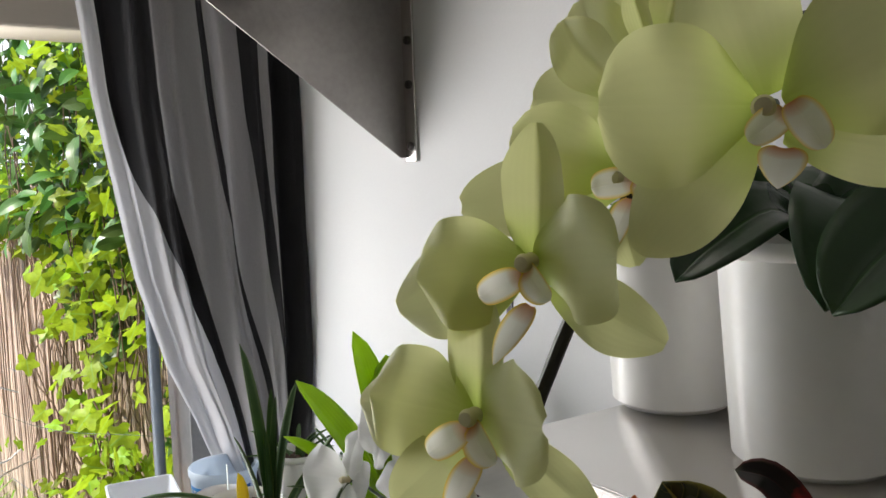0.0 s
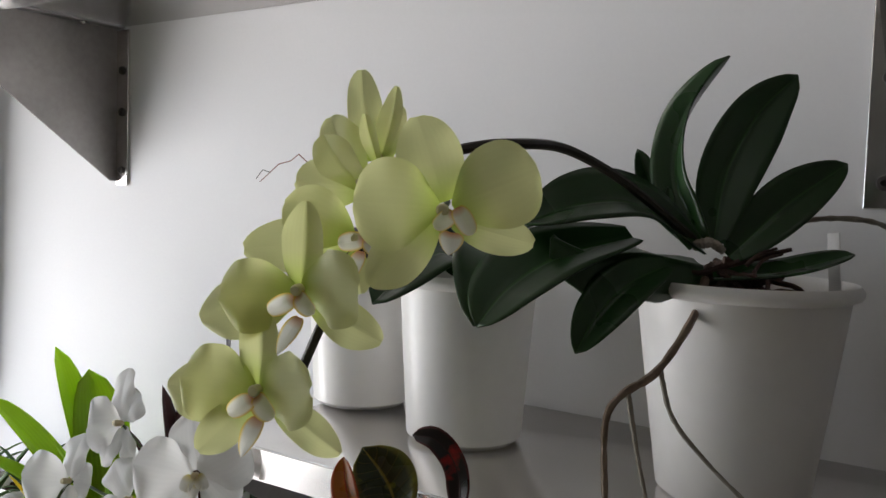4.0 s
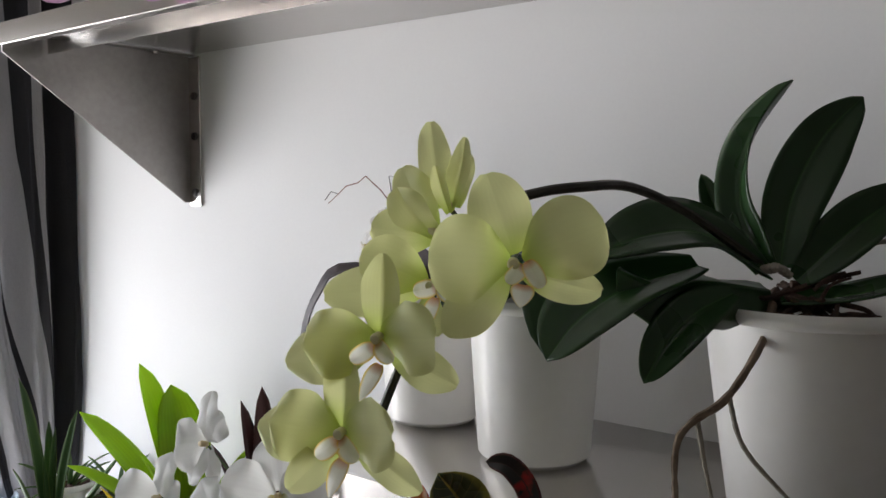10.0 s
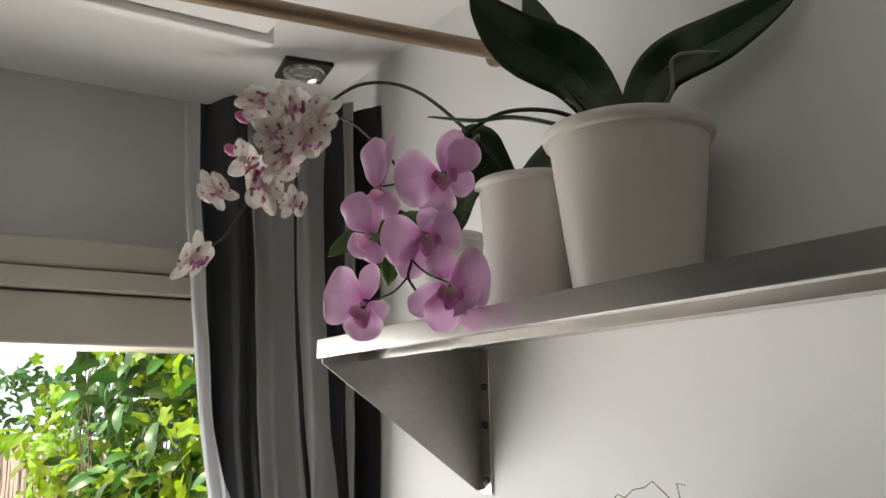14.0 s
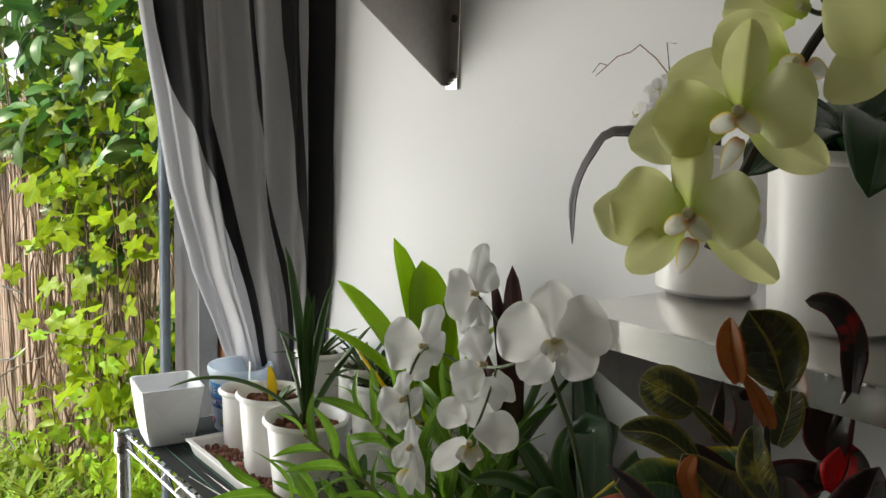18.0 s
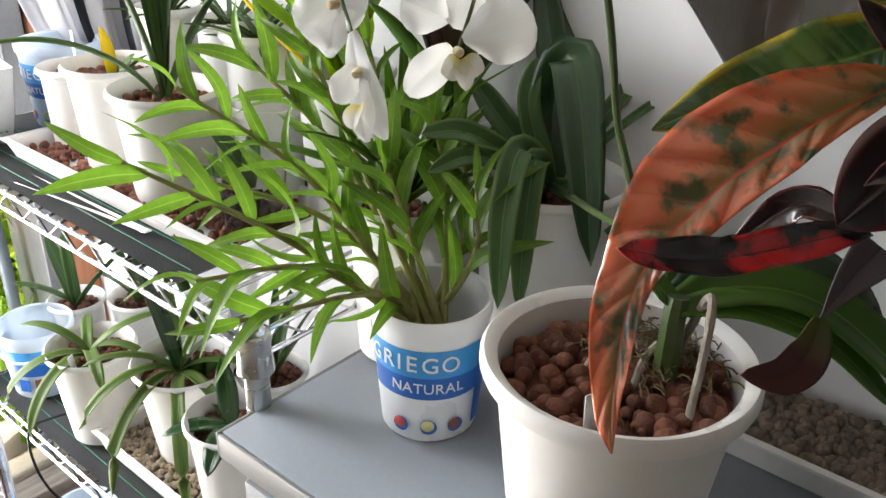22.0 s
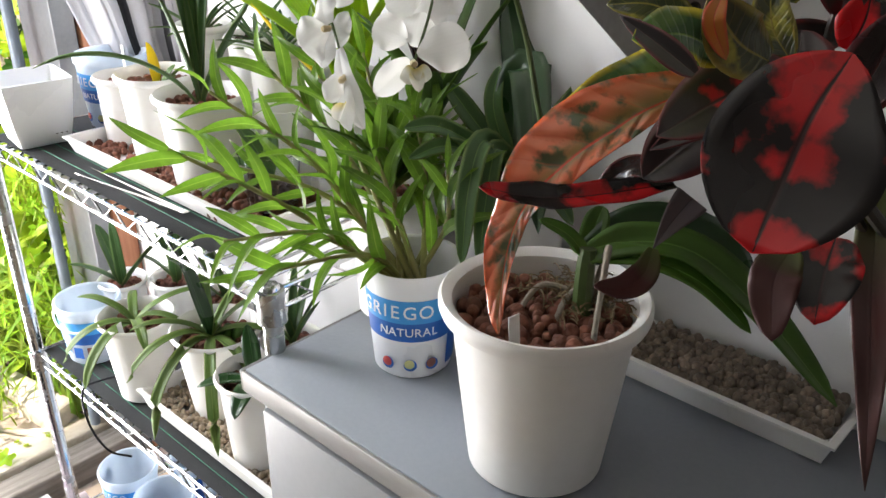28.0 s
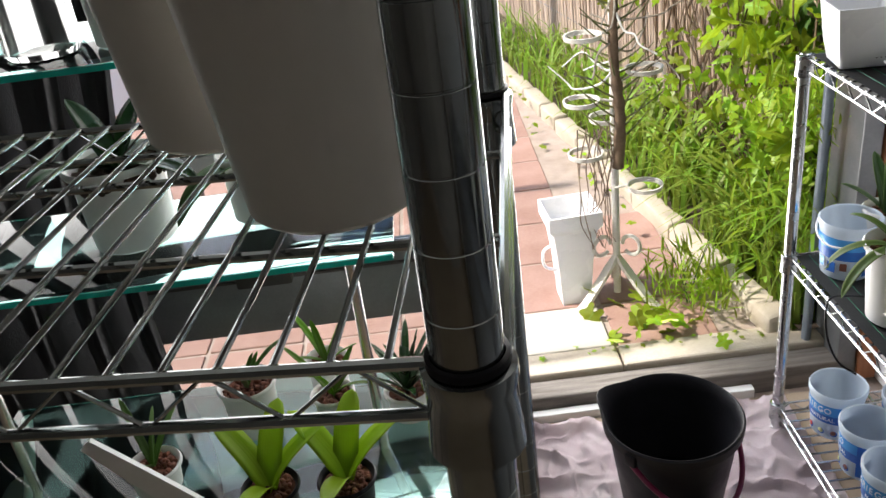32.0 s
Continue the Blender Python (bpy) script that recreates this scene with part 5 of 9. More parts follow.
# blooms of the yellow orchid: the column, then petals and sepals from base to tip, then the three lobes of the lip
for at, face, petals, lobes in (
    ((0.4749, 0.6387, 1.622), (-0.83, -0.56, 0.02), (
        ((0.4809, 0.6423, 1.6256), (0.4758, 0.6554, 1.6648), 0.0314, "sepal", dict(fold=0.1, bulge=0.08)),
        ((0.4784, 0.6457, 1.6176), (0.4634, 0.6705, 1.585), 0.0261, "sepal", dict(fold=0.15, bulge=0.08)),
        ((0.4834, 0.6383, 1.6168), (0.5067, 0.6081, 1.6074), 0.0202, "sepal", dict(fold=0.15, bulge=0.06)),
        ((0.4761, 0.6405, 1.623), (0.4473, 0.6686, 1.6248), 0.0429, "fan", dict(bulge=0.06)),
        ((0.4789, 0.6362, 1.6242), (0.4932, 0.5999, 1.6412), 0.0409, "fan", dict(bulge=0.06)),
    ), (
        ((0.4752, 0.6327, 1.6207), (0.4652, 0.6364, 1.6139), 0.0111, "lobe"),
        ((0.4759, 0.6317, 1.6233), (0.4738, 0.6214, 1.6115), 0.0121, "lobe"),
        ((0.4739, 0.6324, 1.612), (0.466, 0.6289, 1.6023), 0.0155, "mid"),
    )),
    ((0.4598, 0.7121, 1.5803), (-0.87, -0.49, 0.01), (
        ((0.4642, 0.7148, 1.5808), (0.4642, 0.7127, 1.6237), 0.0227, "sepal", dict(fold=0.5, bulge=-0.06, curl=0.1)),
        ((0.4662, 0.7084, 1.5736), (0.4822, 0.6775, 1.5553), 0.0231, "sepal", dict(fold=0.3, bulge=0.05)),
        ((0.4632, 0.721, 1.5769), (0.4405, 0.7616, 1.5617), 0.0314, "sepal", dict(fold=0.15)),
        ((0.4615, 0.7144, 1.5791), (0.44, 0.7482, 1.5734), 0.0379, "fan", dict(bulge=0.08)),
        ((0.462, 0.7112, 1.5802), (0.456, 0.6715, 1.5841), 0.0384, "fan", dict(bulge=0.03, curl=-0.05)),
    ), (
        ((0.4558, 0.7112, 1.5762), (0.4406, 0.714, 1.5706), 0.0132, "lobe"),
        ((0.4571, 0.7102, 1.5784), (0.4543, 0.6969, 1.57), 0.0126, "lobe"),
        ((0.4551, 0.7072, 1.5672), (0.4388, 0.7057, 1.5513), 0.0115, "mid"),
    )),
    ((0.4471, 0.727, 1.5299), (-0.84, -0.53, 0.12), (
        ((0.4513, 0.7302, 1.5304), (0.4529, 0.7311, 1.5751), 0.0214, "sepal", dict(fold=0.5, bulge=-0.06, curl=0.1)),
        ((0.4544, 0.7225, 1.525), (0.4658, 0.6882, 1.5008), 0.0195, "sepal", dict(fold=0.35, bulge=0.05)),
        ((0.4503, 0.7361, 1.5236), (0.4308, 0.7746, 1.5282), 0.0321, "sepal", dict(fold=0.1)),
        ((0.449, 0.7327, 1.5224), (0.4268, 0.7459, 1.5002), 0.0212, "sepal", dict(fold=0.2)),
        ((0.4486, 0.7297, 1.5292), (0.4267, 0.76, 1.5345), 0.0391, "fan", dict(bulge=0.08)),
        ((0.4493, 0.7264, 1.5302), (0.4398, 0.6853, 1.5365), 0.0373, "fan", dict(bulge=0.03, curl=-0.05)),
    ), (
        ((0.4432, 0.7255, 1.5268), (0.4275, 0.7256, 1.5215), 0.0135, "lobe"),
        ((0.4447, 0.7244, 1.5279), (0.4417, 0.7099, 1.5192), 0.014, "lobe"),
        ((0.4424, 0.7205, 1.5183), (0.4264, 0.7153, 1.5031), 0.0129, "mid"),
    )),
    ((0.4955, 0.7067, 1.6055), (-0.92, -0.39, 0.05), (
        ((0.5016, 0.7148, 1.6034), (0.471, 0.7638, 1.5968), 0.0299, "sepal", dict(fold=0.15)),
        ((0.5005, 0.7125, 1.5976), (0.5014, 0.7067, 1.5754), 0.0181, "sepal", dict(fold=0.3)),
        ((0.4978, 0.7102, 1.6059), (0.4764, 0.7404, 1.6213), 0.0338, "fan", dict(bulge=0.06)),
    ), (
        ((0.496, 0.7013, 1.6043), (0.4818, 0.7071, 1.6023), 0.0139, "lobe"),
        ((0.4969, 0.7003, 1.6058), (0.4945, 0.6898, 1.5978), 0.0122, "lobe"),
        ((0.4933, 0.7008, 1.5985), (0.4831, 0.6999, 1.5814), 0.0115, "mid"),
    )),
    ((0.5104, 0.7115, 1.6339), (-0.99, -0.07, 0.07), (
        ((0.5143, 0.7194, 1.6348), (0.5074, 0.7369, 1.6698), 0.0291, "sepal", dict(fold=0.2)),
        ((0.5113, 0.7168, 1.6307), (0.4936, 0.7485, 1.6348), 0.0289, "sepal", dict(fold=0.2)),
        ((0.5101, 0.7118, 1.6293), (0.4832, 0.7201, 1.6581), 0.0255, "fan", dict(bulge=0.1, fold=0.35)),
    ), (
    )),
    ((0.5184, 0.7105, 1.6464), (-0.88, -0.27, 0.39), (
        ((0.5193, 0.7159, 1.6464), (0.5157, 0.7227, 1.6957), 0.0209, "sepal", dict(fold=0.3)),
        ((0.5154, 0.708, 1.6447), (0.5193, 0.7007, 1.6863), 0.0142, "sepal", dict(fold=0.9, bulge=-0.05, twist=0.4)),
        ((0.5239, 0.7101, 1.6467), (0.5333, 0.7074, 1.6769), 0.0134, "sepal", dict(fold=0.3)),
        ((0.5119, 0.706, 1.644), (0.5041, 0.7099, 1.6703), 0.0103, "sepal", dict(fold=0.9)),
    ), (
    )),
):
    bloom = column_on(pc, at, face, 0.0085, COLUMN_YELLOW)
    for a, b, width, profile, kw in petals:
        petal_on(bloom, a, b, width, face, profile=profile, name="petal" if profile == "fan" else "sepal", **kw)
    for a, b, width, kind in lobes:
        petal_on(bloom, a, b, width * 0.74, face, 0.16 if kind == "lobe" else 0.10, "round" if kind == "lobe" else "lance", "side_lobe" if kind == "lobe" else "lip", LIP_YELLOW, 0.0, 0.5 if kind == "lobe" else 0.25, 0.0)
    d = Vector(face).normalized()
    stem_on(pc, [at, tuple(Vector(at) - 0.014 * d), tuple(Vector(at) - 0.030 * d + Vector((0.004, 0.0, 0.004)))], 0.0013, 0.0016, GREEN_STEM, "flower_stalk", n=8)
# leaves of the two pots behind
for pts, w in (([(0.800, 0.828, 1.555), (0.760, 0.830, 1.580), (0.715, 0.842, 1.560), (0.690, 0.850, 1.540)], 0.052), ([(0.800, 0.828, 1.555), (0.775, 0.790, 1.585), (0.735, 0.772, 1.570), (0.705, 0.762, 1.530)], 0.064),
               ([(0.800, 0.828, 1.555), (0.815, 0.80, 1.60), (0.82, 0.77, 1.61)], 0.05), ([(0.80, 0.828, 1.555), (0.83, 0.86, 1.59), (0.85, 0.89, 1.60)], 0.05), ([(0.800, 0.828, 1.555), (0.780, 0.86, 1.59), (0.755, 0.88, 1.585)], 0.044)):
    leaf_on(pb, pts, w, LEAF_DARK, "oval", (-0.5, -0.4, 0.8), thick=0.0016, fold=0.3)
for pts, w in (([(0.845, 0.985, 1.555), (0.79, 1.062, 1.57), (0.775, 1.085, 1.546), (0.765, 1.099, 1.503), (0.755, 1.09, 1.452)], 0.024), ([(0.845, 0.985, 1.555), (0.81, 0.99, 1.575), (0.785, 1.0, 1.55)], 0.024), ([(0.845, 0.985, 1.555), (0.86, 1.02, 1.58), (0.87, 1.05, 1.56)], 0.030)):
    leaf_on(pa, pts, w, LEAF_GREYPURPLE, "lance", (-0.6, 0.2, 0.7), thick=0.0014, fold=0.3)
# small white orchid behind, with a thin zigzag stem
sw = thing("cut_flower_spray", "thin reddish zigzag stem with small white blooms behind the shelf pots", "flower spray", (0.905, 1.06, LOWER))
zig = [(0.0, 0.0, 0.0), (0.0, 0.015, 0.12), (-0.005, 0.03, 0.225), (-0.006, 0.050, 0.245), (-0.006, 0.075, 0.262), (-0.006, 0.088, 0.254), (-0.006, 0.108, 0.250), (-0.006, 0.122, 0.240), (-0.006, 0.140, 0.228)]
part("stem", tube(zig, 0.0009, 0.0006, 6, smooth=False), material("thin_red_stem", (0.22, 0.08, 0.06), 0.6), sw)
part("twig", tube([(-0.006, 0.122, 0.240), (-0.006, 0.135, 0.243), (-0.006, 0.146, 0.232)], 0.0006, 0.0005, 5, smooth=False), DARK_STEM, sw)
part("twig", tube([(-0.005, 0.03, 0.225), (-0.008, 0.035, 0.262), (-0.008, 0.022, 0.260)], 0.0006, 0.0005, 5, smooth=False), DARK_STEM, sw)
for at, facing, turn in (((-0.02, 0.032, 0.208), (-0.7, -0.3, 0.5), 20), ((-0.03, 0.050, 0.180), (-0.8, 0.3, 0.2), -30), ((-0.02, 0.028, 0.183), (-0.8, -0.3, -0.1), 60), ((-0.025, 0.002, 0.190), (-0.5, -0.8, 0.2), 10), ((-0.015, 0.012, 0.220), (-0.2, -0.4, 0.9), -10)):
    flower(sw, WHITE, at, facing, 0.036, turn)
    part("flower_stalk", tube([at, (-0.004, 0.024, at[2] - 0.03)], 0.0009, 0.0007, 5, n=2), GREEN_STEM, sw)

# ---- upper steel shelf ----
u1 = potted("potted_orchid", "large cream pot with broad dark orchid leaves", (0.835, 1.078, UPPER), 0.101, 0.070, 0.212, 31, POT_CREAM, fill_mat=BARK, fill_label="dark bark chips", lip=0.016, group="pots on the upper shelf")
u2 = potted("potted_orchid", "cream pot with an orchid bearing spotted white flowers", (0.826, 1.250, UPPER), 0.078, 0.060, 0.190, 32, POT_CREAM, group="pots on the upper shelf")
u3 = potted("potted_orchid", "small white pot with a pink flowering orchid on the upper shelf", (0.815, 1.435, UPPER), 0.056, 0.042, 0.150, 33, POT_WHITE, group="pots on the upper shelf")
UC = (0.835, 1.082, 2.070)
for pts, w, up in (
    ([UC, (0.8062, 1.1343, 2.1708), (0.7283, 1.1487, 2.1991), (0.6568, 1.1439, 2.2393)], 0.082, (-0.5, -0.6, -0.3)),
    ([UC, (0.89, 1.072, 2.165), (0.905, 0.986, 2.181), (0.925, 0.894, 2.207)], 0.066, (-0.8, -0.5, -0.2)),
    ([UC, (0.800, 1.180, 2.20), (0.770, 1.21, 2.28)], 0.050, (-0.5, -0.6, 0.2)),
    ([UC, (0.800, 1.170, 2.22), (0.785, 1.20, 2.30)], 0.045, (-0.5, -0.6, 0.2)),
    ([UC, (0.885, 1.075, 2.130), (0.905, 1.055, 2.150)], 0.030, (-0.8, -0.5, 0.3)),
    ([UC, (0.760, 1.180, 2.115), (0.715, 1.225, 2.118), (0.670, 1.262, 2.128)], 0.024, (-0.2, -0.3, 0.9)),
):
    leaf_on(u1, pts, w, LEAF_DARK, "oval", up, thick=0.0018, fold=0.30, n=18, m=4)
for pts in ([(0.85, 1.09, 2.07), (0.870, 1.04, 2.12), (0.870, 1.03, 2.165), (0.905, 0.99, 2.165)], [(0.82, 1.12, 2.07), (0.800, 1.12, 2.115), (0.785, 1.13, 2.13)]):
    stem_on(u1, pts, 0.0032, 0.0020, ROOT, "aerial_root", knots=0.0003, n=20)
stem_on(u1, [(0.845, 1.10, 2.08), (0.845, 1.10, 2.128)], 0.0022, 0.0022, DARK_STEM, "cut_stem", n=2)
stem_on(u1, [(0.83, 1.11, 2.085), (0.790, 1.150, 2.120), (0.745, 1.205, 2.128), (0.700, 1.245, 2.095)], 0.0030, 0.0026, n=24)
# two arching spikes with spotted blooms
S1 = [(0.823, 1.285, 2.05), (0.795, 1.278, 2.085), (0.758, 1.295, 2.130), (0.690, 1.325, 2.188), (0.628, 1.362, 2.198), (0.580, 1.400, 2.160), (0.530, 1.440, 2.095), (0.500, 1.445, 2.035), (0.470, 1.440, 1.985), (0.440, 1.452, 1.962)]
stem_on(u2, S1, 0.0030, 0.0016, n=60)
stem_on(u2, [(0.81, 1.29, 2.05), (0.700, 1.345, 2.070), (0.662, 1.360, 2.105), (0.615, 1.378, 2.148), (0.560, 1.408, 2.158)], 0.0022, 0.0015, n=30)
for pts, w in (([(0.823, 1.285, 2.05), (0.79, 1.30, 2.10), (0.765, 1.295, 2.122), (0.745, 1.300, 2.118)], 0.060), ([(0.823, 1.285, 2.05), (0.79, 1.30, 2.075), (0.758, 1.305, 2.045), (0.748, 1.308, 1.995)], 0.042), ([(0.823, 1.285, 2.05), (0.86, 1.24, 2.10), (0.88, 1.22, 2.13)], 0.05), ([(0.823, 1.285, 2.05), (0.79, 1.36, 2.09), (0.765, 1.41, 2.08)], 0.05)):
    leaf_on(u2, pts, w, LEAF_DARK, "oval", (-0.6, -0.5, 0.4), thick=0.0016, fold=0.3)
rnd = random.Random(5)
for at, s, roll in (((0.532, 1.385, 2.150), 0.062, 20), ((0.490, 1.425, 2.080), 0.064, -25), ((0.515, 1.415, 2.045), 0.056, 200), ((0.552, 1.378, 2.115), 0.066, -5), ((0.498, 1.405, 2.158), 0.050, 90), ((0.535, 1.408, 2.090), 0.054, 140),
                    ((0.568, 1.362, 2.138), 0.056, -60), ((0.462, 1.452, 2.050), 0.050, 30), ((0.545, 1.400, 2.030), 0.040, 10), ((0.510, 1.395, 2.118), 0.050, 70), ((0.430, 1.452, 1.956), 0.060, 15)):
    d = Vector((0.18, 0.35, 1.75)) - Vector(at)
    d = d.normalized() + Vector((rnd.uniform(-0.6, 0.6), rnd.uniform(-0.3, 0.5), rnd.uniform(-0.5, 0.5)))
    bloom_on(u2, SPOT, at, d, s * 1.22, roll, squeeze=0.9, cup=18)
for at in ((0.474, 1.436, 2.100), (0.482, 1.420, 2.142)):
    bud(u2, local(u2, [at])[0], (-0.6, 0.2, 0.4), 0.022, BUD_MAGENTA)
# pink blooms hanging over the shelf edge
PS = [(0.815, 1.435, 2.00), (0.78, 1.38, 2.10), (0.7281, 1.233, 2.1037), (0.6812, 1.2114, 2.0395), (0.6361, 1.2007, 1.9817), (0.6164, 1.2113, 1.9579), (0.6153, 1.2127, 1.9289), (0.6132, 1.2175, 1.9098), (0.6223, 1.2157, 1.8943)]
stem_on(u3, PS, 0.0024, 0.0016, n=48)
for st_ in ([(0.6164, 1.2113, 1.9579), (0.5984, 1.22, 1.958), (0.5771, 1.2307, 1.9635)], [(0.6153, 1.2127, 1.9289), (0.6245, 1.1944, 1.9114), (0.6416, 1.1782, 1.9003)], [(0.6132, 1.2175, 1.9098), (0.596, 1.2234, 1.8914), (0.5658, 1.2301, 1.8792)], [(0.6361, 1.2007, 1.9817), (0.639, 1.1928, 1.9616), (0.6292, 1.1966, 1.9535)], [(0.6626, 1.207, 2.0115), (0.6213, 1.2139, 2.022), (0.5847, 1.2254, 2.0155)]):
    stem_on(u3, st_, 0.0013, 0.0011, n=10, name="flower_stalk")
for at, face, petals, lobes in (
    ((0.6393, 1.1802, 2.0244), (-0.46, -0.84, -0.28), (((0.6375, 1.1811, 2.0245), (0.5873, 1.2032, 2.017), 0.0678, "fan"), ((0.6433, 1.182, 2.0302), (0.6505, 1.1663, 2.0779), 0.0371, "sepal"), ((0.6446, 1.1764, 2.0269), (0.6621, 1.148, 2.0606), 0.0404, "fan"), ((0.6477, 1.1823, 2.022), (0.6784, 1.1728, 2.0153), 0.0344, "sepal"), ((0.6389, 1.1879, 2.0196), (0.6355, 1.2065, 1.983), 0.0556, "sepal")), (((0.6345, 1.1769, 2.0243), (0.6252, 1.1788, 2.0156), 0.0169, "lobe"), ((0.6402, 1.1738, 2.0242), (0.648, 1.164, 2.0227), 0.0169, "lobe"), ((0.6373, 1.1766, 2.0206), (0.6333, 1.1726, 2.003), 0.0155, "mid"), )),
    ((0.5802, 1.2248, 2.0128), (-0.93, -0.35, -0.12), (((0.5779, 1.2259, 2.0128), (0.5708, 1.2209, 2.071), 0.0401, "fan"), ((0.5833, 1.2221, 2.0172), (0.5876, 1.2018, 2.0706), 0.0146, "sepal"), ((0.5817, 1.2251, 2.0097), (0.5925, 1.218, 1.977), 0.0393, "fan"), ((0.5823, 1.2358, 2.011), (0.5783, 1.2461, 1.9803), 0.0321, "sepal")), (((0.5791, 1.2161, 2.0058), (0.5713, 1.2175, 1.9933), 0.0196, "mid"), )),
    ((0.5722, 1.2322, 1.9567), (-0.92, -0.35, -0.15), (((0.5707, 1.2321, 1.9599), (0.5499, 1.2404, 2.0042), 0.0477, "fan"), ((0.5701, 1.2339, 1.9536), (0.557, 1.2536, 1.9396), 0.0344, "sepal"), ((0.5717, 1.2232, 1.9483), (0.5737, 1.2278, 1.9232), 0.0363, "fan"), ((0.5748, 1.2303, 1.9599), (0.5821, 1.229, 1.9958), 0.0225, "sepal")), (((0.5687, 1.2243, 1.9496), (0.5607, 1.2249, 1.9373), 0.0194, "mid"), )),
    ((0.5627, 1.2294, 1.8777), (-0.75, -0.62, -0.21), (((0.5614, 1.2295, 1.8808), (0.5225, 1.2491, 1.8898), 0.0697, "fan"), ((0.5623, 1.2251, 1.8707), (0.5585, 1.2256, 1.8349), 0.0483, "sepal"), ((0.5668, 1.2277, 1.8776), (0.58, 1.219, 1.8581), 0.0383, "fan"), ((0.5667, 1.2323, 1.8833), (0.5736, 1.2276, 1.9244), 0.0273, "sepal")), (((0.5569, 1.222, 1.8701), (0.5464, 1.2223, 1.8597), 0.019, "lobe"), ((0.5605, 1.2209, 1.867), (0.5563, 1.2142, 1.8474), 0.0214, "mid"), )),
    ((0.626, 1.196, 1.9531), (-0.52, -0.79, -0.31), (((0.6237, 1.1972, 1.9531), (0.5807, 1.2246, 1.9494), 0.06, "fan"), ((0.6292, 1.1938, 1.9556), (0.6553, 1.1714, 1.9641), 0.0504, "fan"), ((0.6288, 1.1985, 1.9605), (0.633, 1.1944, 1.9894), 0.0328, "sepal"), ((0.6253, 1.2034, 1.9478), (0.6084, 1.2253, 1.9107), 0.0406, "sepal"), ((0.6335, 1.1995, 1.9465), (0.6482, 1.2046, 1.9126), 0.0328, "sepal")), (((0.6216, 1.1931, 1.9508), (0.6121, 1.1945, 1.9411), 0.018, "lobe"), ((0.6271, 1.1899, 1.952), (0.6334, 1.1829, 1.9433), 0.018, "lobe"), ((0.6242, 1.1927, 1.947), (0.6198, 1.1876, 1.9288), 0.0166, "mid"), )),
    ((0.6419, 1.176, 1.8987), (-0.33, -0.79, -0.51), (((0.6439, 1.1744, 1.9012), (0.6793, 1.147, 1.9055), 0.0746, "fan"), ((0.6385, 1.1778, 1.8988), (0.6035, 1.1958, 1.8651), 0.0379, "fan"), ((0.6412, 1.1778, 1.8906), (0.6287, 1.1799, 1.8441), 0.0453, "sepal"), ((0.6478, 1.1739, 1.8923), (0.6583, 1.1603, 1.8668), 0.0466, "sepal"), ((0.6416, 1.1806, 1.9058), (0.6325, 1.184, 1.9408), 0.0373, "sepal")), (((0.634, 1.1697, 1.8935), (0.6259, 1.1708, 1.8793), 0.0188, "lobe"), ((0.6406, 1.1661, 1.8933), (0.6424, 1.1622, 1.8764), 0.0188, "lobe"), ((0.6376, 1.1686, 1.8884), (0.6307, 1.1645, 1.8662), 0.0187, "mid"), )),
):
    bloom = column_on(u3, at, face, 0.008, COLUMN_PINK)
    for a, b, width, profile in petals:
        petal_on(bloom, a, b, width, face, 0.07, profile, "petal" if profile == "fan" else "sepal", PETAL_PINK, 0.15, -0.25, 0.05)
    for a, b, width, kind in lobes:
        petal_on(bloom, a, b, width, face, 0.16, "round" if kind == "lobe" else "lance", "side_lobe" if kind == "lobe" else "lip", LIP_PINK, 0.0, 0.5, 0.0)
for pts, w in (([(0.815, 1.435, 2.00), (0.75, 1.46, 2.03), (0.69, 1.49, 2.01), (0.645, 1.505, 1.985)], 0.060), ([(0.815, 1.435, 2.00), (0.755, 1.42, 2.03), (0.715, 1.42, 1.99), (0.705, 1.43, 1.935)], 0.058), ([(0.815, 1.435, 2.00), (0.80, 1.39, 2.05), (0.785, 1.37, 2.065)], 0.055), ([(0.815, 1.435, 2.0), (0.84, 1.48, 2.04), (0.85, 1.52, 2.04)], 0.05), ([(0.815, 1.435, 2.00), (0.72, 1.42, 2.02), (0.690, 1.415, 2.05)], 0.045)):
    leaf_on(u3, pts, w, LEAF_MID, "oval", (-0.6, -0.5, 0.5), thick=0.0016, fold=0.3)

# ---- on the grey cabinet ----
big = potted("potted_orchid", "big white pot of clay pellets with a leafy orchid", (0.674, 0.966, FZ), 0.100, 0.068, 0.192, 41, None, size=0.0085, rim=0.010, lip=0.018, fill_z=0.86)
BC = (0.6994, 0.941, 1.0981)
for pts, w, mt in (
    ([BC, (0.7339, 0.9148, 1.1101), (0.7572, 0.8644, 1.1073), (0.7633, 0.8, 1.0718), (0.7686, 0.721, 1.0045)], 0.04, LEAF_MID),
    ([BC, (0.7701, 0.9184, 1.1116), (0.8086, 0.8721, 1.0968), (0.8168, 0.8264, 1.0556)], 0.052, LEAF_DARK),
    ([BC, (0.6965, 0.9611, 1.1153), (0.6783, 0.9808, 1.1305)], 0.016, LEAF_MID),
    ([BC, (0.727, 0.9523, 1.1135), (0.7457, 0.9561, 1.1295)], 0.026, LEAF_MID),
    ([BC, (0.724, 0.9021, 1.1025), (0.7423, 0.8484, 1.0891), (0.7523, 0.7994, 1.0526)], 0.026, LEAF_MID),
):
    leaf_on(big, pts, w, mt, "strap", (-0.3, -0.3, 0.9), thick=0.0018, fold=0.3, n=20)
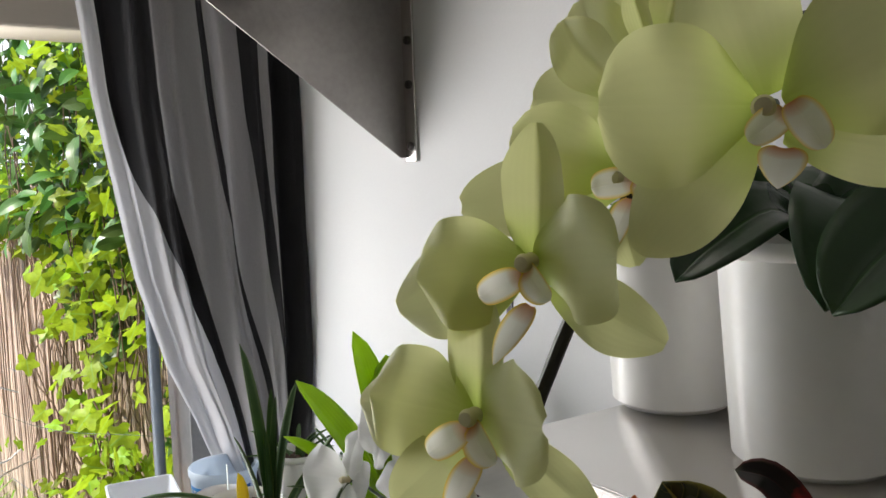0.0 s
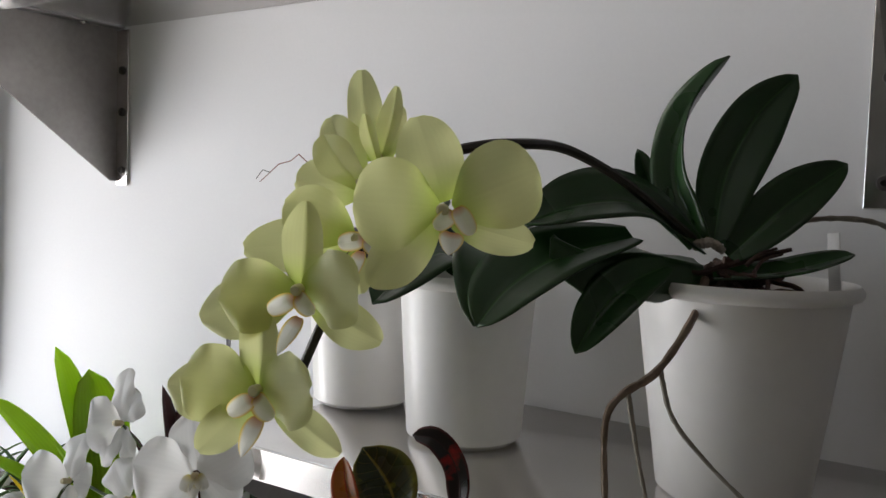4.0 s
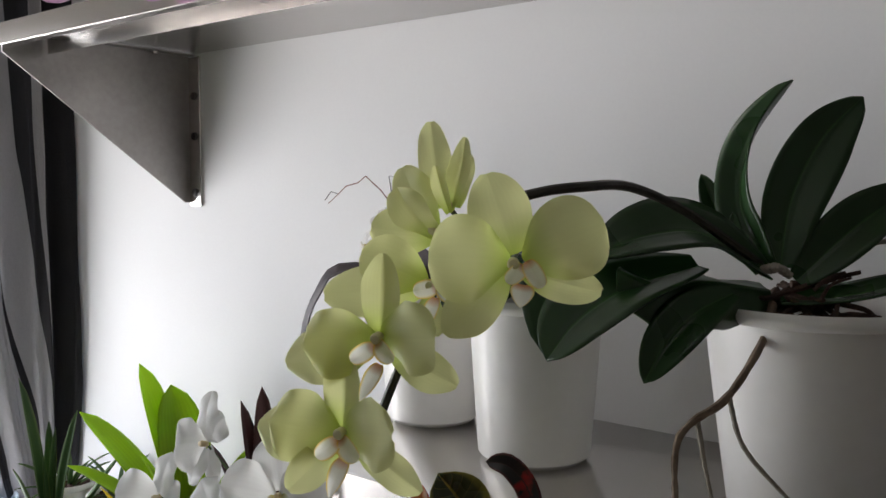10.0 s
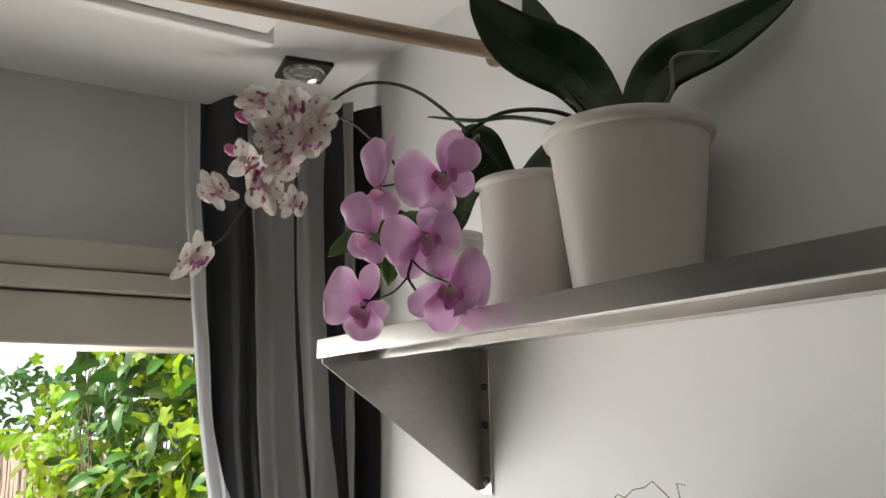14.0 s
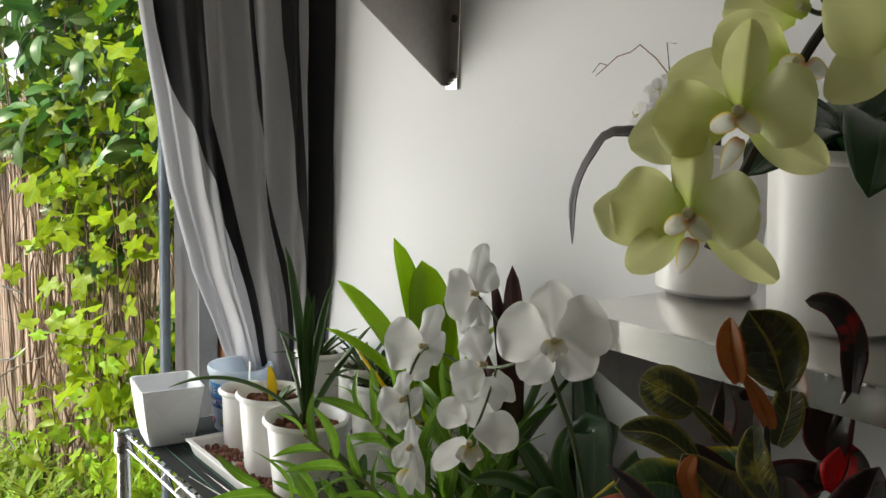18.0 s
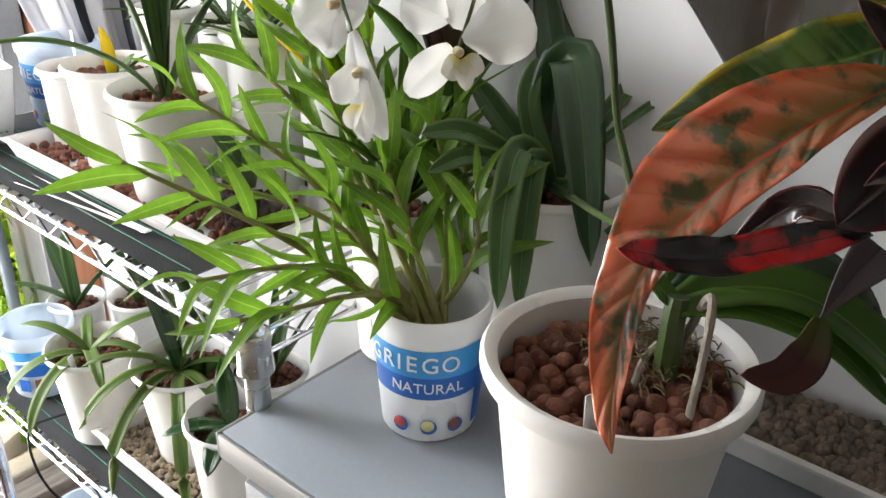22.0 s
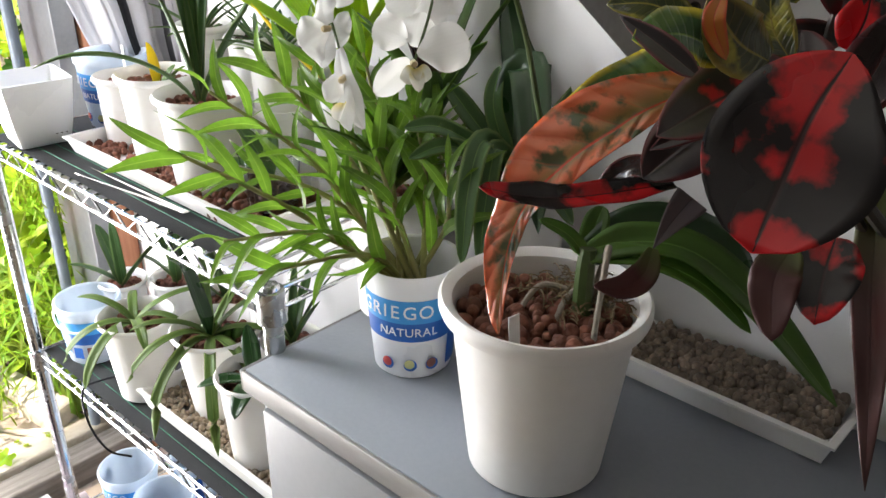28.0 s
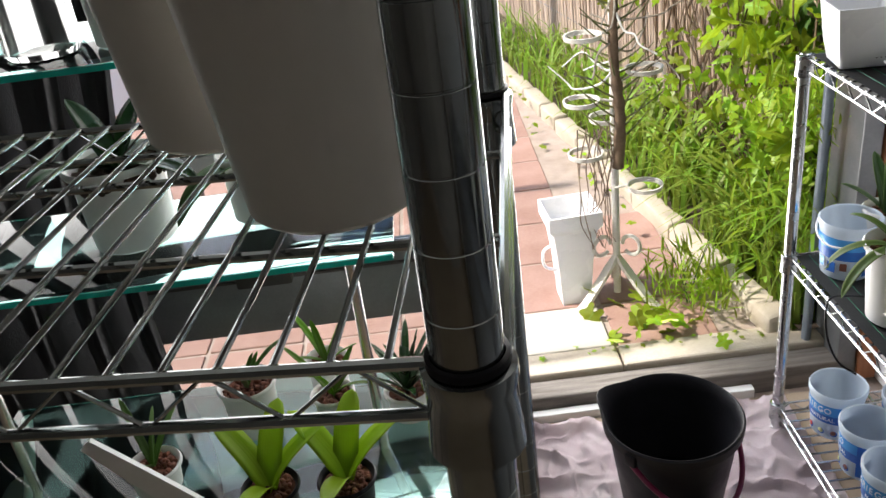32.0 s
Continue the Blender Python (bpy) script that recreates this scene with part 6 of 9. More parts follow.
stem_on(big, [(BC[0], BC[1], 1.035), (BC[0], BC[1], BC[2] - 0.01), (BC[0] + 0.002, BC[1], BC[2] + 0.008)], 0.010, 0.008, GREEN_STEM, "crown", n=6)
for pts in ([(0.720, 0.945, 1.040), (0.700, 0.920, 1.112), (0.672, 0.905, 1.108), (0.664, 0.905, 1.030)], [(0.712, 0.955, 1.055), (0.690, 0.955, 1.050), (0.665, 0.950, 1.030)], [(0.712, 0.965, 1.050), (0.690, 0.985, 1.055), (0.66, 0.99, 1.03)], [(0.72, 0.94, 1.045), (0.74, 0.91, 1.035)]):
    stem_on(big, pts, 0.0034, 0.0028, ROOT, "aerial_root", knots=0.0002, n=30)
ms = bmesh.new()
rnd = random.Random(8)
for _ in range(300):
    c = Vector((rnd.gauss(0.040, 0.020), rnd.gauss(-0.012, 0.024), 0.174 + rnd.uniform(-0.004, 0.012)))
    d = Vector((rnd.uniform(-1, 1), rnd.uniform(-1, 1), rnd.uniform(-0.2, 0.5))) * 0.008
    tube([c - d, c + Vector((0, 0, 0.003)), c + d], 0.0008, 0.0005, 4, n=3, bm=ms)
part("moss", ms, MOSS, big, "tuft of dry moss")["kind"] = "stuff"
tag(big, (-0.068, -0.020, 0.150), (0.12, -0.15), 0.062, -20)

dt = tub((0.717, 1.182, FZ), -147, "white and blue tub planted with a leafy cane orchid", 0.140, 0.057, 0.046, True, False, group="")
dt.name = "planted_tub"
dt["category"] = "potted plant"
DC = Vector((0.717, 1.182, FZ + 0.118))
rnd = random.Random(17)
LEFT23, UP3, FWD23 = Vector((-0.64, 0.77, 0)), Vector((0, 0, 1)), Vector((0.77, 0.64, 0))
dleaf = []
for v in range(5):
    bm = leaf([(0, 0, 0), (0.33, 0, 0.11), (0.68, 0, 0.08 - 0.03 * v), (1, 0, -0.06 - 0.06 * v)], 0.195, "lance", (0, 0, 1), 0.30, 0.0, n=10, m=2, twist=0.25 * (v - 2))
    me = bpy.data.meshes.new("cane_leaf")
    bm.to_mesh(me)
    bm.free()
    me.polygons.foreach_set("use_smooth", [True] * len(me.polygons))
    me.materials.append(LEAF_DEND)
    dleaf.append(me)
# each cane: how far its middle and its tip lie towards the door, up, and towards the wall
for l1, u1, w1, l2, u2, w2 in (
    (0.106, 0.120, 0.017, 0.212, 0.209, -0.001), (0.125, 0.085, -0.026, 0.242, 0.166, -0.061), (0.096, 0.060, -0.034, 0.188, 0.075, -0.085),
    (0.067, 0.111, 0.074, 0.129, 0.242, 0.105), (-0.012, 0.099, 0.052, 0.005, 0.177, 0.081), (-0.031, 0.062, 0.057, -0.024, 0.143, 0.102),
    (0.030, 0.087, 0.078, 0.069, 0.217, 0.150), (-0.039, 0.061, 0.000, -0.039, 0.118, 0.028), (0.098, 0.121, 0.106, 0.194, 0.205, 0.144),
    (0.095, 0.076, 0.032, 0.229, 0.116, 0.038), (0.047, 0.040, -0.038, 0.153, 0.043, -0.093), (0.020, 0.078, 0.008, 0.046, 0.139, 0.033),
):
    tip = DC + l2 * LEFT23 + u2 * UP3 + w2 * FWD23
    mid = DC + l1 * LEFT23 + u1 * UP3 + w1 * FWD23
    base = DC + Vector((rnd.uniform(-0.016, 0.016), rnd.uniform(-0.016, 0.016), -0.02))
    line = spline([base, mid, tip], 28)
    length = (mid - base).length + (tip - mid).length
    stem_on(dt, [tuple(p) for p in line[::2]], 0.0042, 0.0018, CANE, "cane", n=20, segs=8)
    count = max(4, round(length / 0.027))
    for k in range(count + 1):
        i = round(28 * (0.26 + 0.74 * k / count))
        ahead = (line[i] - line[i - 1]).normalized()
        plane = Vector((-0.62 + rnd.gauss(0, 0.3), -0.45 + rnd.gauss(0, 0.3), 0.55 + rnd.gauss(0, 0.3)))
        side = ahead.cross(plane).normalized() * (1 if k % 2 else -1)
        x = (side * rnd.uniform(0.45, 0.9) + ahead * rnd.uniform(0.8, 1.3) + UP3 * rnd.uniform(-0.25, 0.20)).normalized()
        if k == count:
            x = ahead
        z = (plane - x * x.dot(plane)).normalized() if k % 3 else (UP3 - x * x.dot(UP3)).normalized()
        y = z.cross(x)
        s = rnd.uniform(0.055, 0.090) * (0.75 if k == count else 1.0)
        ob = share("leaf", dleaf[rnd.randrange(5)], None, dt)
        ob.matrix_basis = pose(0, 0, 0, 0, 0, 147) @ Matrix.Translation(Vector(line[i]) - dt.location) @ Matrix((x, y, z)).transposed().to_4x4() @ Matrix.Diagonal((s, s, s, 1))

# the canes are laid out in the room, so they undo the turn of the tub
for o in dt.children:
    if o.name.startswith("cane"):
        o.matrix_basis = pose(0, 0, 0, 0, 0, 147)

wo = potted("potted_orchid", "white pot with a white flowering orchid standing behind the cane orchid", (0.855, 1.150, FZ), 0.078, 0.058, 0.225, 43, None, group="")
WC = (0.855, 1.150, 1.085)
for pts, w in (
    ([WC, (0.8043, 1.1523, 1.1329), (0.7564, 1.1332, 1.0923), (0.7091, 1.1001, 1.0278)], 0.0278),
    ([WC, (0.8097, 1.1386, 1.124), (0.7699, 1.1194, 1.0751), (0.7338, 1.0958, 1.018)], 0.0242),
    ([WC, (0.8816, 1.1705, 1.1632), (0.8808, 1.1534, 1.2009), (0.8481, 1.1171, 1.1503), (0.7917, 1.0611, 1.05)], 0.0481),
    ([WC, (0.918, 1.1963, 1.1729), (0.9411, 1.2381, 1.2754)], 0.0358),
    ([WC, (0.9433, 1.1836, 1.1876), (0.9746, 1.2256, 1.2787)], 0.0341),
    ([WC, (0.9559, 1.1296, 1.1663), (1.0067, 1.1149, 1.1936)], 0.0193),
    ([WC, (0.9393, 1.1054, 1.1494), (0.9822, 1.0782, 1.1681)], 0.0093),
    ([WC, (0.8386, 1.2021, 1.1439), (0.8293, 1.2318, 1.1791)], 0.0264),
    ([WC, (0.7882, 1.1957, 1.1408), (0.743, 1.2189, 1.1474)], 0.0224),
    ([WC, (0.8567, 1.1822, 1.1524), (0.8785, 1.1925, 1.1974)], 0.0234),
    ([WC, (0.7863, 1.187, 1.1225), (0.7376, 1.2062, 1.1154)], 0.0204),
    ([WC, (0.8611, 1.1013, 1.077), (0.8456, 1.052, 1.0457)], 0.0244),
):
    leaf_on(wo, pts, w, LEAF_DARK if w > 0.033 else LEAF_STRAP, "strap", (-0.6, -0.4, 0.5), thick=0.0018, fold=0.4, n=20)
stem_on(wo, [WC, (0.7184, 0.9938, 1.1383), (0.7003, 1.004, 1.2206), (0.6758, 1.0027, 1.2861), (0.6409, 0.9965, 1.344), (0.6277, 0.9932, 1.368)], 0.0032, 0.0020, GREEN_STEM, n=44)
stem_on(wo, [(0.6296, 0.9933, 1.3654), (0.6348, 1.0322, 1.3548), (0.645, 1.0771, 1.3369), (0.6524, 1.1396, 1.3241), (0.6388, 1.1835, 1.3336), (0.6147, 1.1826, 1.3041), (0.6037, 1.1721, 1.2848)], 0.0018, 0.0013, GREEN_STEM, n=30)
stem_on(wo, [(0.6348, 1.0322, 1.3548), (0.6464, 1.0713, 1.3758), (0.6435, 1.1102, 1.4041)], 0.0014, 0.0012, GREEN_STEM, "flower_stalk", n=12)
stem_on(wo, [(0.645, 1.0771, 1.3369), (0.6262, 1.0709, 1.3043), (0.6064, 1.0672, 1.2738)], 0.0013, 0.0012, GREEN_STEM, "flower_stalk", n=12)
stem_on(wo, [(0.6062, 1.1718, 1.2902), (0.5935, 1.1476, 1.2694), (0.5856, 1.1334, 1.2519)], 0.0013, 0.0012, GREEN_STEM, "flower_stalk", n=12)
for at, face, petals, lobes in (
    ((0.6241, 0.9817, 1.3869), (-0.77, -0.59, 0.26), (((0.6283, 0.9853, 1.3897), (0.63, 0.9964, 1.4384), 0.0415, "sepal"), ((0.6239, 0.9885, 1.3801), (0.6079, 1.0016, 1.348), 0.0368, "sepal"), ((0.6324, 0.9778, 1.3821), (0.6458, 0.955, 1.3588), 0.0387, "sepal"), ((0.6226, 0.9852, 1.3864), (0.5904, 1.0204, 1.3967), 0.0558, "fan"), ((0.627, 0.9802, 1.3892), (0.6505, 0.9459, 1.4124), 0.0567, "fan"),), (((0.6201, 0.9822, 1.3881), (0.6118, 0.9813, 1.376), 0.0111, "lobe"), ((0.6235, 0.9779, 1.3885), (0.6229, 0.9673, 1.3782), 0.0111, "lobe"), ((0.6219, 0.9785, 1.3829), (0.6141, 0.9733, 1.3706), 0.011, "mid"), )),
    ((0.6435, 1.1103, 1.4046), (-0.97, -0.02, 0.24), (((0.6436, 1.1105, 1.4062), (0.6563, 1.1179, 1.4544), 0.0333, "sepal"), ((0.6428, 1.1112, 1.4061), (0.6271, 1.1401, 1.4002), 0.0558, "fan"), ((0.6444, 1.11, 1.4083), (0.6511, 1.0919, 1.434), 0.0366, "fan"), ((0.6415, 1.1117, 1.4009), (0.6283, 1.1174, 1.3653), 0.0297, "sepal"), ((0.644, 1.109, 1.4011), (0.6411, 1.0906, 1.3695), 0.0241, "sepal"),), ()),
    ((0.6377, 1.1849, 1.3346), (-0.97, -0.08, 0.22), (((0.6368, 1.1856, 1.3346), (0.6097, 1.2226, 1.3355), 0.0599, "fan"), ((0.638, 1.1854, 1.338), (0.6523, 1.1819, 1.38), 0.0353, "sepal"), ((0.6395, 1.1835, 1.3358), (0.6465, 1.1626, 1.3342), 0.0394, "fan"), ((0.6373, 1.1843, 1.3313), (0.6242, 1.1864, 1.2991), 0.0421, "sepal"),), ()),
    ((0.6374, 1.0858, 1.3383), (-0.97, 0.01, 0.23), (((0.637, 1.0872, 1.3413), (0.6362, 1.1107, 1.3705), 0.0477, "fan"), ((0.6352, 1.0862, 1.332), (0.6176, 1.1123, 1.3116), 0.0487, "fan"), ((0.6375, 1.0821, 1.3272), (0.6358, 1.072, 1.2946), 0.0481, "sepal"), ((0.6428, 1.0782, 1.3327), (0.6454, 1.0512, 1.3092), 0.0238, "sepal"),), ()),
    ((0.6037, 1.1721, 1.2848), (-0.99, -0.12, 0.12), (((0.6049, 1.1719, 1.287), (0.587, 1.193, 1.2663), 0.0473, "fan"), ((0.606, 1.1716, 1.2892), (0.6096, 1.1518, 1.2817), 0.0352, "fan"), ((0.6029, 1.1739, 1.2879), (0.6103, 1.1881, 1.3093), 0.0315, "sepal"), ((0.6033, 1.1715, 1.2821), (0.5908, 1.1705, 1.2515), 0.0278, "sepal"),), ()),
    ((0.5858, 1.1328, 1.2509), (-0.93, -0.33, -0.13), (((0.5931, 1.149, 1.2719), (0.5798, 1.1045, 1.2112), 0.0244, "sepal"), ((0.5824, 1.1372, 1.2543), (0.5698, 1.1375, 1.2303), 0.0225, "sepal"), ((0.5852, 1.1337, 1.2519), (0.5702, 1.1126, 1.2098), 0.0201, "sepal"),), (((0.5729, 1.1217, 1.2326), (0.5595, 1.1136, 1.2208), 0.0146, "mid"), )),
    ((0.6035, 1.0663, 1.2719), (-0.65, -0.75, 0.11), (((0.6018, 1.0691, 1.2741), (0.5685, 1.0765, 1.2504), 0.0252, "sepal"), ((0.6074, 1.0649, 1.2779), (0.6309, 1.0288, 1.2914), 0.0423, "fan"), ((0.6115, 1.0798, 1.2874), (0.5929, 1.1029, 1.2988), 0.032, "fan"), ((0.6155, 1.0731, 1.2814), (0.6314, 1.0818, 1.3076), 0.0345, "sepal"),), (((0.5987, 1.0627, 1.2695), (0.5873, 1.062, 1.2592), 0.0141, "lobe"), ((0.6022, 1.0591, 1.2698), (0.6014, 1.0478, 1.2604), 0.0141, "lobe"), ((0.5997, 1.0599, 1.2658), (0.5906, 1.0479, 1.2531), 0.013, "mid"), )),
):
    bloom = column_on(wo, at, face, 0.009, COLUMN_WHITE)
    for a, b, width, profile in petals:
        petal_on(bloom, a, b, width, face, 0.07, profile, "petal" if profile == "fan" else "sepal", PETAL_WHITE, 0.22, -0.30, 0.06)
    for a, b, width, kind in lobes:
        petal_on(bloom, a, b, width, face, 0.16, "round" if kind == "lobe" else "lance", "side_lobe" if kind == "lobe" else "lip", LIP_WHITE, 0.0, 0.5, 0.0)

# ---- croton ----
cr = potted("potted_croton", "croton with red, orange and black leaves standing on the cabinet", (0.790, 0.600, FZ), 0.085, 0.062, 0.150, 51, None, fill_mat=SOIL, fill_label="dark potting soil")
stem_on(cr, [(0.790, 0.600, 0.99), (0.760, 0.640, 1.10), (0.6295, 0.7414, 1.2769), (0.624, 0.7564, 1.3059), (0.6265, 0.7734, 1.3328), (0.6336, 0.7839, 1.3699)], 0.0060, 0.0030, DARK_STEM, "trunk", n=28)
stem_on(cr, [(0.782, 0.612, 1.03), (0.6465, 0.7485, 1.269), (0.6641, 0.7576, 1.3212), (0.6654, 0.7546, 1.3556), (0.6528, 0.7366, 1.4066)], 0.0040, 0.0026, DARK_STEM, "branch", n=20)
stem_on(cr, [(0.6295, 0.7414, 1.2769), (0.650, 0.775, 1.288), (0.6549, 0.8292, 1.2886)], 0.0036, 0.0024, DARK_STEM, "branch", n=14)
TOCAM = (-0.7, -0.2, 0.45)
for pts, w, mt, prof, kw in (
    ([(0.6549, 0.8292, 1.2886), (0.636, 0.836, 1.2848), (0.6068, 0.8507, 1.2747), (0.5882, 0.8606, 1.2637), (0.5673, 0.8717, 1.2514), (0.5456, 0.879, 1.2379), (0.5316, 0.8832, 1.2272), (0.5206, 0.887, 1.2126), (0.5101, 0.886, 1.1965), (0.4978, 0.881, 1.1771), (0.489, 0.8761, 1.1558), (0.4818, 0.8699, 1.1449)], 0.074, LEAF_CORAL, "croton", dict(up=(-0.75, -0.35, 0.5), fold=0.16, wave=0.04, waves=4.0, n=120, m=9, pucker=0.15, ribs=12, lop=0.60)),
    ([(0.7204, 0.8337, 1.302), (0.6994, 0.8632, 1.2883), (0.6753, 0.8928, 1.2747), (0.6491, 0.919, 1.2605), (0.6222, 0.9399, 1.2466)], 0.050, LEAF_CORAL_YELLOW, "lance", dict(up=(-0.7, -0.4, 0.55), fold=0.15, wave=0.05, n=60, m=7, pucker=0.10, ribs=11)),
    ([(0.5953, 0.8151, 1.2359), (0.5576, 0.83, 1.237), (0.5136, 0.8446, 1.2416), (0.4777, 0.8547, 1.2513), (0.4487, 0.8629, 1.2634)], 0.0175, LEAF_RED, "strap", dict(up=(-0.6, -0.45, 0.65), fold=0.45, wave=0.10, waves=3.0, n=40)),
    ([(0.621, 0.7863, 1.2897), (0.5891, 0.8056, 1.269), (0.5603, 0.8193, 1.2479)], 0.0475, LEAF_BLACK, "oval", dict(up=(-0.6, -0.45, 0.6), fold=0.15, curl=0.1, n=18)),
    ([(0.5854, 0.8178, 1.2403), (0.5889, 0.8456, 1.2402), (0.5796, 0.8689, 1.2144)], 0.0188, LEAF_BLACK, "oval", dict(up=(-0.5, -0.5, 0.6), fold=0.3, wave=0.06)),
    ([(0.6194, 0.8111, 1.2187), (0.6098, 0.8183, 1.2027), (0.5972, 0.8246, 1.183)], 0.026, LEAF_GREYPURPLE, "blade", dict(up=(-0.6, -0.5, 0.5), fold=0.25, n=16)),
    ([(0.5972, 0.8246, 1.183), (0.587, 0.8241, 1.1665), (0.5684, 0.8287, 1.161), (0.5523, 0.8429, 1.1639)], 0.022, LEAF_PURPLE, "oval", dict(up=(-0.5, -0.45, 0.7), fold=0.35, n=20)),
    ([(0.687, 0.8016, 1.2716), (0.6776, 0.8322, 1.297), (0.6656, 0.8608, 1.3244)], 0.0201, LEAF_BLACK, "oval", dict(up=(-0.6, -0.4, 0.5), fold=0.3)),
    ([(0.5086, 0.694, 1.358), (0.485, 0.6982, 1.3345), (0.469, 0.7004, 1.3056), (0.4455, 0.6996, 1.2775)], 0.0807, LEAF_RED, "broad", dict(up=(-0.75, -0.3, 0.35), fold=0.10, curl=0.12, n=20, m=5)),
    ([(0.6297, 0.7158, 1.2161), (0.6116, 0.7128, 1.1997), (0.5883, 0.7057, 1.1735)], 0.0449, LEAF_RED, "oval", dict(up=TOCAM, fold=0.2, wave=0.05)),
    ([(0.6005, 0.7326, 1.2129), (0.581, 0.7321, 1.1965), (0.558, 0.7191, 1.1693)], 0.0321, LEAF_PURPLE, "oval", dict(up=TOCAM, fold=0.25, wave=0.08)),
    ([(0.7049, 0.7177, 1.2409), (0.6649, 0.6978, 1.1846), (0.6226, 0.6756, 1.1389), (0.5681, 0.6495, 1.0871)], 0.0287, LEAF_PURPLE, "lance", dict(up=TOCAM, fold=0.3, wave=0.08)),
    ([(0.623, 0.7575, 1.2944), (0.5917, 0.7796, 1.293), (0.5472, 0.8101, 1.2732)], 0.0223, LEAF_BLACK, "oval", dict(up=(-0.5, -0.5, 0.7), fold=0.3)),
    ([(0.6769, 0.7536, 1.3321), (0.6473, 0.7736, 1.3265), (0.607, 0.8093, 1.313)], 0.0318, LEAF_BLACK, "oval", dict(up=(-0.5, -0.4, 0.8), fold=0.3)),
    ([(0.6578, 0.7421, 1.3263), (0.6627, 0.7374, 1.3436), (0.6659, 0.7378, 1.3633)], 0.0338, LEAF_RED, "oval", dict(up=TOCAM, fold=0.3)),
    ([(0.6117, 0.8258, 1.3721), (0.5994, 0.8411, 1.383), (0.589, 0.86, 1.3899)], 0.0384, LEAF_OLIVE, "round", dict(up=TOCAM, fold=0.1)),
    ([(0.6281, 0.8043, 1.3486), (0.6155, 0.8142, 1.363), (0.6106, 0.8286, 1.3741)], 0.0103, LEAF_OLIVE, "strap", dict(up=TOCAM, fold=0.4)),
    ([(0.6263, 0.7672, 1.3975), (0.6181, 0.775, 1.4282), (0.605, 0.7871, 1.4532)], 0.0485, LEAF_OLIVE, "broad", dict(up=TOCAM, fold=0.3, curl=0.25)),
    ([(0.5888, 0.7787, 1.4078), (0.5852, 0.7842, 1.43), (0.5866, 0.7887, 1.4505)], 0.0197, LEAF_ORANGE, "oval", dict(up=TOCAM, fold=0.5)),
    ([(0.6352, 0.7789, 1.3669), (0.6261, 0.7865, 1.389), (0.6149, 0.7954, 1.4087)], 0.0136, LEAF_ORANGE, "lance", dict(up=TOCAM, fold=0.4)),
    ([(0.6428, 0.7782, 1.3532), (0.6506, 0.7768, 1.3773), (0.6558, 0.7784, 1.4011)], 0.0254, LEAF_OLIVE, "oval", dict(up=TOCAM, fold=0.3)),
    ([(0.6126, 0.8229, 1.3341), (0.6018, 0.8485, 1.3476), (0.5849, 0.8731, 1.347)], 0.0271, LEAF_OLIVE, "oval", dict(up=TOCAM, fold=0.3)),
    ([(0.5551, 0.7745, 1.3343), (0.5286, 0.7881, 1.3491), (0.4956, 0.8008, 1.3503)], 0.0332, LEAF_CORAL_YELLOW, "oval", dict(up=(-0.6, -0.4, 0.6), fold=0.2, wave=0.05)),
    ([(0.5749, 0.7576, 1.3315), (0.5513, 0.7674, 1.3451), (0.5309, 0.7779, 1.3711)], 0.0384, LEAF_OLIVE, "oval", dict(up=TOCAM, fold=0.2)),
    ([(0.5344, 0.7722, 1.3713), (0.5291, 0.7724, 1.3576), (0.5369, 0.7659, 1.3376)], 0.0126, LEAF_ORANGE, "oval", dict(up=TOCAM, fold=0.2)),
    ([(0.6079, 0.7589, 1.3273), (0.608, 0.7725, 1.3451), (0.6134, 0.7807, 1.3742)], 0.0259, LEAF_OLIVE, "oval", dict(up=TOCAM, fold=0.4)),
    ([(0.5047, 0.7673, 1.3360), (0.502, 0.790, 1.349), (0.4999, 0.8122, 1.3600)], 0.0150, LEAF_BLACK, "lance", dict(up=TOCAM, fold=0.3)),
    ([(0.6634, 0.7525, 1.3462), (0.661, 0.7511, 1.3739), (0.6625, 0.7409, 1.4083)], 0.0358, LEAF_BLACK, "oval", dict(up=TOCAM, fold=0.3)),
    ([(0.6438, 0.7308, 1.4053), (0.6397, 0.7309, 1.4399), (0.6281, 0.7406, 1.4615), (0.6213, 0.7569, 1.464)], 0.0178, LEAF_BLACK, "strap", dict(up=TOCAM, fold=0.4)),
    ([(0.6401, 0.7306, 1.2906), (0.6451, 0.72, 1.3217), (0.65, 0.7108, 1.3592)], 0.0409, LEAF_BLACK, "oval", dict(up=TOCAM, fold=0.3)),
    ([(0.5971, 0.7526, 1.322), (0.56, 0.7708, 1.3129), (0.5148, 0.7895, 1.2947)], 0.0477, LEAF_BLACK, "oval", dict(up=(-0.5, -0.5, 0.7), fold=0.25)),
    ([(0.6006, 0.738, 1.3145), (0.6108, 0.7524, 1.3268), (0.6239, 0.7609, 1.3414)], 0.0375, LEAF_BLACK, "oval", dict(up=TOCAM, fold=0.3)),
    ([(0.64, 0.8217, 1.3415), (0.6466, 0.824, 1.3662), (0.6488, 0.83, 1.3864)], 0.0207, LEAF_BLACK, "lance", dict(up=TOCAM, fold=0.3)),
):
    kw = dict(kw)
    leaf_on(cr, pts, w, mt, prof, kw.pop("up"), thick=0.0008, m=kw.pop("m", 4), **kw)
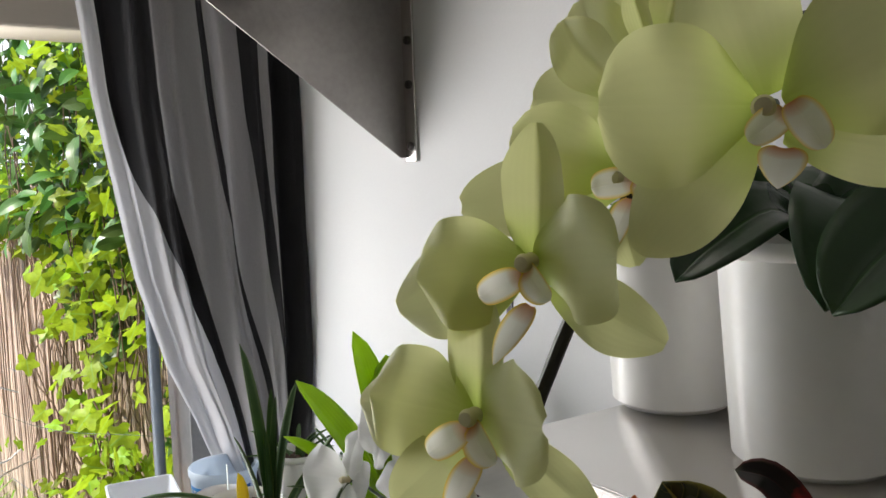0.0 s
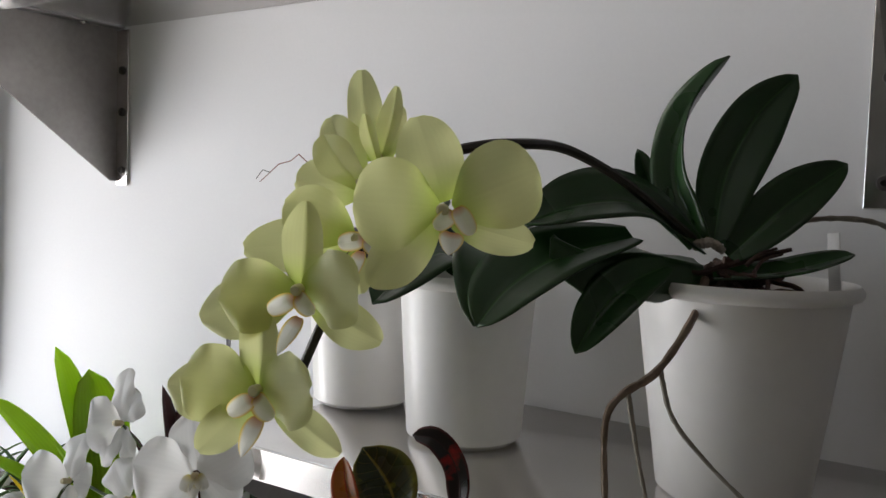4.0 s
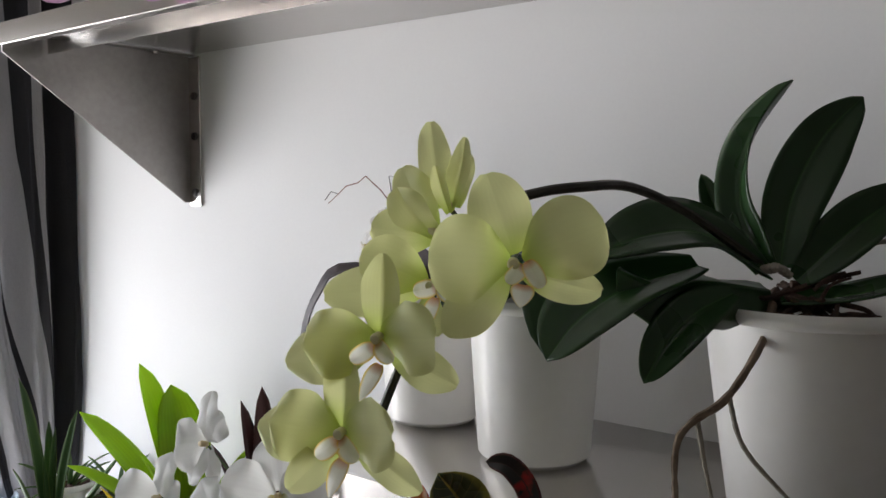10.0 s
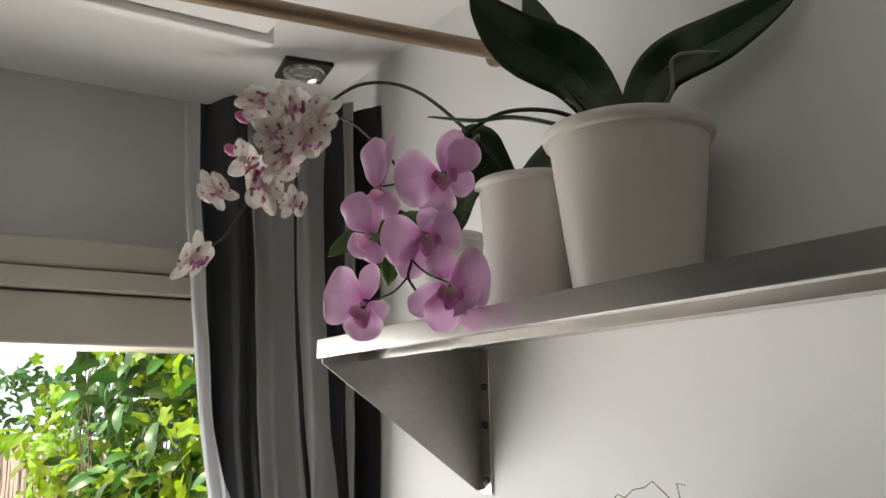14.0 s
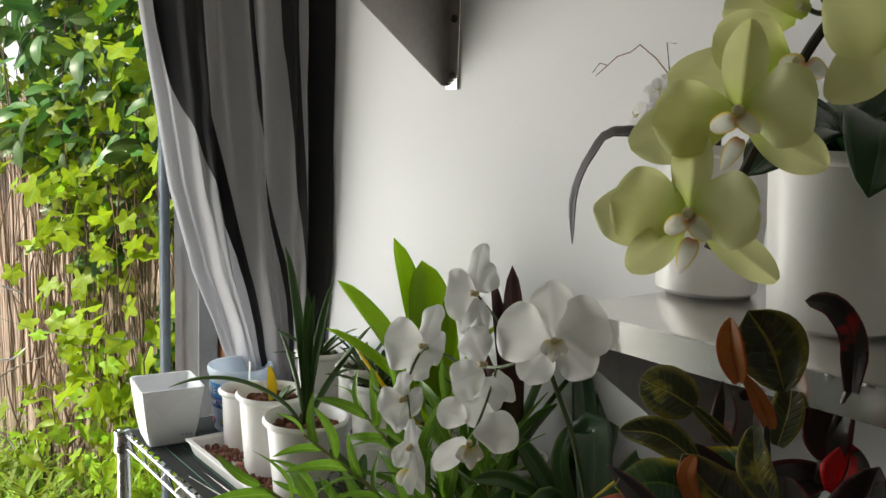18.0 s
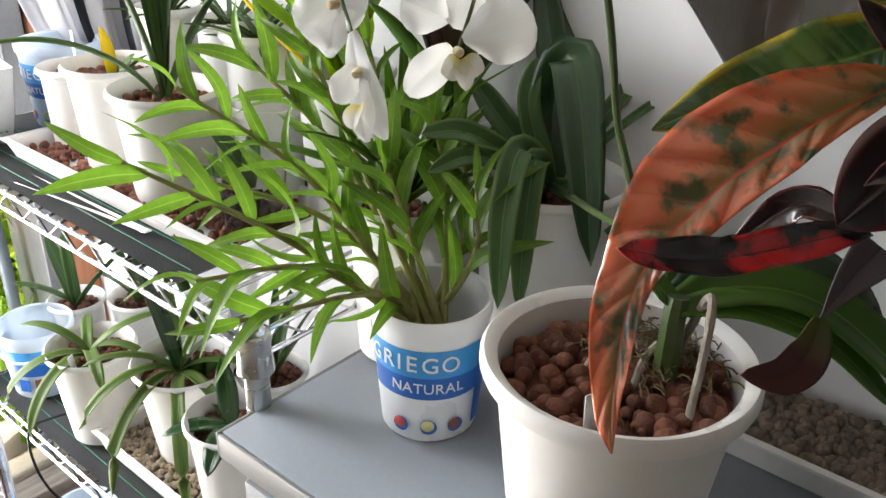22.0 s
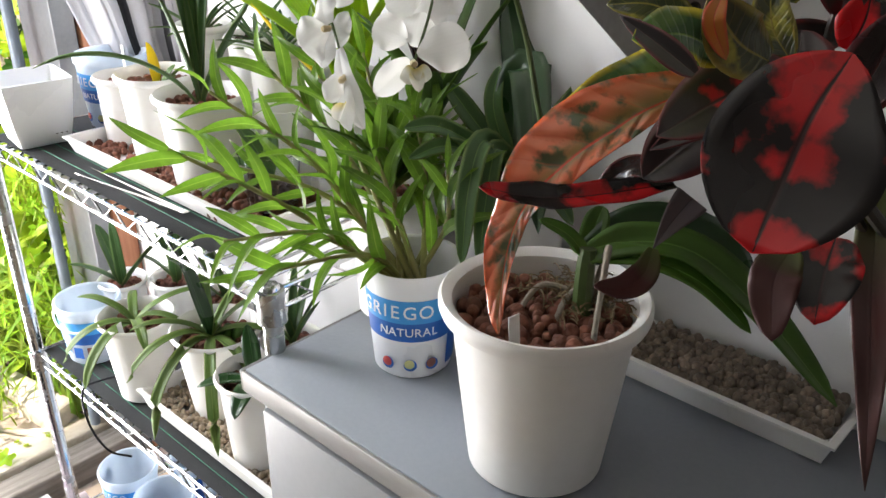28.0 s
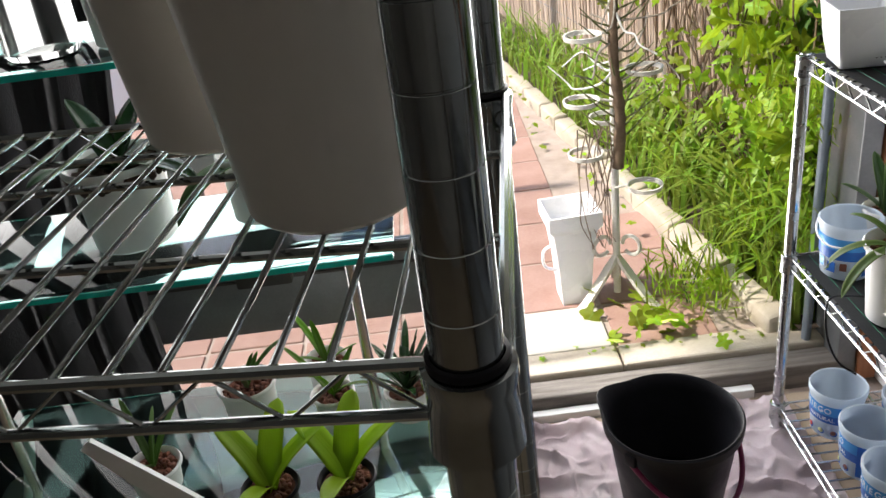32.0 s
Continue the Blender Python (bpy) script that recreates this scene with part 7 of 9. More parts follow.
# ---- on the wire rack ----
RT = RZ[0] + 0.0135
p1 = potted("potted_orchid", "white pot with long blue-green strap leaves on the rack", (0.742, 1.628, RT), 0.068, 0.048, 0.145, 61, fill_z=0.86, group="white pots on the rack")
strap_leaves(p1, (0, 0, 0.118), ((112, 84, 0.300, 0.024, 6), (150, 62, 0.245, 0.013, 85), (60, 78, 0.23, 0.017, 8), (20, 80, 0.245, 0.019, 10), (-20, 66, 0.20, 0.016, 15), (90, 88, 0.18, 0.011, 4), (40, 84, 0.22, 0.013, 4), (170, 80, 0.18, 0.015, 10), (-60, 70, 0.17, 0.014, 20)), LEAF_STRAP, fold=0.7)
p2 = potted("potted_orchid", "white pot with one yellow leaf on the rack", (0.754, 1.766, RT), 0.063, 0.046, 0.147, 62, fill_z=0.86, group="white pots on the rack")
strap_leaves(p2, (-0.005, -0.005, 0.123), ((115, 80, 0.070, 0.027, -10),), LEAF_YELLOW, "oval", fold=0.5, label="bright yellow leaf")
strap_leaves(p2, (0.005, -0.008, 0.123), ((-40, 50, 0.05, 0.018, 20), (0, 60, 0.04, 0.016, 20), (-80, 40, 0.04, 0.014, 10)), LEAF_MID, "oval")
tag(p2, (0.010, 0.030, 0.120), (0.0, 0.05), 0.05, 70)
p3 = potted("potted_orchid", "slim white plastic cup with a tag on the rack", (0.764, 1.898, RT), 0.047, 0.037, 0.117, 63, fill_z=0.85, group="white pots on the rack")
tag(p3, (0.015, 0.010, 0.085), (0.0, 0.0), 0.075, 80)
tub((0.812, 2.020, RZ[0] + 0.0085), 200, "empty blue and white yoghurt tub at the end of the rack", 0.130, 0.062, 0.050, True, True)
for at, r, h, s in (((0.890, 1.690, RT), 0.050, 0.195, 64), ((0.820, 1.535, RT), 0.050, 0.215, 65), ((0.852, 1.775, RT), 0.046, 0.205, 66), ((0.895, 1.600, RT), 0.046, 0.185, 67)):
    q = potted("potted_orchid", "white cup with a small spiky orchid on the rack", at, r, r * 0.78, h, s, size=0.0055, fill_z=0.93, fill_mat=BARK, fill_label="dark bark chips", group="small pots at the back of the rack")
    rr = random.Random(s)
    strap_leaves(q, (0, 0, h * 0.9), [(rr.uniform(0, 360), rr.uniform(20, 75), rr.uniform(0.05, 0.10), rr.uniform(0.006, 0.012), rr.uniform(10, 50)) for _ in range(12)], LEAF_STRAP, fold=0.5)
    part("band", lathe([(r * 0.905, h * 0.55), (r * 0.93, h * 0.555), (r * 0.94, h * 0.60), (r * 0.915, h * 0.605)], 40), POT_WHITE, q)
lime = potted("potted_orchid", "white pot with wide lime-green pleated leaves on the rack", (0.850, 1.430, RT), 0.060, 0.046, 0.185, 68, group="")
strap_leaves(lime, (0, 0, 0.17), ((118, 56, 0.265, 0.062, 14), (104, 74, 0.285, 0.058, 6), (80, 80, 0.245, 0.082, 10), (130, 48, 0.22, 0.044, 22), (-60, 70, 0.2, 0.04, 20), (30, 80, 0.2, 0.04, 8), (150, 70, 0.17, 0.022, 8), (110, 72, 0.20, 0.03, 4)), LEAF_LIME, fold=0.35, m=4)
strap_leaves(lime, (-0.03, -0.01, 0.17), ((140, 40, 0.155, 0.014, -18),), LEAF_YELLOW, fold=0.5)
pur = potted("potted_orchid", "white pot with green leaves ending in purple-brown tips at the wall", (0.880, 1.300, FZ + 0.001), 0.056, 0.044, 0.250, 69, group="")
strap_leaves(pur, (0, 0, 0.235), ((100, 82, 0.265, 0.034, 4), (60, 84, 0.280, 0.036, 4), (130, 74, 0.22, 0.03, 8), (170, 76, 0.20, 0.03, 8)), LEAF_PURPLE, fold=0.4)
strap_leaves(pur, (0, 0, 0.235), ((-60, 64, 0.23, 0.036, 12), (-30, 74, 0.20, 0.034, 8), (-100, 60, 0.16, 0.034, 20), (180, 60, 0.19, 0.034, 20), (140, 66, 0.17, 0.03, 20), (220, 50, 0.18, 0.03, 30)), LEAF_MID, fold=0.3)
fx = potted("potted_orchid", "white pot with dense fresh green leaves behind the tub", (0.790, 1.285, FZ), 0.062, 0.048, 0.185, 70, group="")
rr = random.Random(70)
strap_leaves(fx, (0, 0, 0.17), [(rr.uniform(0, 360), rr.uniform(35, 85), rr.uniform(0.10, 0.22), rr.uniform(0.014, 0.022), rr.uniform(0, 50)) for _ in range(26)], LEAF_DEND, "lance", fold=0.4)
# clear plastic cup and cane cuttings in the clay tray
cup = thing("clear_cup", "clear plastic cup with bark and a green seedling", "cup", (0.745, 1.478, TZ + 0.012))
part("cup_wall", lathe([(0, 0), (0.032, 0), (0.034, 0.004), (0.042, 0.085), (0.044, 0.086), (0.041, 0.086), (0.032, 0.006), (0, 0.006)], 36), CLEAR_PLASTIC, cup)
filling(cup, 0.030, 0.030, 120, 0.008, 71, BARK, "dark bark chips")
strap_leaves(cup, (0, 0, 0.05), ((100, 60, 0.09, 0.030, 30), (150, 30, 0.08, 0.034, 20), (200, 60, 0.07, 0.028, 30), (40, 70, 0.07, 0.022, 20)), LEAF_STRAP, "oval")
# tweezers on the weed cloth
tw = thing("tweezers", "long steel tweezers lying on the black weed cloth", "tweezers", (0.652, 1.700, RZ[0] + 0.0100), "", "", 94)
for s in (-1, 1):
    bm = bmesh.new()
    pts = [(-0.13, s * 0.002, 0.004), (-0.04, s * 0.005, 0.004), (0.05, s * 0.010, 0.003), (0.13, s * 0.014, 0.0025)]
    part("arm", leaf(pts, 0.006, "blade", (0, 0, 1), 0.0, n=14, m=1, thick=0.0014), STEEL, tw)
part("joint", box(0.012, 0.009, 0.004, (-0.128, 0.0, 0.0035), 0.001), STEEL, tw)

# second shelf
tub((0.690, 2.030, RZ[1] + 0.0085), 215, "empty yoghurt tub with a white handle on the lower rack shelf", 0.125, 0.060, 0.050, False, True)
R2 = RZ[1] + 0.0085
ra = potted("potted_orchid", "white pot with arching orchid leaves on the lower rack shelf", (0.692, 1.842, R2), 0.068, 0.048, 0.162, 72, group="white pots on the lower rack shelf")
strap_leaves(ra, (-0.005, 0, 0.145), ((170, 35, 0.15, 0.021, 100), (120, 55, 0.12, 0.018, 70), (205, 30, 0.17, 0.022, 95), (300, 50, 0.12, 0.018, 100), (60, 40, 0.10, 0.018, 60), (250, 50, 0.14, 0.020, 90), (340, 45, 0.15, 0.018, 60)), LEAF_SOFT, "strap", fold=0.4)
tag(ra, (-0.040, -0.025, 0.128), (0.1, -0.2), 0.05, 20)
rb_ = potted("potted_orchid", "white pot with a drooping many-leaved orchid in the pebble tray", (0.750, 1.680, R2 + 0.014), 0.077, 0.052, 0.166, 73, group="white pots on the lower rack shelf")
strap_leaves(rb_, (-0.01, 0, 0.148), ((200, 30, 0.23, 0.022, 120), (235, 25, 0.25, 0.020, 125), (265, 25, 0.22, 0.020, 100), (180, 45, 0.18, 0.020, 100), (60, 65, 0.15, 0.018, 20), (300, 40, 0.15, 0.018, 70), (150, 50, 0.14, 0.018, 70), (20, 50, 0.17, 0.018, 60), (330, 55, 0.16, 0.016, 50)), LEAF_SOFT, "strap", fold=0.5)
strap_leaves(rb_, (-0.01, 0, 0.148), ((100, 74, 0.19, 0.030, 10),), LEAF_DARK, "lance", fold=0.4)
for a in range(4):
    bl = lathe([(0, 0), (0.008, 0.004), (0.011, 0.016), (0.007, 0.03), (0, 0.036)], 10)
    part("bulb", bl, LEAF_MID, rb_).matrix_basis = pose(-0.012 + 0.012 * a, 0.012 - 0.010 * a, 0.134, 14 * a - 20, 10, 0)
tag(rb_, (0.045, -0.03, 0.135), (0.1, 0.2), 0.05, 60)
rc = potted("potted_orchid", "white pot with a flat dark leaf in the pebble tray", (0.714, 1.522, R2 + 0.014), 0.063, 0.047, 0.166, 74, group="white pots on the lower rack shelf")
strap_leaves(rc, (0, 0, 0.146), ((215, 30, 0.10, 0.034, 60), (150, 25, 0.09, 0.030, 40), (60, 45, 0.10, 0.030, 20), (290, 30, 0.09, 0.028, 50)), LEAF_DARK, "oval", fold=0.3)
for at, rrr, s in (((0.86, 1.99, R2), 0.055, 75), ((0.885, 1.85, R2), 0.055, 76), ((0.86, 1.62, R2 + 0.014), 0.055, 77), ((0.78, 2.06, R2), 0.05, 78)):
    q = potted("potted_orchid", "white pot with upright dark leaves at the back of the rack", at, rrr, rrr * 0.78, 0.12, s, group="white pots on the lower rack shelf")
    rr = random.Random(s)
    strap_leaves(q, (0, 0, 0.10), [(rr.uniform(0, 360), rr.uniform(50, 85), rr.uniform(0.10, 0.20), rr.uniform(0.014, 0.028), rr.uniform(0, 40)) for _ in range(6)], LEAF_STRAP, fold=0.4)
pad = thing("scouring_pad", "dark green scouring pad leaning behind the cabinet edge", "scouring pad", (0.880, 1.372, RZ[1] + 0.13))
part("pad", box(0.07, 0.010, 0.075, (0, 0, 0), 0.003), SPONGE, pad).matrix_basis = pose(0, 0, 0, 12, 42, 20)
bag = thing("white_bag", "crumpled white plastic bag lying on the pebble tray", "bag", (0.850, 1.46, RZ[1] + 0.06))
bm = bmesh.new()
bmesh.ops.create_icosphere(bm, subdivisions=4, radius=1.0)
for v in bm.verts:
    k = 1 + 0.35 * noise.noise(v.co * 2.2) + 0.15 * noise.noise(v.co * 6)
    v.co = Vector((v.co.x * 0.075 * k, v.co.y * 0.085 * k, v.co.z * 0.045 * k))
part("bag", bm, FOIL, bag)
cable = thing("cable", "thin black cable looping over the front of the lower rack shelf", "cable", (0, 0, 0))
part("cable", tube([(0.70, 1.905, R2 + 0.004), (0.640, 1.915, R2 + 0.012), (0.600, 1.910, R2 + 0.010), (0.592, 1.890, R2 - 0.05), (0.605, 1.860, R2 - 0.10), (0.64, 1.85, R2 - 0.13)], 0.0022, segs=8, n=30), BUCKET, cable)

# bottom shelf: stacked yoghurt tubs
R3 = RZ[2] + 0.0056
for at, rz in (((0.700, 2.020, R3), 205), ((0.705, 1.885, R3), 160), ((0.690, 1.755, R3), 210), ((0.820, 1.800, R3), 180), ((0.830, 1.950, R3), 140), ((0.700, 1.625, R3), 190), ((0.82, 1.66, R3), 170)):
    tub(at, rz, "empty blue and white yoghurt tub on the bottom rack shelf", 0.125, 0.060, 0.050, True, True)

# ---- curtain ----
cu = thing("curtain", "grey and black striped curtain gathered beside the garden door", "curtain", (0, 0, 0))


def curtain_edge(z):
    ks = ((2.47, 0.580), (2.2, 0.590), (1.97, 0.607), (1.77, 0.630), (1.61, 0.658), (1.44, 0.686), (1.28, 0.733), (1.16, 0.790), (1.00, 0.850), (0.90, 0.865))
    for (z0, x0), (z1, x1) in zip(ks, ks[1:]):
        if z >= z1:
            return x0 + (x1 - x0) * (z0 - z) / (z0 - z1)
    return ks[-1][1]


def curtain_at(u, z):
    """A place on the gathered cloth: u from its free edge to the wall."""
    left = curtain_edge(z)
    tight = (0.942 - left) / 0.36
    drift = 0.22 * noise.noise((0.7, z * 0.9, 3.3)) + 0.10 * noise.noise((u * 3.0, z * 1.3, 8.0))
    wide = math.sin(2 * math.pi * (3.1 * (u + 0.25 * drift) + 0.5 * u * u))
    sharp = math.copysign(abs(wide) ** 0.7, wide)
    fine = math.sin(2 * math.pi * (9.3 * (u + 0.12 * drift) + 0.4 * noise.noise((u * 6, z * 1.1, 1.0))))
    crease = noise.noise((u * 26 + 2.5 * z, z * 5.5, 5.0)) + 0.6 * noise.noise((u * 60 - 3.0 * z, z * 9.0, 7.0))
    d = 0.030 * sharp * (0.4 + 0.6 * tight) + 0.010 * fine * tight + 0.0040 * crease
    x = left + (0.942 - left) * u + 0.010 * noise.noise((u * 5, z * 2.2, 9)) * min(1.0, 6 * (1 - u))
    return (x, 2.06 + d - 0.16 * u + 0.03 * max(0.0, min(1.0, (1.3 - z) / 0.2)), z)


def curtain_strip(top, low, n, rows=110):
    """One coloured band of the cloth: its two edges at the top and where it is gathered below."""
    bm = bmesh.new()
    grid = []
    for r in range(rows + 1):
        z = 2.40 - 1.50 * r / rows
        k = max(0.0, min(1.0, (1.75 - z) / 0.55))
        k = k * k * (3 - 2 * k)
        u0, u1 = top[0] + (low[0] - top[0]) * k, top[1] + (low[1] - top[1]) * k
        grid.append([bm.verts.new(curtain_at(u0 + (u1 - u0) * i / n, z)) for i in range(n + 1)])
    for a, b in zip(grid, grid[1:]):
        for i in range(n):
            bm.faces.new((a[i], a[i + 1], b[i + 1], b[i]))
    return bm


TOP_EDGES, LOW_EDGES = (0.0, 0.09, 0.31, 0.52, 0.57, 0.72, 0.79, 0.84, 1.0), (0.0, 0.40, 0.44, 0.70, 0.72, 0.80, 0.815, 0.86, 1.0)
for k in range(8):
    m_ = CURTAIN_LIGHT if k == 0 else CURTAIN_DARK if k % 2 else CURTAIN_GREY
    part("curtain_panel", curtain_strip(TOP_EDGES[k : k + 2], LOW_EDGES[k : k + 2], max(10, int((TOP_EDGES[k + 1] - TOP_EDGES[k]) * 120), int((LOW_EDGES[k + 1] - LOW_EDGES[k]) * 100))), m_, cu)

# ---- on the floor by the door ----
for i in range(-8, 4):
    for j in range(0, 13):
        x0, y0 = 0.30 * i - 0.02, -1.55 + 0.30 * j
        if y0 < EY - 0.1 and y0 > 0.4 and x0 > -1.3 and x0 < 0.62:
            structure("floor_tile", span(x0, x0 + 0.297, y0, min(y0 + 0.297, EY - 0.052), -0.012, 0.0, 0.001), FLOOR_TILE, "sand coloured floor tile", "floor tile")
structure("floor_slab", span(-3.0, WX, -1.6, 0.4, -0.0119, -0.003), FLOOR_TILE, "sand coloured floor", "floor")
tow = thing("towel", "faded lilac towel spread in folds on the floor at the threshold", "towel", (0.30, 2.03, 0.0))
bm = bmesh.new()
n = 110
g = [[None] * (n + 1) for _ in range(n + 1)]
for i in range(n + 1):
    for j in range(n + 1):
        x, y = -0.36 + 0.74 * i / n, -0.28 + 0.50 * j / n
        z = 0.008 + 0.050 * max(0.0, 0.45 - abs(noise.noise((x * 6 + y * 3, y * 7 - x * 2, 3)) * 2.2)) + 0.024 * max(0.0, 0.4 - abs(noise.noise((x * 15 - y * 6, y * 12 + x * 5, 8)) * 2.4)) + 0.004 * noise.noise((x * 30, y * 30, 1))
        g[i][j] = bm.verts.new((x + 0.03 * noise.noise((y * 6, 1, 1)), y + 0.03 * noise.noise((x * 6, 2, 2)), z))
for i in range(n):
    for j in range(n):
        bm.faces.new((g[i][j], g[i + 1][j], g[i + 1][j + 1], g[i][j + 1]))
bmesh.ops.solidify(bm, geom=bm.faces[:], thickness=0.004)
part("towel", bm, TOWEL, tow)
bk = thing("bucket", "black plastic bucket with a spout and magenta handle on the towel", "bucket", (0.300, 1.930, 0.012))
bm = lathe([(0, 0), (0.098, 0), (0.104, 0.006), (0.136, 0.235), (0.146, 0.237), (0.148, 0.258), (0.144, 0.262), (0.139, 0.258), (0.133, 0.23), (0.099, 0.012), (0, 0.012)], 64)
for v in bm.verts:
    a = math.atan2(v.co.y, v.co.x)
    if v.co.z > 0.19:
        v.co += Vector((math.cos(a), math.sin(a), 0)) * 0.028 * math.exp(-((a - 2.45) / 0.28) ** 2) * (v.co.z - 0.19) / 0.07
part("bucket_body", bm, BUCKET, bk)
part("water", lathe([(0, 0.05), (0.108, 0.05), (0.108, 0.052), (0, 0.052)], 40), WATER, bk)
hd = [(0.146 * math.cos(radians(a)), 0.146 * math.sin(radians(a)), 0.225 - 0.125 * math.sin(radians(a + 140) * 180 / 170)) for a in range(-140, 31, 17)]
part("handle", tube(hd, 0.0058, segs=10, n=40), MAGENTA, bk, "magenta plastic carrying handle")
for a in (-140, 30):
    part("handle_socket", box(0.012, 0.026, 0.030, (0.146 * math.cos(radians(a)), 0.146 * math.sin(radians(a)), 0.235), 0.004, rot=Matrix.Rotation(radians(a), 4, "Z")), BUCKET, bk)
for k in range(9):
    a = k * 0.7
    part("floating_leaf", leaf([(0, 0, 0), (0.008, 0, 0.001), (0.016, 0, 0)], 0.008, "oval", n=4, m=1), LEAF_MID, bk).matrix_basis = pose(0.05 * math.cos(a), 0.05 * math.sin(a), 0.054, 0, 0, k * 50)
# ---- garden ----
def curb_x(y):
    return 0.715 - 0.165 * (y - 2.45)


def fence_x(y):
    return curb_x(y) + 0.42


bm = bmesh.new()
bmesh.ops.create_grid(bm, x_segments=8, y_segments=8, size=400, matrix=Matrix.Translation((0, 0, -0.14)))
structure("ground", bm, SOIL, "bare ground reaching the horizon", "ground")
structure("garden_soil", span(-14.0, 14.0, EY + 0.157, 24.0, -0.139, PZ - 0.035), SOIL, "dark soil of the raised garden", "ground")
structure("patio_bed", span(-3.4, 0.75, EY + 0.158, 7.0, PZ - 0.034, PZ + 0.001), GROUT, "pale mortar bed of the patio", "patio")
structure("stone_slab", span(0.012, 0.292, EY + 0.160, 2.705, PZ - 0.006, PZ + 0.010, 0.004), LIMESTONE, "white stone slab outside the door", "slab")
rnd = random.Random(90)
pt = thing("patio_paving", "terracotta paving tiles of the garden path", "paving", (0, 0, 0), "", "structure")
tile_meshes = []
for k in range(4):
    bm = box(0.287, 0.287, 0.014, (0, 0, 0), 0.004)
    me = bpy.data.meshes.new("paving_tile")
    bm.to_mesh(me)
    bm.free()
    me.materials.append(TERRACOTTA)
    tile_meshes.append(me)
for j in range(0, 15):
    for i in range(-9, 3):
        x, y = 0.112 + 0.30 * i + 0.04, 2.860 + 0.30 * (j - 1)
        if x + 0.12 > curb_x(y) or (j == 0 and i == 0):
            continue
        ob = share("tile", tile_meshes[rnd.randrange(4)], None, pt)
        ob.matrix_basis = pose(x + rnd.uniform(-0.002, 0.002), y, PZ - 0.001 + rnd.uniform(-0.0015, 0.0015), rnd.uniform(-0.3, 0.3), rnd.uniform(-0.3, 0.3), rnd.uniform(-0.5, 0.5))
# curb of rough white stones
cb = thing("garden_curb", "rough pale stone curb between path and plants", "curb", (0, 0, 0), "", "structure")
y = 2.44
while y < 7.0:
    d = rnd.uniform(0.20, 0.34)
    bm = box(0.075, d - 0.012, 0.085, (0, 0, 0), 0.012)
    bmesh.ops.subdivide_edges(bm, edges=bm.edges[:], cuts=2, use_grid_fill=True)
    for v in bm.verts:
        v.co += 0.010 * Vector((noise.noise(v.co * 14 + Vector((y, 0, 0))), noise.noise(v.co * 14 + Vector((0, y, 3))), noise.noise(v.co * 14 + Vector((5, 0, y)))))
    part("curb_stone", bm, STONE, cb).matrix_basis = pose(curb_x(y + d / 2) + 0.035, y + d / 2, PZ + 0.022, 0, 0, 9.4)
    y += d
bm = bmesh.new()
n = 40
rows = []
for j in range(n + 1):
    yy = 2.42 + 4.8 * j / n
    rows.append([bm.verts.new((curb_x(yy) + 0.07 + 0.5 * i / 6, yy, PZ + 0.03 + 0.03 * noise.noise((i, j * 0.8, 4)))) for i in range(7)])
for a, b in zip(rows, rows[1:]):
    for i in range(6):
        bm.faces.new((a[i], a[i + 1], b[i + 1], b[i]))
structure("flower_bed", bm, SOIL, "dark soil of the overgrown flower bed", "flower bed")

# reed fence: thousands of thin canes, tied with wire
def canes(y0, y1, count, z1, seed, off=0.0):
    rr = random.Random(seed)
    verts, faces = [], []
    for k in range(count):
        y = rr.uniform(y0, y1)
        x = fence_x(y) + off + rr.uniform(-0.014, 0.014)
        lx, ly, r, top = rr.uniform(-0.02, 0.02), rr.uniform(-0.05, 0.05), rr.uniform(0.0025, 0.0055), z1 + rr.uniform(-0.10, 0.06)
        b = len(verts)
        for t in (0.0, 0.5, 1.0):
            bend = 0.012 * math.sin(3.1 * t) * rr.uniform(-1, 1)
            for q in range(4):
                a = q * math.pi / 2
                verts.append((x + lx * t + bend + r * math.cos(a), y + ly * t + bend + r * math.sin(a), PZ - 0.02 + (top - PZ) * t))
        for s in (0, 4):
            for q in range(4):
                faces.append((b + s + q, b + s + (q + 1) % 4, b + s + 4 + (q + 1) % 4, b + s + 4 + q))
    me = bpy.data.meshes.new("reed_screen")
    me.from_pydata(verts, [], faces)
    return me


fence = thing("reed_fence", "dry reed screen fence beside the garden path", "fence", (0, 0, 0))
ob = share("reed_screen", canes(2.3, 8.2, 2600, 1.62, 91), REED, fence, "thin dry reed canes", False)
ob["kind"] = "stuff"
bm = bmesh.new()
a, b = [bm.verts.new((fence_x(y) + 0.022, y, z)) for y, z in ((2.2, 0.0), (8.3, 0.0))], [bm.verts.new((fence_x(y) + 0.022, y, z)) for y, z in ((2.2, 1.55), (8.3, 1.55))]
bm.faces.new((a[0], a[1], b[1], b[0]))
bmesh.ops.solidify(bm, geom=bm.faces[:], thickness=0.01)
part("backing", bm, REED, fence, "dense reed backing")
for z in (0.35, 0.85, 1.35):
    part("tie_wire", tube([(fence_x(y) - 0.018, y, z) for y in (2.3, 4, 6, 8.2)], 0.0012, segs=5, n=12), PIPE, fence)

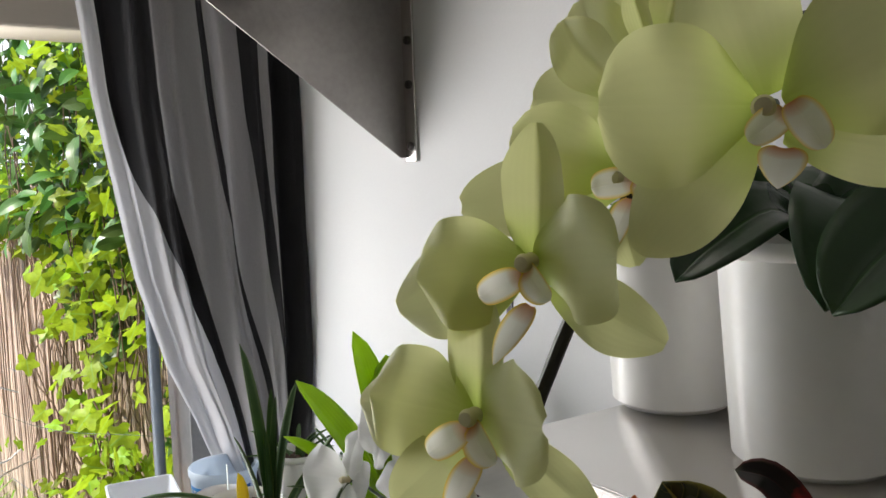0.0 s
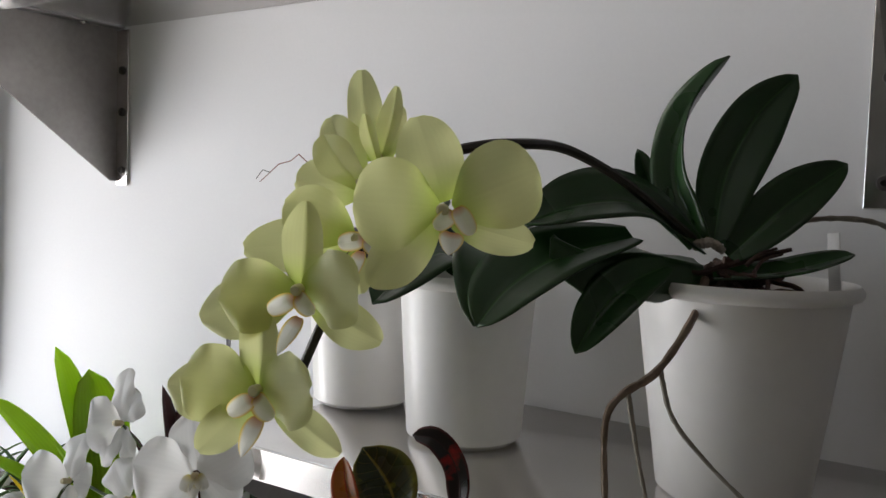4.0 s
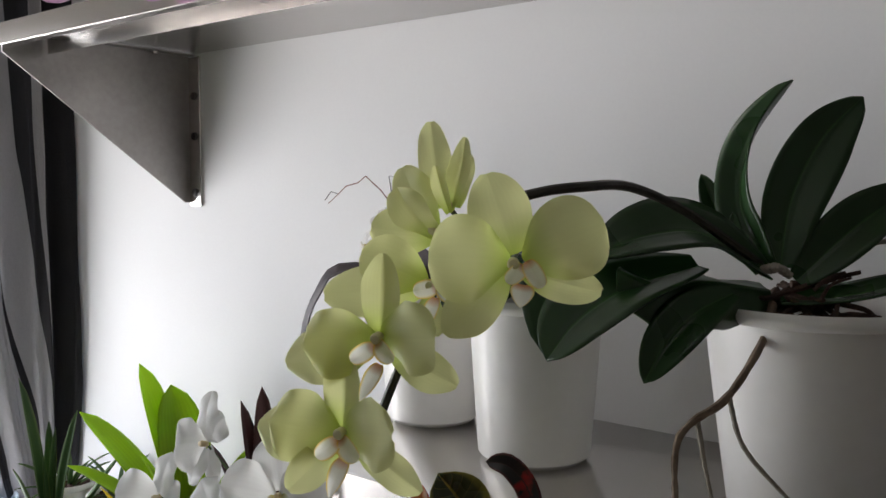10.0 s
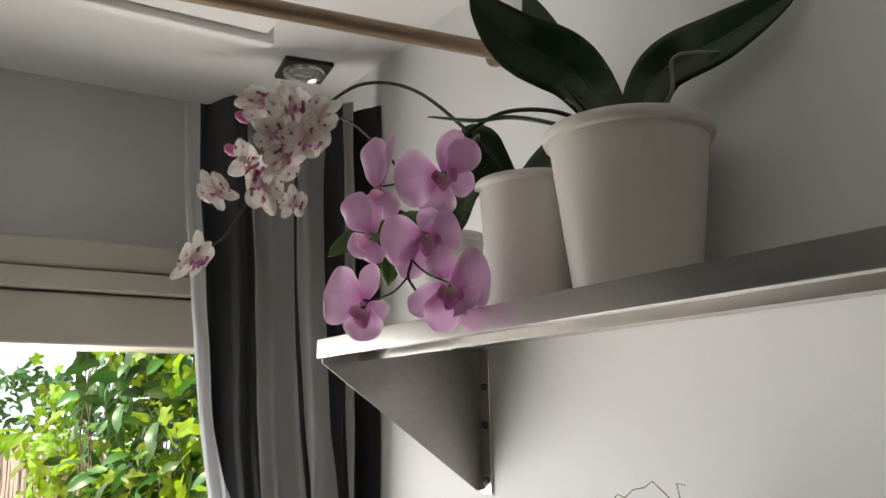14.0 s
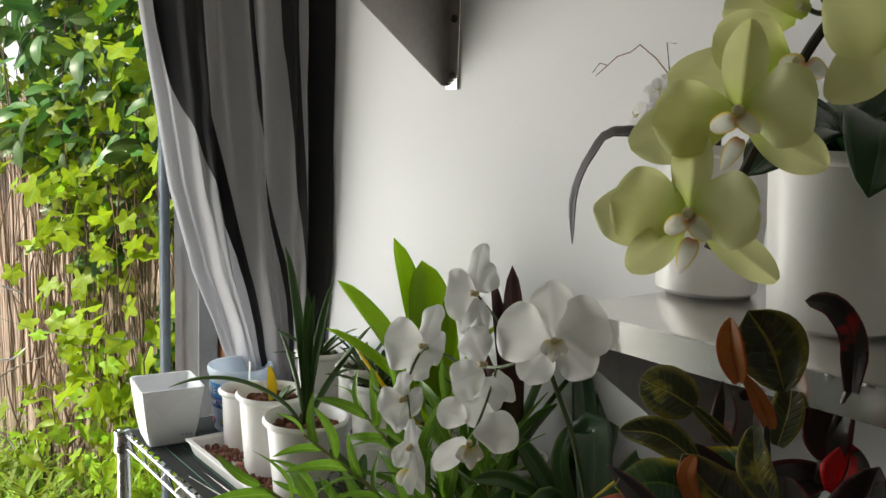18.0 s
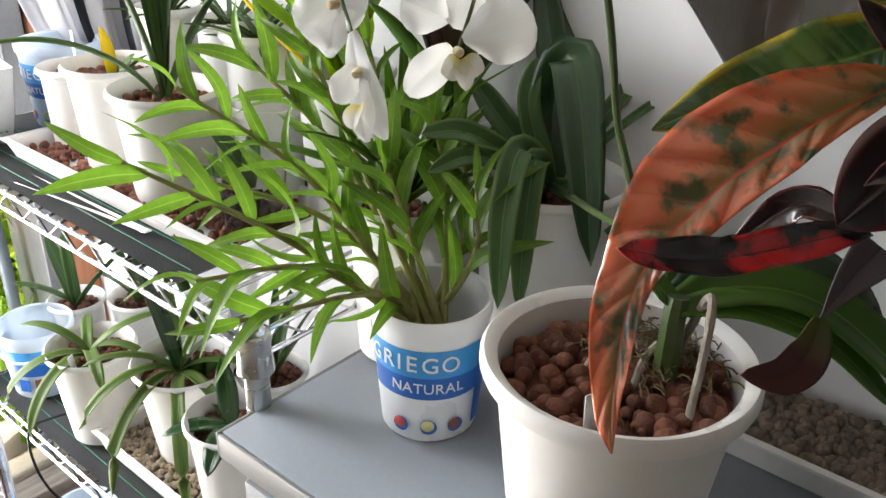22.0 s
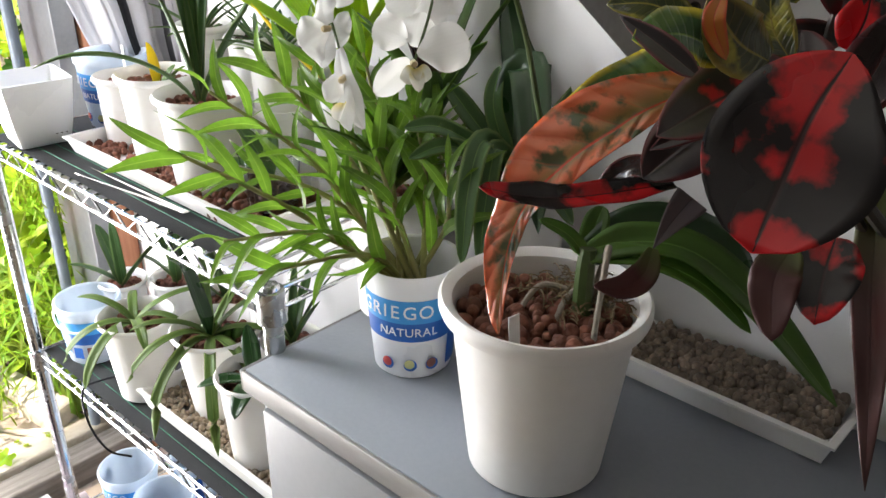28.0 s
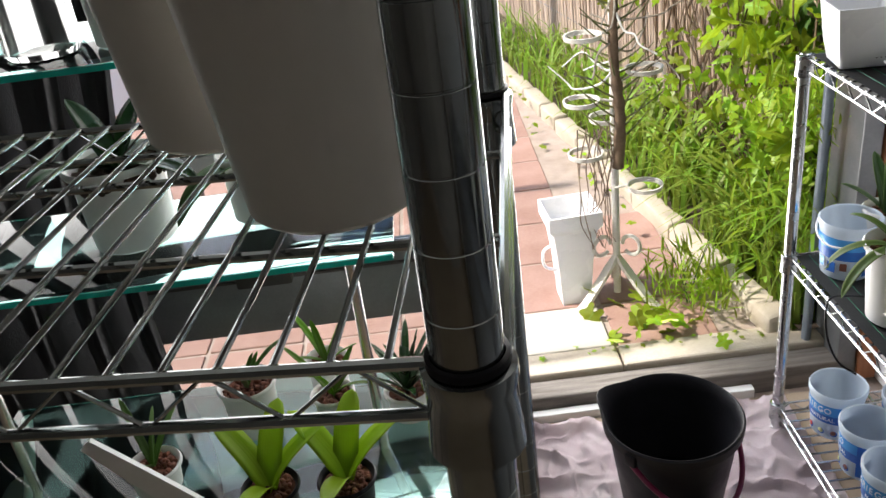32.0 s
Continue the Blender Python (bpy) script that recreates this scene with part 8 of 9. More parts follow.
# leaf meshes for vines
def lobed(size=1.0, lobes=5, depth=0.34):
    bm = bmesh.new()
    uv = bm.loops.layers.uv.verify()
    n, rings = 30, []
    c = bm.verts.new((0, 0.0, 0))
    for s in (0.5, 1.0):
        ring = []
        for k in range(n):
            th = 2 * math.pi * k / n
            r = (0.50 + 1.35 * depth * abs(math.cos(lobes * (th - math.pi / 2) / 2)) ** 2.2 * (1.15 if abs(th - math.pi / 2) < 0.7 else 0.85)) * s * (0.42 if abs(th - 1.5 * math.pi) < 0.25 and s == 1.0 else 1.0) * 0.55
            x, y = r * math.cos(th), r * math.sin(th) + 0.35
            ring.append(bm.verts.new((x, y, -0.16 * (x * x) - 0.10 * (y - 0.3) ** 2 + 0.03 * math.sin(3 * th) * s)))
        rings.append(ring)
    c.co = (0, 0.35, 0.02)
    for k in range(n):
        q = (k + 1) % n
        bm.faces.new((c, rings[0][k], rings[0][q]))
        bm.faces.new((rings[0][k], rings[1][k], rings[1][q], rings[0][q]))
    for f in bm.faces:
        f.smooth = True
        for lp in f.loops:
            lp[uv].uv = (0.5 + lp.vert.co.x * 0.9, lp.vert.co.y)
    bmesh.ops.scale(bm, vec=(size, size, size), verts=bm.verts[:])
    return bm


def to_mesh(bm, name, mat):
    me = bpy.data.meshes.new(name)
    bm.to_mesh(me)
    bm.free()
    me.polygons.foreach_set("use_smooth", [True] * len(me.polygons))
    if mat:
        me.materials.append(mat)
    return me


LOBED = [to_mesh(lobed(1.0, 5, d), "vine_leaf", LEAF_GARDEN) for d in (0.26, 0.18)]


def scatter(meshes, spots, name, mat, parent):
    """Many leaves joined into one mesh: spots of place, turn and size."""
    data = []
    for me in meshes:
        co = np.empty(len(me.vertices) * 3)
        me.vertices.foreach_get("co", co)
        loops = np.empty(len(me.loops), dtype=int)
        me.loops.foreach_get("vertex_index", loops)
        uvs = np.empty(len(me.loops) * 2)
        me.uv_layers[0].data.foreach_get("uv", uvs)
        data.append((co.reshape(-1, 3), loops, [p.loop_total for p in me.polygons], uvs))
    vs, ls, ts, us, base = [], [], [], [], 0
    for i, (at, turn, s) in enumerate(spots):
        co, loops, totals, uvs = data[i % len(data)]
        r = np.array(turn.to_matrix())
        vs.append(co @ r.T * s + np.array(at))
        ls.append(loops + base)
        ts += totals
        us.append(uvs)
        base += len(co)
    vs, ls, us = np.concatenate(vs), np.concatenate(ls), np.concatenate(us)
    me = bpy.data.meshes.new(name)
    me.vertices.add(len(vs))
    me.vertices.foreach_set("co", vs.ravel())
    me.loops.add(len(ls))
    me.loops.foreach_set("vertex_index", ls)
    me.polygons.add(len(ts))
    me.polygons.foreach_set("loop_start", np.concatenate(([0], np.cumsum(ts)[:-1])))
    me.uv_layers.new(name="UVMap")
    me.update(calc_edges=True)
    me.uv_layers[0].data.foreach_set("uv", us)
    ob = share(name, me, mat, parent, "", True)
    ob["kind"] = "stuff"
    return ob


def low_edge(y):
    """The vine hangs low near the door and leaves the reed bare farther on."""
    return 0.15 + 1.22 * max(0.0, min(1.0, (y - 3.15) / 0.55))


def spots_on(count, y0, y1, z0, z1, d0, d1, s0, s1, seed, dense=None, droop=60):
    rr, out = random.Random(seed), []
    while len(out) < count:
        y, z = rr.uniform(y0, y1), rr.uniform(z0, z1)
        if z < low_edge(y) + 0.16 * noise.noise((y * 6, 2, seed)):
            continue
        if dense and noise.noise((y * 2.2, z * 1.8, seed * 0.37)) < dense:
            continue
        x = fence_x(y) - rr.uniform(d0, d1)
        out.append(((x, y, z), Euler((radians(rr.gauss(-droop, 40)), radians(rr.gauss(0, 40)), radians(rr.gauss(75, 60)))), rr.uniform(s0, s1)))
    return out


vine = thing("garden_vine", "bright green vine with lobed leaves climbing over the reed fence", "vine", (0, 0, 0))
rr = random.Random(93)
for k in range(64):
    y0 = rr.uniform(2.45, 3.9)
    pts, y, z, x = [], y0, 0.05, 0.03
    while z < rr.uniform(1.6, 2.7):
        pts.append((fence_x(y) - x - rr.uniform(0.0, 0.04), y, z))
        z += rr.uniform(0.12, 0.28)
        y += rr.uniform(-0.09, 0.09)
        x = min(0.16, max(0.01, x + rr.uniform(-0.04, 0.05)))
    part("vine_stem", tube(pts, rr.uniform(0.002, 0.006), 0.0015, 5, n=4 * len(pts)), VINE_STEM, vine)
for at, turn, s in spots_on(290, 2.5, 4.2, 0.2, 2.5, 0.08, 0.26, 0.065, 0.125, 94, -0.05):
    ob = share("leaf", LOBED[rr.randrange(2)], None, vine)
    ob.matrix_basis = Matrix.Translation(at) @ turn.to_matrix().to_4x4() @ Matrix.Diagonal((s, s, s, 1))
scatter([to_mesh(lobed(1.0, 5, 0.22), "vine_foliage", None)], spots_on(1150, 2.45, 4.5, 0.15, 2.5, 0.02, 0.20, 0.045, 0.095, 95, -0.06), "vine_foliage", FOLIAGE, vine)
# upper and inner leaves by the reed: their shade is painted as darker green
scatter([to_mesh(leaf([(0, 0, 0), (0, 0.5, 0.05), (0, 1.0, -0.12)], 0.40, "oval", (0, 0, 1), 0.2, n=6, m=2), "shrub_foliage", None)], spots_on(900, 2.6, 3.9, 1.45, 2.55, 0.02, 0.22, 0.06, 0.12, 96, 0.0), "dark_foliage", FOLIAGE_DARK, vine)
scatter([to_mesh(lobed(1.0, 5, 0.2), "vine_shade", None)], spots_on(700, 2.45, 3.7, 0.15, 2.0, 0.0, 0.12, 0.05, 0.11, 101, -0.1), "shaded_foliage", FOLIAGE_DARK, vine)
top = thing("hedge_top", "loose sunlit shrub foliage above the reed fence", "shrub", (0, 0, 0), "", "stuff")
scatter([to_mesh(leaf([(0, 0, 0), (0, 0.5, 0.05), (0, 1.0, -0.1)], 0.34, "oval", (0, 0, 1), 0.2, n=5, m=1), "shrub_leaf", None)], spots_on(1500, 4.3, 8.2, 1.35, 1.72, -0.30, 0.22, 0.05, 0.13, 97, -0.1, 40), "shrub_foliage", FOLIAGE, top)

# long grass, weeds and feathery plants in the bed
gr = thing("bed_grass", "tall bright grass and weeds in the flower bed", "grass", (0, 0, 0), "", "stuff")
blade = [to_mesh(leaf([(0, 0, 0), (0, 0.10, 0.55), (0, 0.45, 0.85), (0, 0.85, 0.70)], 0.05, "blade", (0, -1, 0.5), 0.2, n=6, m=1), "blade", None)]
rr = random.Random(98)
sp = []
for _ in range(1100):
    y = 2.45 + 3.6 * rr.random() ** 1.4
    x = curb_x(y) + 0.06 + rr.random() ** 1.3 * 0.36
    sp.append(((x, y, PZ + 0.01), Euler((0, 0, rr.uniform(0, 6.28))), rr.uniform(0.14, 0.46) * (1.0 - 0.12 * (y - 2.4))))
scatter(blade, sp, "grass_blades", GRASS, gr)
fe = thing("feathery_weed", "feathery fern-like weed growing at the curb", "weed", (0, 0, 0))
fbm = to_mesh(leaf([(0, 0, 0), (0, 0.5, 0.04), (0, 1.0, 0.0)], 0.10, "lance", (0, 0, 1), 0.2, n=4, m=1), "frond", None)
sp = []
for cx, cy, cz, rad, num in ((0.56, 2.66, PZ + 0.02, 0.17, 420), (0.80, 2.50, 0.30, 0.22, 420), (0.86, 2.55, 0.62, 0.20, 420)):
    for _ in range(num):
        d = Vector((rr.gauss(0, 1), rr.gauss(0, 1), abs(rr.gauss(0, 0.9)))).normalized() * rad * rr.random() ** 0.5
        sp.append(((cx + d.x, cy + d.y, cz + d.z), Euler((radians(rr.uniform(0, 80)), 0, rr.uniform(0, 6.28))), rr.uniform(0.03, 0.08)))
scatter([fbm], sp, "fronds", FOLIAGE, fe)
for cx, cy, cz in ((0.56, 2.66, PZ - 0.01), (0.80, 2.50, PZ - 0.01), (0.86, 2.55, PZ - 0.01)):
    for k in range(4):
        a = 1.57 * k + cx * 9
        part("weed_stem", tube([(cx, cy, cz), (cx + 0.03 * math.cos(a), cy + 0.03 * math.sin(a), cz + 0.12), (cx + 0.09 * math.cos(a), cy + 0.09 * math.sin(a), cz + 0.26)], 0.002, 0.001, 5, n=8), GREEN_STEM, fe)
cp = thing("creeping_weeds", "small weeds creeping over the path and sill", "weed", (0, 0, 0))
sp = [((rr.uniform(0.28, 0.62), rr.uniform(2.40, 2.75), PZ + 0.025 + rr.random() * 0.05), Euler((radians(rr.gauss(-20, 25)), radians(rr.gauss(0, 25)), rr.uniform(0, 6.28))), rr.uniform(0.055, 0.105)) for _ in range(22)]
sp += [((rr.uniform(0.02, 0.75), EY + 0.13 + rr.gauss(0, 0.012), PZ + 0.02), Euler((radians(rr.gauss(-20, 25)), 0, rr.uniform(0, 6.28))), rr.uniform(0.012, 0.028)) for _ in range(24)]
sp += [((curb_x(y) - rr.uniform(-0.02, 0.14), y, PZ + 0.02 + rr.random() * 0.06), Euler((radians(rr.gauss(-20, 25)), 0, rr.uniform(0, 6.28))), rr.uniform(0.03, 0.06)) for y in [rr.uniform(3.0, 6.5) for _ in range(46)]]
scatter([to_mesh(lobed(1.0, 5, 0.24), "weed_leaf", None)], sp, "weed_leaves", FOLIAGE, cp)
bw = thing("bed_weeds", "broad-leaved weeds rising among the grass below the vine", "weed", (0, 0, 0), "", "stuff")
sp = []
for _ in range(620):
    y = 2.50 + 1.5 * rr.random() ** 1.5
    z = PZ + 0.05 + 0.62 * rr.random() ** 1.3
    if noise.noise((y * 4.0, z * 4.0, 6.1)) < -0.15:
        continue
    x = curb_x(y) + 0.05 + 0.25 * rr.random() + 0.12 * z
    sp.append(((x, y, z), Euler((radians(rr.gauss(-45, 30)), radians(rr.gauss(0, 35)), radians(rr.gauss(90, 70)))), rr.uniform(0.035, 0.085)))
scatter([to_mesh(lobed(1.0, 5, 0.30), "weed_leaf", None), to_mesh(leaf([(0, 0, 0), (0, 0.5, 0.06), (0, 1.0, -0.10)], 0.34, "lance", (0, 0, 1), 0.2, n=6, m=2), "weed_leaf", None)], sp, "weed_leaves", FOLIAGE, bw)

# white iron plant stand with rings and a dry bromeliad-like plant
st = thing("plant_stand", "white painted iron plant stand with rings and scrolls on the path", "plant stand", (0.365, 2.735, PZ), "", "", 0)
part("pole", tube([(0, 0, 0.03), (0.004, 0.01, 0.5), (0.012, 0.02, 1.15)], 0.011, segs=12, n=8), WHITE_METAL, st)
for a, h in ((200, 0.0), (320, 0.0), (80, 0.0)):
    d = Vector((math.cos(radians(a)), math.sin(radians(a)), 0))
    part("foot", leaf([d * 0.005 + Vector((0, 0, 0.16)), d * 0.05 + Vector((0, 0, 0.10)), d * 0.12 + Vector((0, 0, 0.02)), d * 0.16 + Vector((0, 0, 0.004))], 0.030, "strap", (0, 0, 1), 0.0, n=12, m=1, thick=0.010), WHITE_METAL, st)
    sc = [d * (0.02 + 0.028 * (1 - math.cos(u))) + Vector((0, 0, 0.20 + 0.030 * math.sin(u))) for u in [i * 0.55 for i in range(11)]]
    part("scroll", tube(sc, 0.0060, segs=7, n=26), WHITE_METAL, st)
for a, z in ((200, 0.83), (-10, 0.72), (180, 0.645), (195, 0.50), (-20, 0.385), (90, 0.56)):
    d = Vector((math.cos(radians(a)), math.sin(radians(a)), 0))
    c = d * 0.085 + Vector((0, 0, z))
    rg = part("ring", lathe([(0.044, -0.008), (0.049, -0.008), (0.051, 0.004), (0.046, 0.004), (0.044, -0.008)], 28), WHITE_METAL, st)
    rg.location = c
    part("ring_arm", tube([tuple(Vector((0, 0, z - 0.01)) - c), tuple(d * -0.048)], 0.004, segs=6, n=2), WHITE_METAL, rg)
ep = thing("spiky_plant", "dry spiky climbing plant with bare roots tied to the plant stand", "plant", (0.370, 2.705, PZ + 0.45))
part("trunk", tube([(0, 0, 0), (0.008, 0, 0.15), (-0.006, 0.0, 0.35), (0.008, 0.01, 0.60), (0.0, 0.01, 0.85)], 0.017, 0.010, 9, n=30, knots=0.003), VINE_STEM, ep)
rr = random.Random(99)
for k in range(58):
    z, a = 0.06 + 0.80 * k / 58, (0.0 if k % 2 else math.pi) + rr.gauss(0, 0.55)
    d = Vector((math.cos(a), 0.6 * math.sin(a), rr.uniform(0.45, 0.95))).normalized()
    l = rr.uniform(0.10, 0.19) * (1.0 - 0.25 * z)
    q = Vector((0, 0.005, z))
    part("spike", tube([q, q + d * l * 0.5 + Vector((0, 0, -0.006)), q + d * l], 0.0036, 0.0012, 6, n=6), SPIKE, ep)
for k in range(14):
    a = rr.uniform(0, 6.28)
    pts = [(0, 0, rr.uniform(0.2, 0.7))]
    for i in range(4):
        q = pts[-1]
        pts.append((q[0] + 0.05 * math.cos(a) + rr.uniform(-0.03, 0.03), q[1] + 0.03 * math.sin(a), q[2] + rr.uniform(-0.06, 0.05)))
    part("pale_root", tube(pts, 0.0035, 0.002, 6, n=16), TAG if k % 2 else ROOT, ep)
for k in range(12):
    x0 = rr.uniform(-0.10, -0.02)
    pts = [(x0 + rr.uniform(-0.02, 0.02), rr.uniform(-0.03, 0.05), 0.12 - 0.09 * i + rr.uniform(-0.02, 0.02)) for i in range(5)]
    part("hanging_root", tube(pts, 0.0022, 0.0012, 5, n=16), ROOT_BROWN, ep)
pl_ = thing("tall_planter", "tall square white planter tapering to its base on the path", "planter", (0.238, 2.775, PZ), "", "", 4)
bm = bmesh.new()
loops = []
for r, z in ((0.040, 0), (0.043, 0.004), (0.052, 0.15), (0.064, 0.255), (0.078, 0.275), (0.078, 0.318), (0.072, 0.318), (0.060, 0.27), (0.05, 0.2)):
    loops.append([bm.verts.new((a * r, b * r, z)) for a, b in ((1, 1), (-1, 1), (-1, -1), (1, -1))])
for a, b in zip(loops, loops[1:]):
    for k in range(4):
        bm.faces.new((a[k], a[(k + 1) % 4], b[(k + 1) % 4], b[k]))
bm.faces.new(loops[0][::-1])
bm.faces.new(loops[-1])
bmesh.ops.recalc_face_normals(bm, faces=bm.faces[:])
part("planter_body", bm, TUB_WHITE, pl_, "", False)
part("planter_handle", tube([(-0.052, 0, 0.20), (-0.085, 0, 0.18), (-0.085, 0, 0.13), (-0.050, 0, 0.11)], 0.005, segs=7, n=16), TUB_WHITE, pl_)
pipe = thing("metal_pole", "grey metal pole standing outside the door jamb", "pole", (0.802, 2.405, 0.02))
part("pole", tube([(0, 0, 0), (0, 0, 2.25)], 0.0125, segs=14, n=2), PIPE, pipe)
part("base", lathe([(0, 0), (0.03, 0), (0.03, 0.006), (0.014, 0.012), (0, 0.012)], 20), PIPE, pipe)
lin = thing("twine", "thin turquoise twine stretched in front of the vine", "twine", (0, 0, 0))
part("twine", tube([(0.80, 2.41, 1.05), (0.62, 2.9, 1.0), (0.45, 3.6, 1.02)], 0.0007, segs=5, n=10), TEAL_GLASS, lin)

# white house behind the garden, with a window
hs = thing("neighbour_house", "white rendered house behind the hedge", "house", (0.2, 10.0, 0), "", "", -35)
part("wall", span(-5.0, 6.0, 0.0, 0.25, 0.0, 5.0), OUTER_WALL, hs)
wn = part("window", span(0.60, 0.90, -0.03, 0.02, 2.12, 2.62), WHITE_PAINT, hs)
part("pane", span(0.63, 0.87, -0.036, -0.031, 2.15, 2.59), GREY_ALU, wn)
part("roof", span(-5.2, 6.2, -0.3, 0.4, 5.0, 5.2), OLD_WOOD, hs)
hg = thing("clipped_shrub", "round clipped green shrub in front of the house", "shrub", (0.95, 7.2, 0))
rr = random.Random(101)
sp = []
for _ in range(1500):
    d = Vector((rr.gauss(0, 1), rr.gauss(0, 1), rr.gauss(0, 1))).normalized() * rr.uniform(0.85, 1.02)
    sp.append(((d.x * 0.55, d.y * 0.5, 1.55 + d.z * 0.60), Euler((rr.uniform(0, 6), rr.uniform(0, 6), rr.uniform(0, 6))), rr.uniform(0.05, 0.10)))
scatter([to_mesh(leaf([(0, 0, 0), (0, 0.5, 0.05), (0, 1.0, -0.1)], 0.4, "oval", (0, 0, 1), 0.2, n=4, m=1), "shrub_leaf_b", None)], sp, "crown", FOLIAGE_DARK, hg)
part("trunk", tube([(0, 0, 0), (0.02, 0, 1.4)], 0.05, 0.03, 8, n=4), VINE_STEM, hg)

# railing on the patio, seen through the glazing
rl = thing("garden_railing", "grey metal railing with upright bars on the patio", "railing", (0, 0, 0))
for z in (PZ + 0.10, PZ + 0.95):
    part("rail", span(-3.2, -0.42, 3.62, 3.65, z, z + 0.035, 0.004), GREY_ALU, rl)
for x in (-3.1, -1.7, -0.45):
    part("post", span(x - 0.02, x + 0.02, 3.61, 3.66, PZ - 0.02, PZ + 1.0, 0.004), GREY_ALU, rl)
bar = None
for k in range(22):
    if bar is None:
        bar = part("bar", box(0.030, 0.014, 0.85, (0, 0, 0), 0.003), GREY_ALU, rl)
    else:
        bar = share("bar", bar.data, None, rl)
    bar.location = (-0.45 - 0.125 * k, 3.635, PZ + 0.54)
wl = span(-3.4, -0.6, 5.4, 5.5, 0, 2.6)
structure("garden_wall", wl, OUTER_WALL, "sunlit white garden wall behind the railing", "wall")
# ---- glazing left of the open door ----
structure("door_frame", span(-0.115, -0.008, EY - 0.025, EY + 0.04, 0.062, 1.928, 0.004), WHITE_PAINT, "white stile of the folded glass door", "door frame")
structure("door_edge", span(-0.007, 0.009, EY - 0.02, EY + 0.03, 0.062, 1.928, 0.002), DARK_TRIM, "dark brown seal along the door edge", "trim")
structure("window_rail", span(-1.75, -0.116, EY - 0.02, EY + 0.03, 0.062, 0.17, 0.004), WHITE_PAINT, "white lower rail of the glass door", "door frame")
structure("window_rail", span(-1.75, -0.116, EY - 0.05, EY + 0.03, 0.385, 0.565, 0.006), GREY_ALU, "grey aluminium middle rail of the glass door", "door frame")
structure("window_rail", span(-1.75, -0.116, EY - 0.054, EY - 0.051, 0.530, 0.537), DARK_TRIM, "dark groove in the aluminium rail", "trim")
structure("window_rail", span(-1.75, -0.116, EY - 0.02, EY + 0.03, 0.78, 0.84, 0.004), WHITE_PAINT, "white glazing bar of the glass door", "door frame")
structure("window_rail", span(-1.75, -0.116, EY - 0.02, EY + 0.03, 0.842, 0.875, 0.004), GREY_ALU, "grey glazing bar of the glass door", "door frame")
structure("window_frame", span(-0.94, -0.88, EY - 0.02, EY + 0.03, 0.172, 1.928, 0.004), WHITE_PAINT, "white mullion between two glass panes", "window frame")
structure("window_frame", span(-1.75, -1.68, EY - 0.02, EY + 0.03, 0.062, 1.928, 0.004), WHITE_PAINT, "white outer frame of the glazing", "window frame")
for x0, x1 in ((-1.678, -0.942), (-0.878, -0.117)):
    for z0, z1 in ((0.172, 0.383), (0.567, 0.778), (0.877, 1.926)):
        pane = structure("window_pane", span(x0, x1, EY + 0.002, EY + 0.007, z0, z1), GLASS, "clear glass pane", "window pane")
        pane.visible_shadow = False
dh = thing("door_handle", "steel lever handle on a long grey plate", "door handle", (-0.052, EY - 0.028, 0.94))
part("plate", box(0.036, 0.004, 0.21, (0, 0, 0), 0.0015), GREY_ALU, dh)
part("lever", tube([(0, -0.004, 0.03), (0, -0.045, 0.03), (-0.02, -0.050, 0.03), (-0.10, -0.050, 0.03)], 0.007, segs=10, n=18), STEEL, dh)
part("keyhole", lathe([(0, 0), (0.008, 0), (0.008, 0.003), (0, 0.003)], 14), DARK_TRIM, dh).matrix_basis = pose(0, -0.002, -0.04, 90, 0, 0)
lk = thing("window_lock", "dark brown window lock on the aluminium rail", "lock", (-0.56, EY - 0.07, 0.555))
part("lock_body", box(0.13, 0.035, 0.05, (0, 0, 0), 0.006), DARK_TRIM, lk)
part("lock_bolt", tube([(-0.06, 0, 0.035), (0.07, 0, 0.035)], 0.012, segs=12, n=2), DARK_TRIM, lk)

# ---- grey wire racks on the left ----
AZ, AY0, AY1, AX0, AX1 = 1.258, 0.818, 1.190, -0.1165, -0.0745
ra_ = thing("wire_rack", "tall worn grey chrome wire rack near the glazing", "shelving rack", (0, 0, 0), "wire racks")
ASKEW = Matrix.Translation((AX0, AY0, 0)) @ Matrix.Rotation(math.atan2(AX0 - AX1, AY1 - AY0), 4, "Z") @ Matrix.Translation((-AX0, -AY0, 0))
wire_shelf(ra_, AX0 - 0.90, AX0 + 0.016, AY0, AY1, AZ, "y", 0.0262, 0.0019, 0.028, CHROME_GREY, 0.0032).matrix_basis = ASKEW
for x, y in ((AX0, AY0), (AX1, AY1), *((ASKEW @ Vector((AX0 - 0.885, y, 0))).to_tuple()[:2] for y in (AY0, AY1))):
    rack_post(ra_, x, y, 0.018, 1.95, [AZ - 0.008], 0.0165, CHROME_GREY, 0.0325)
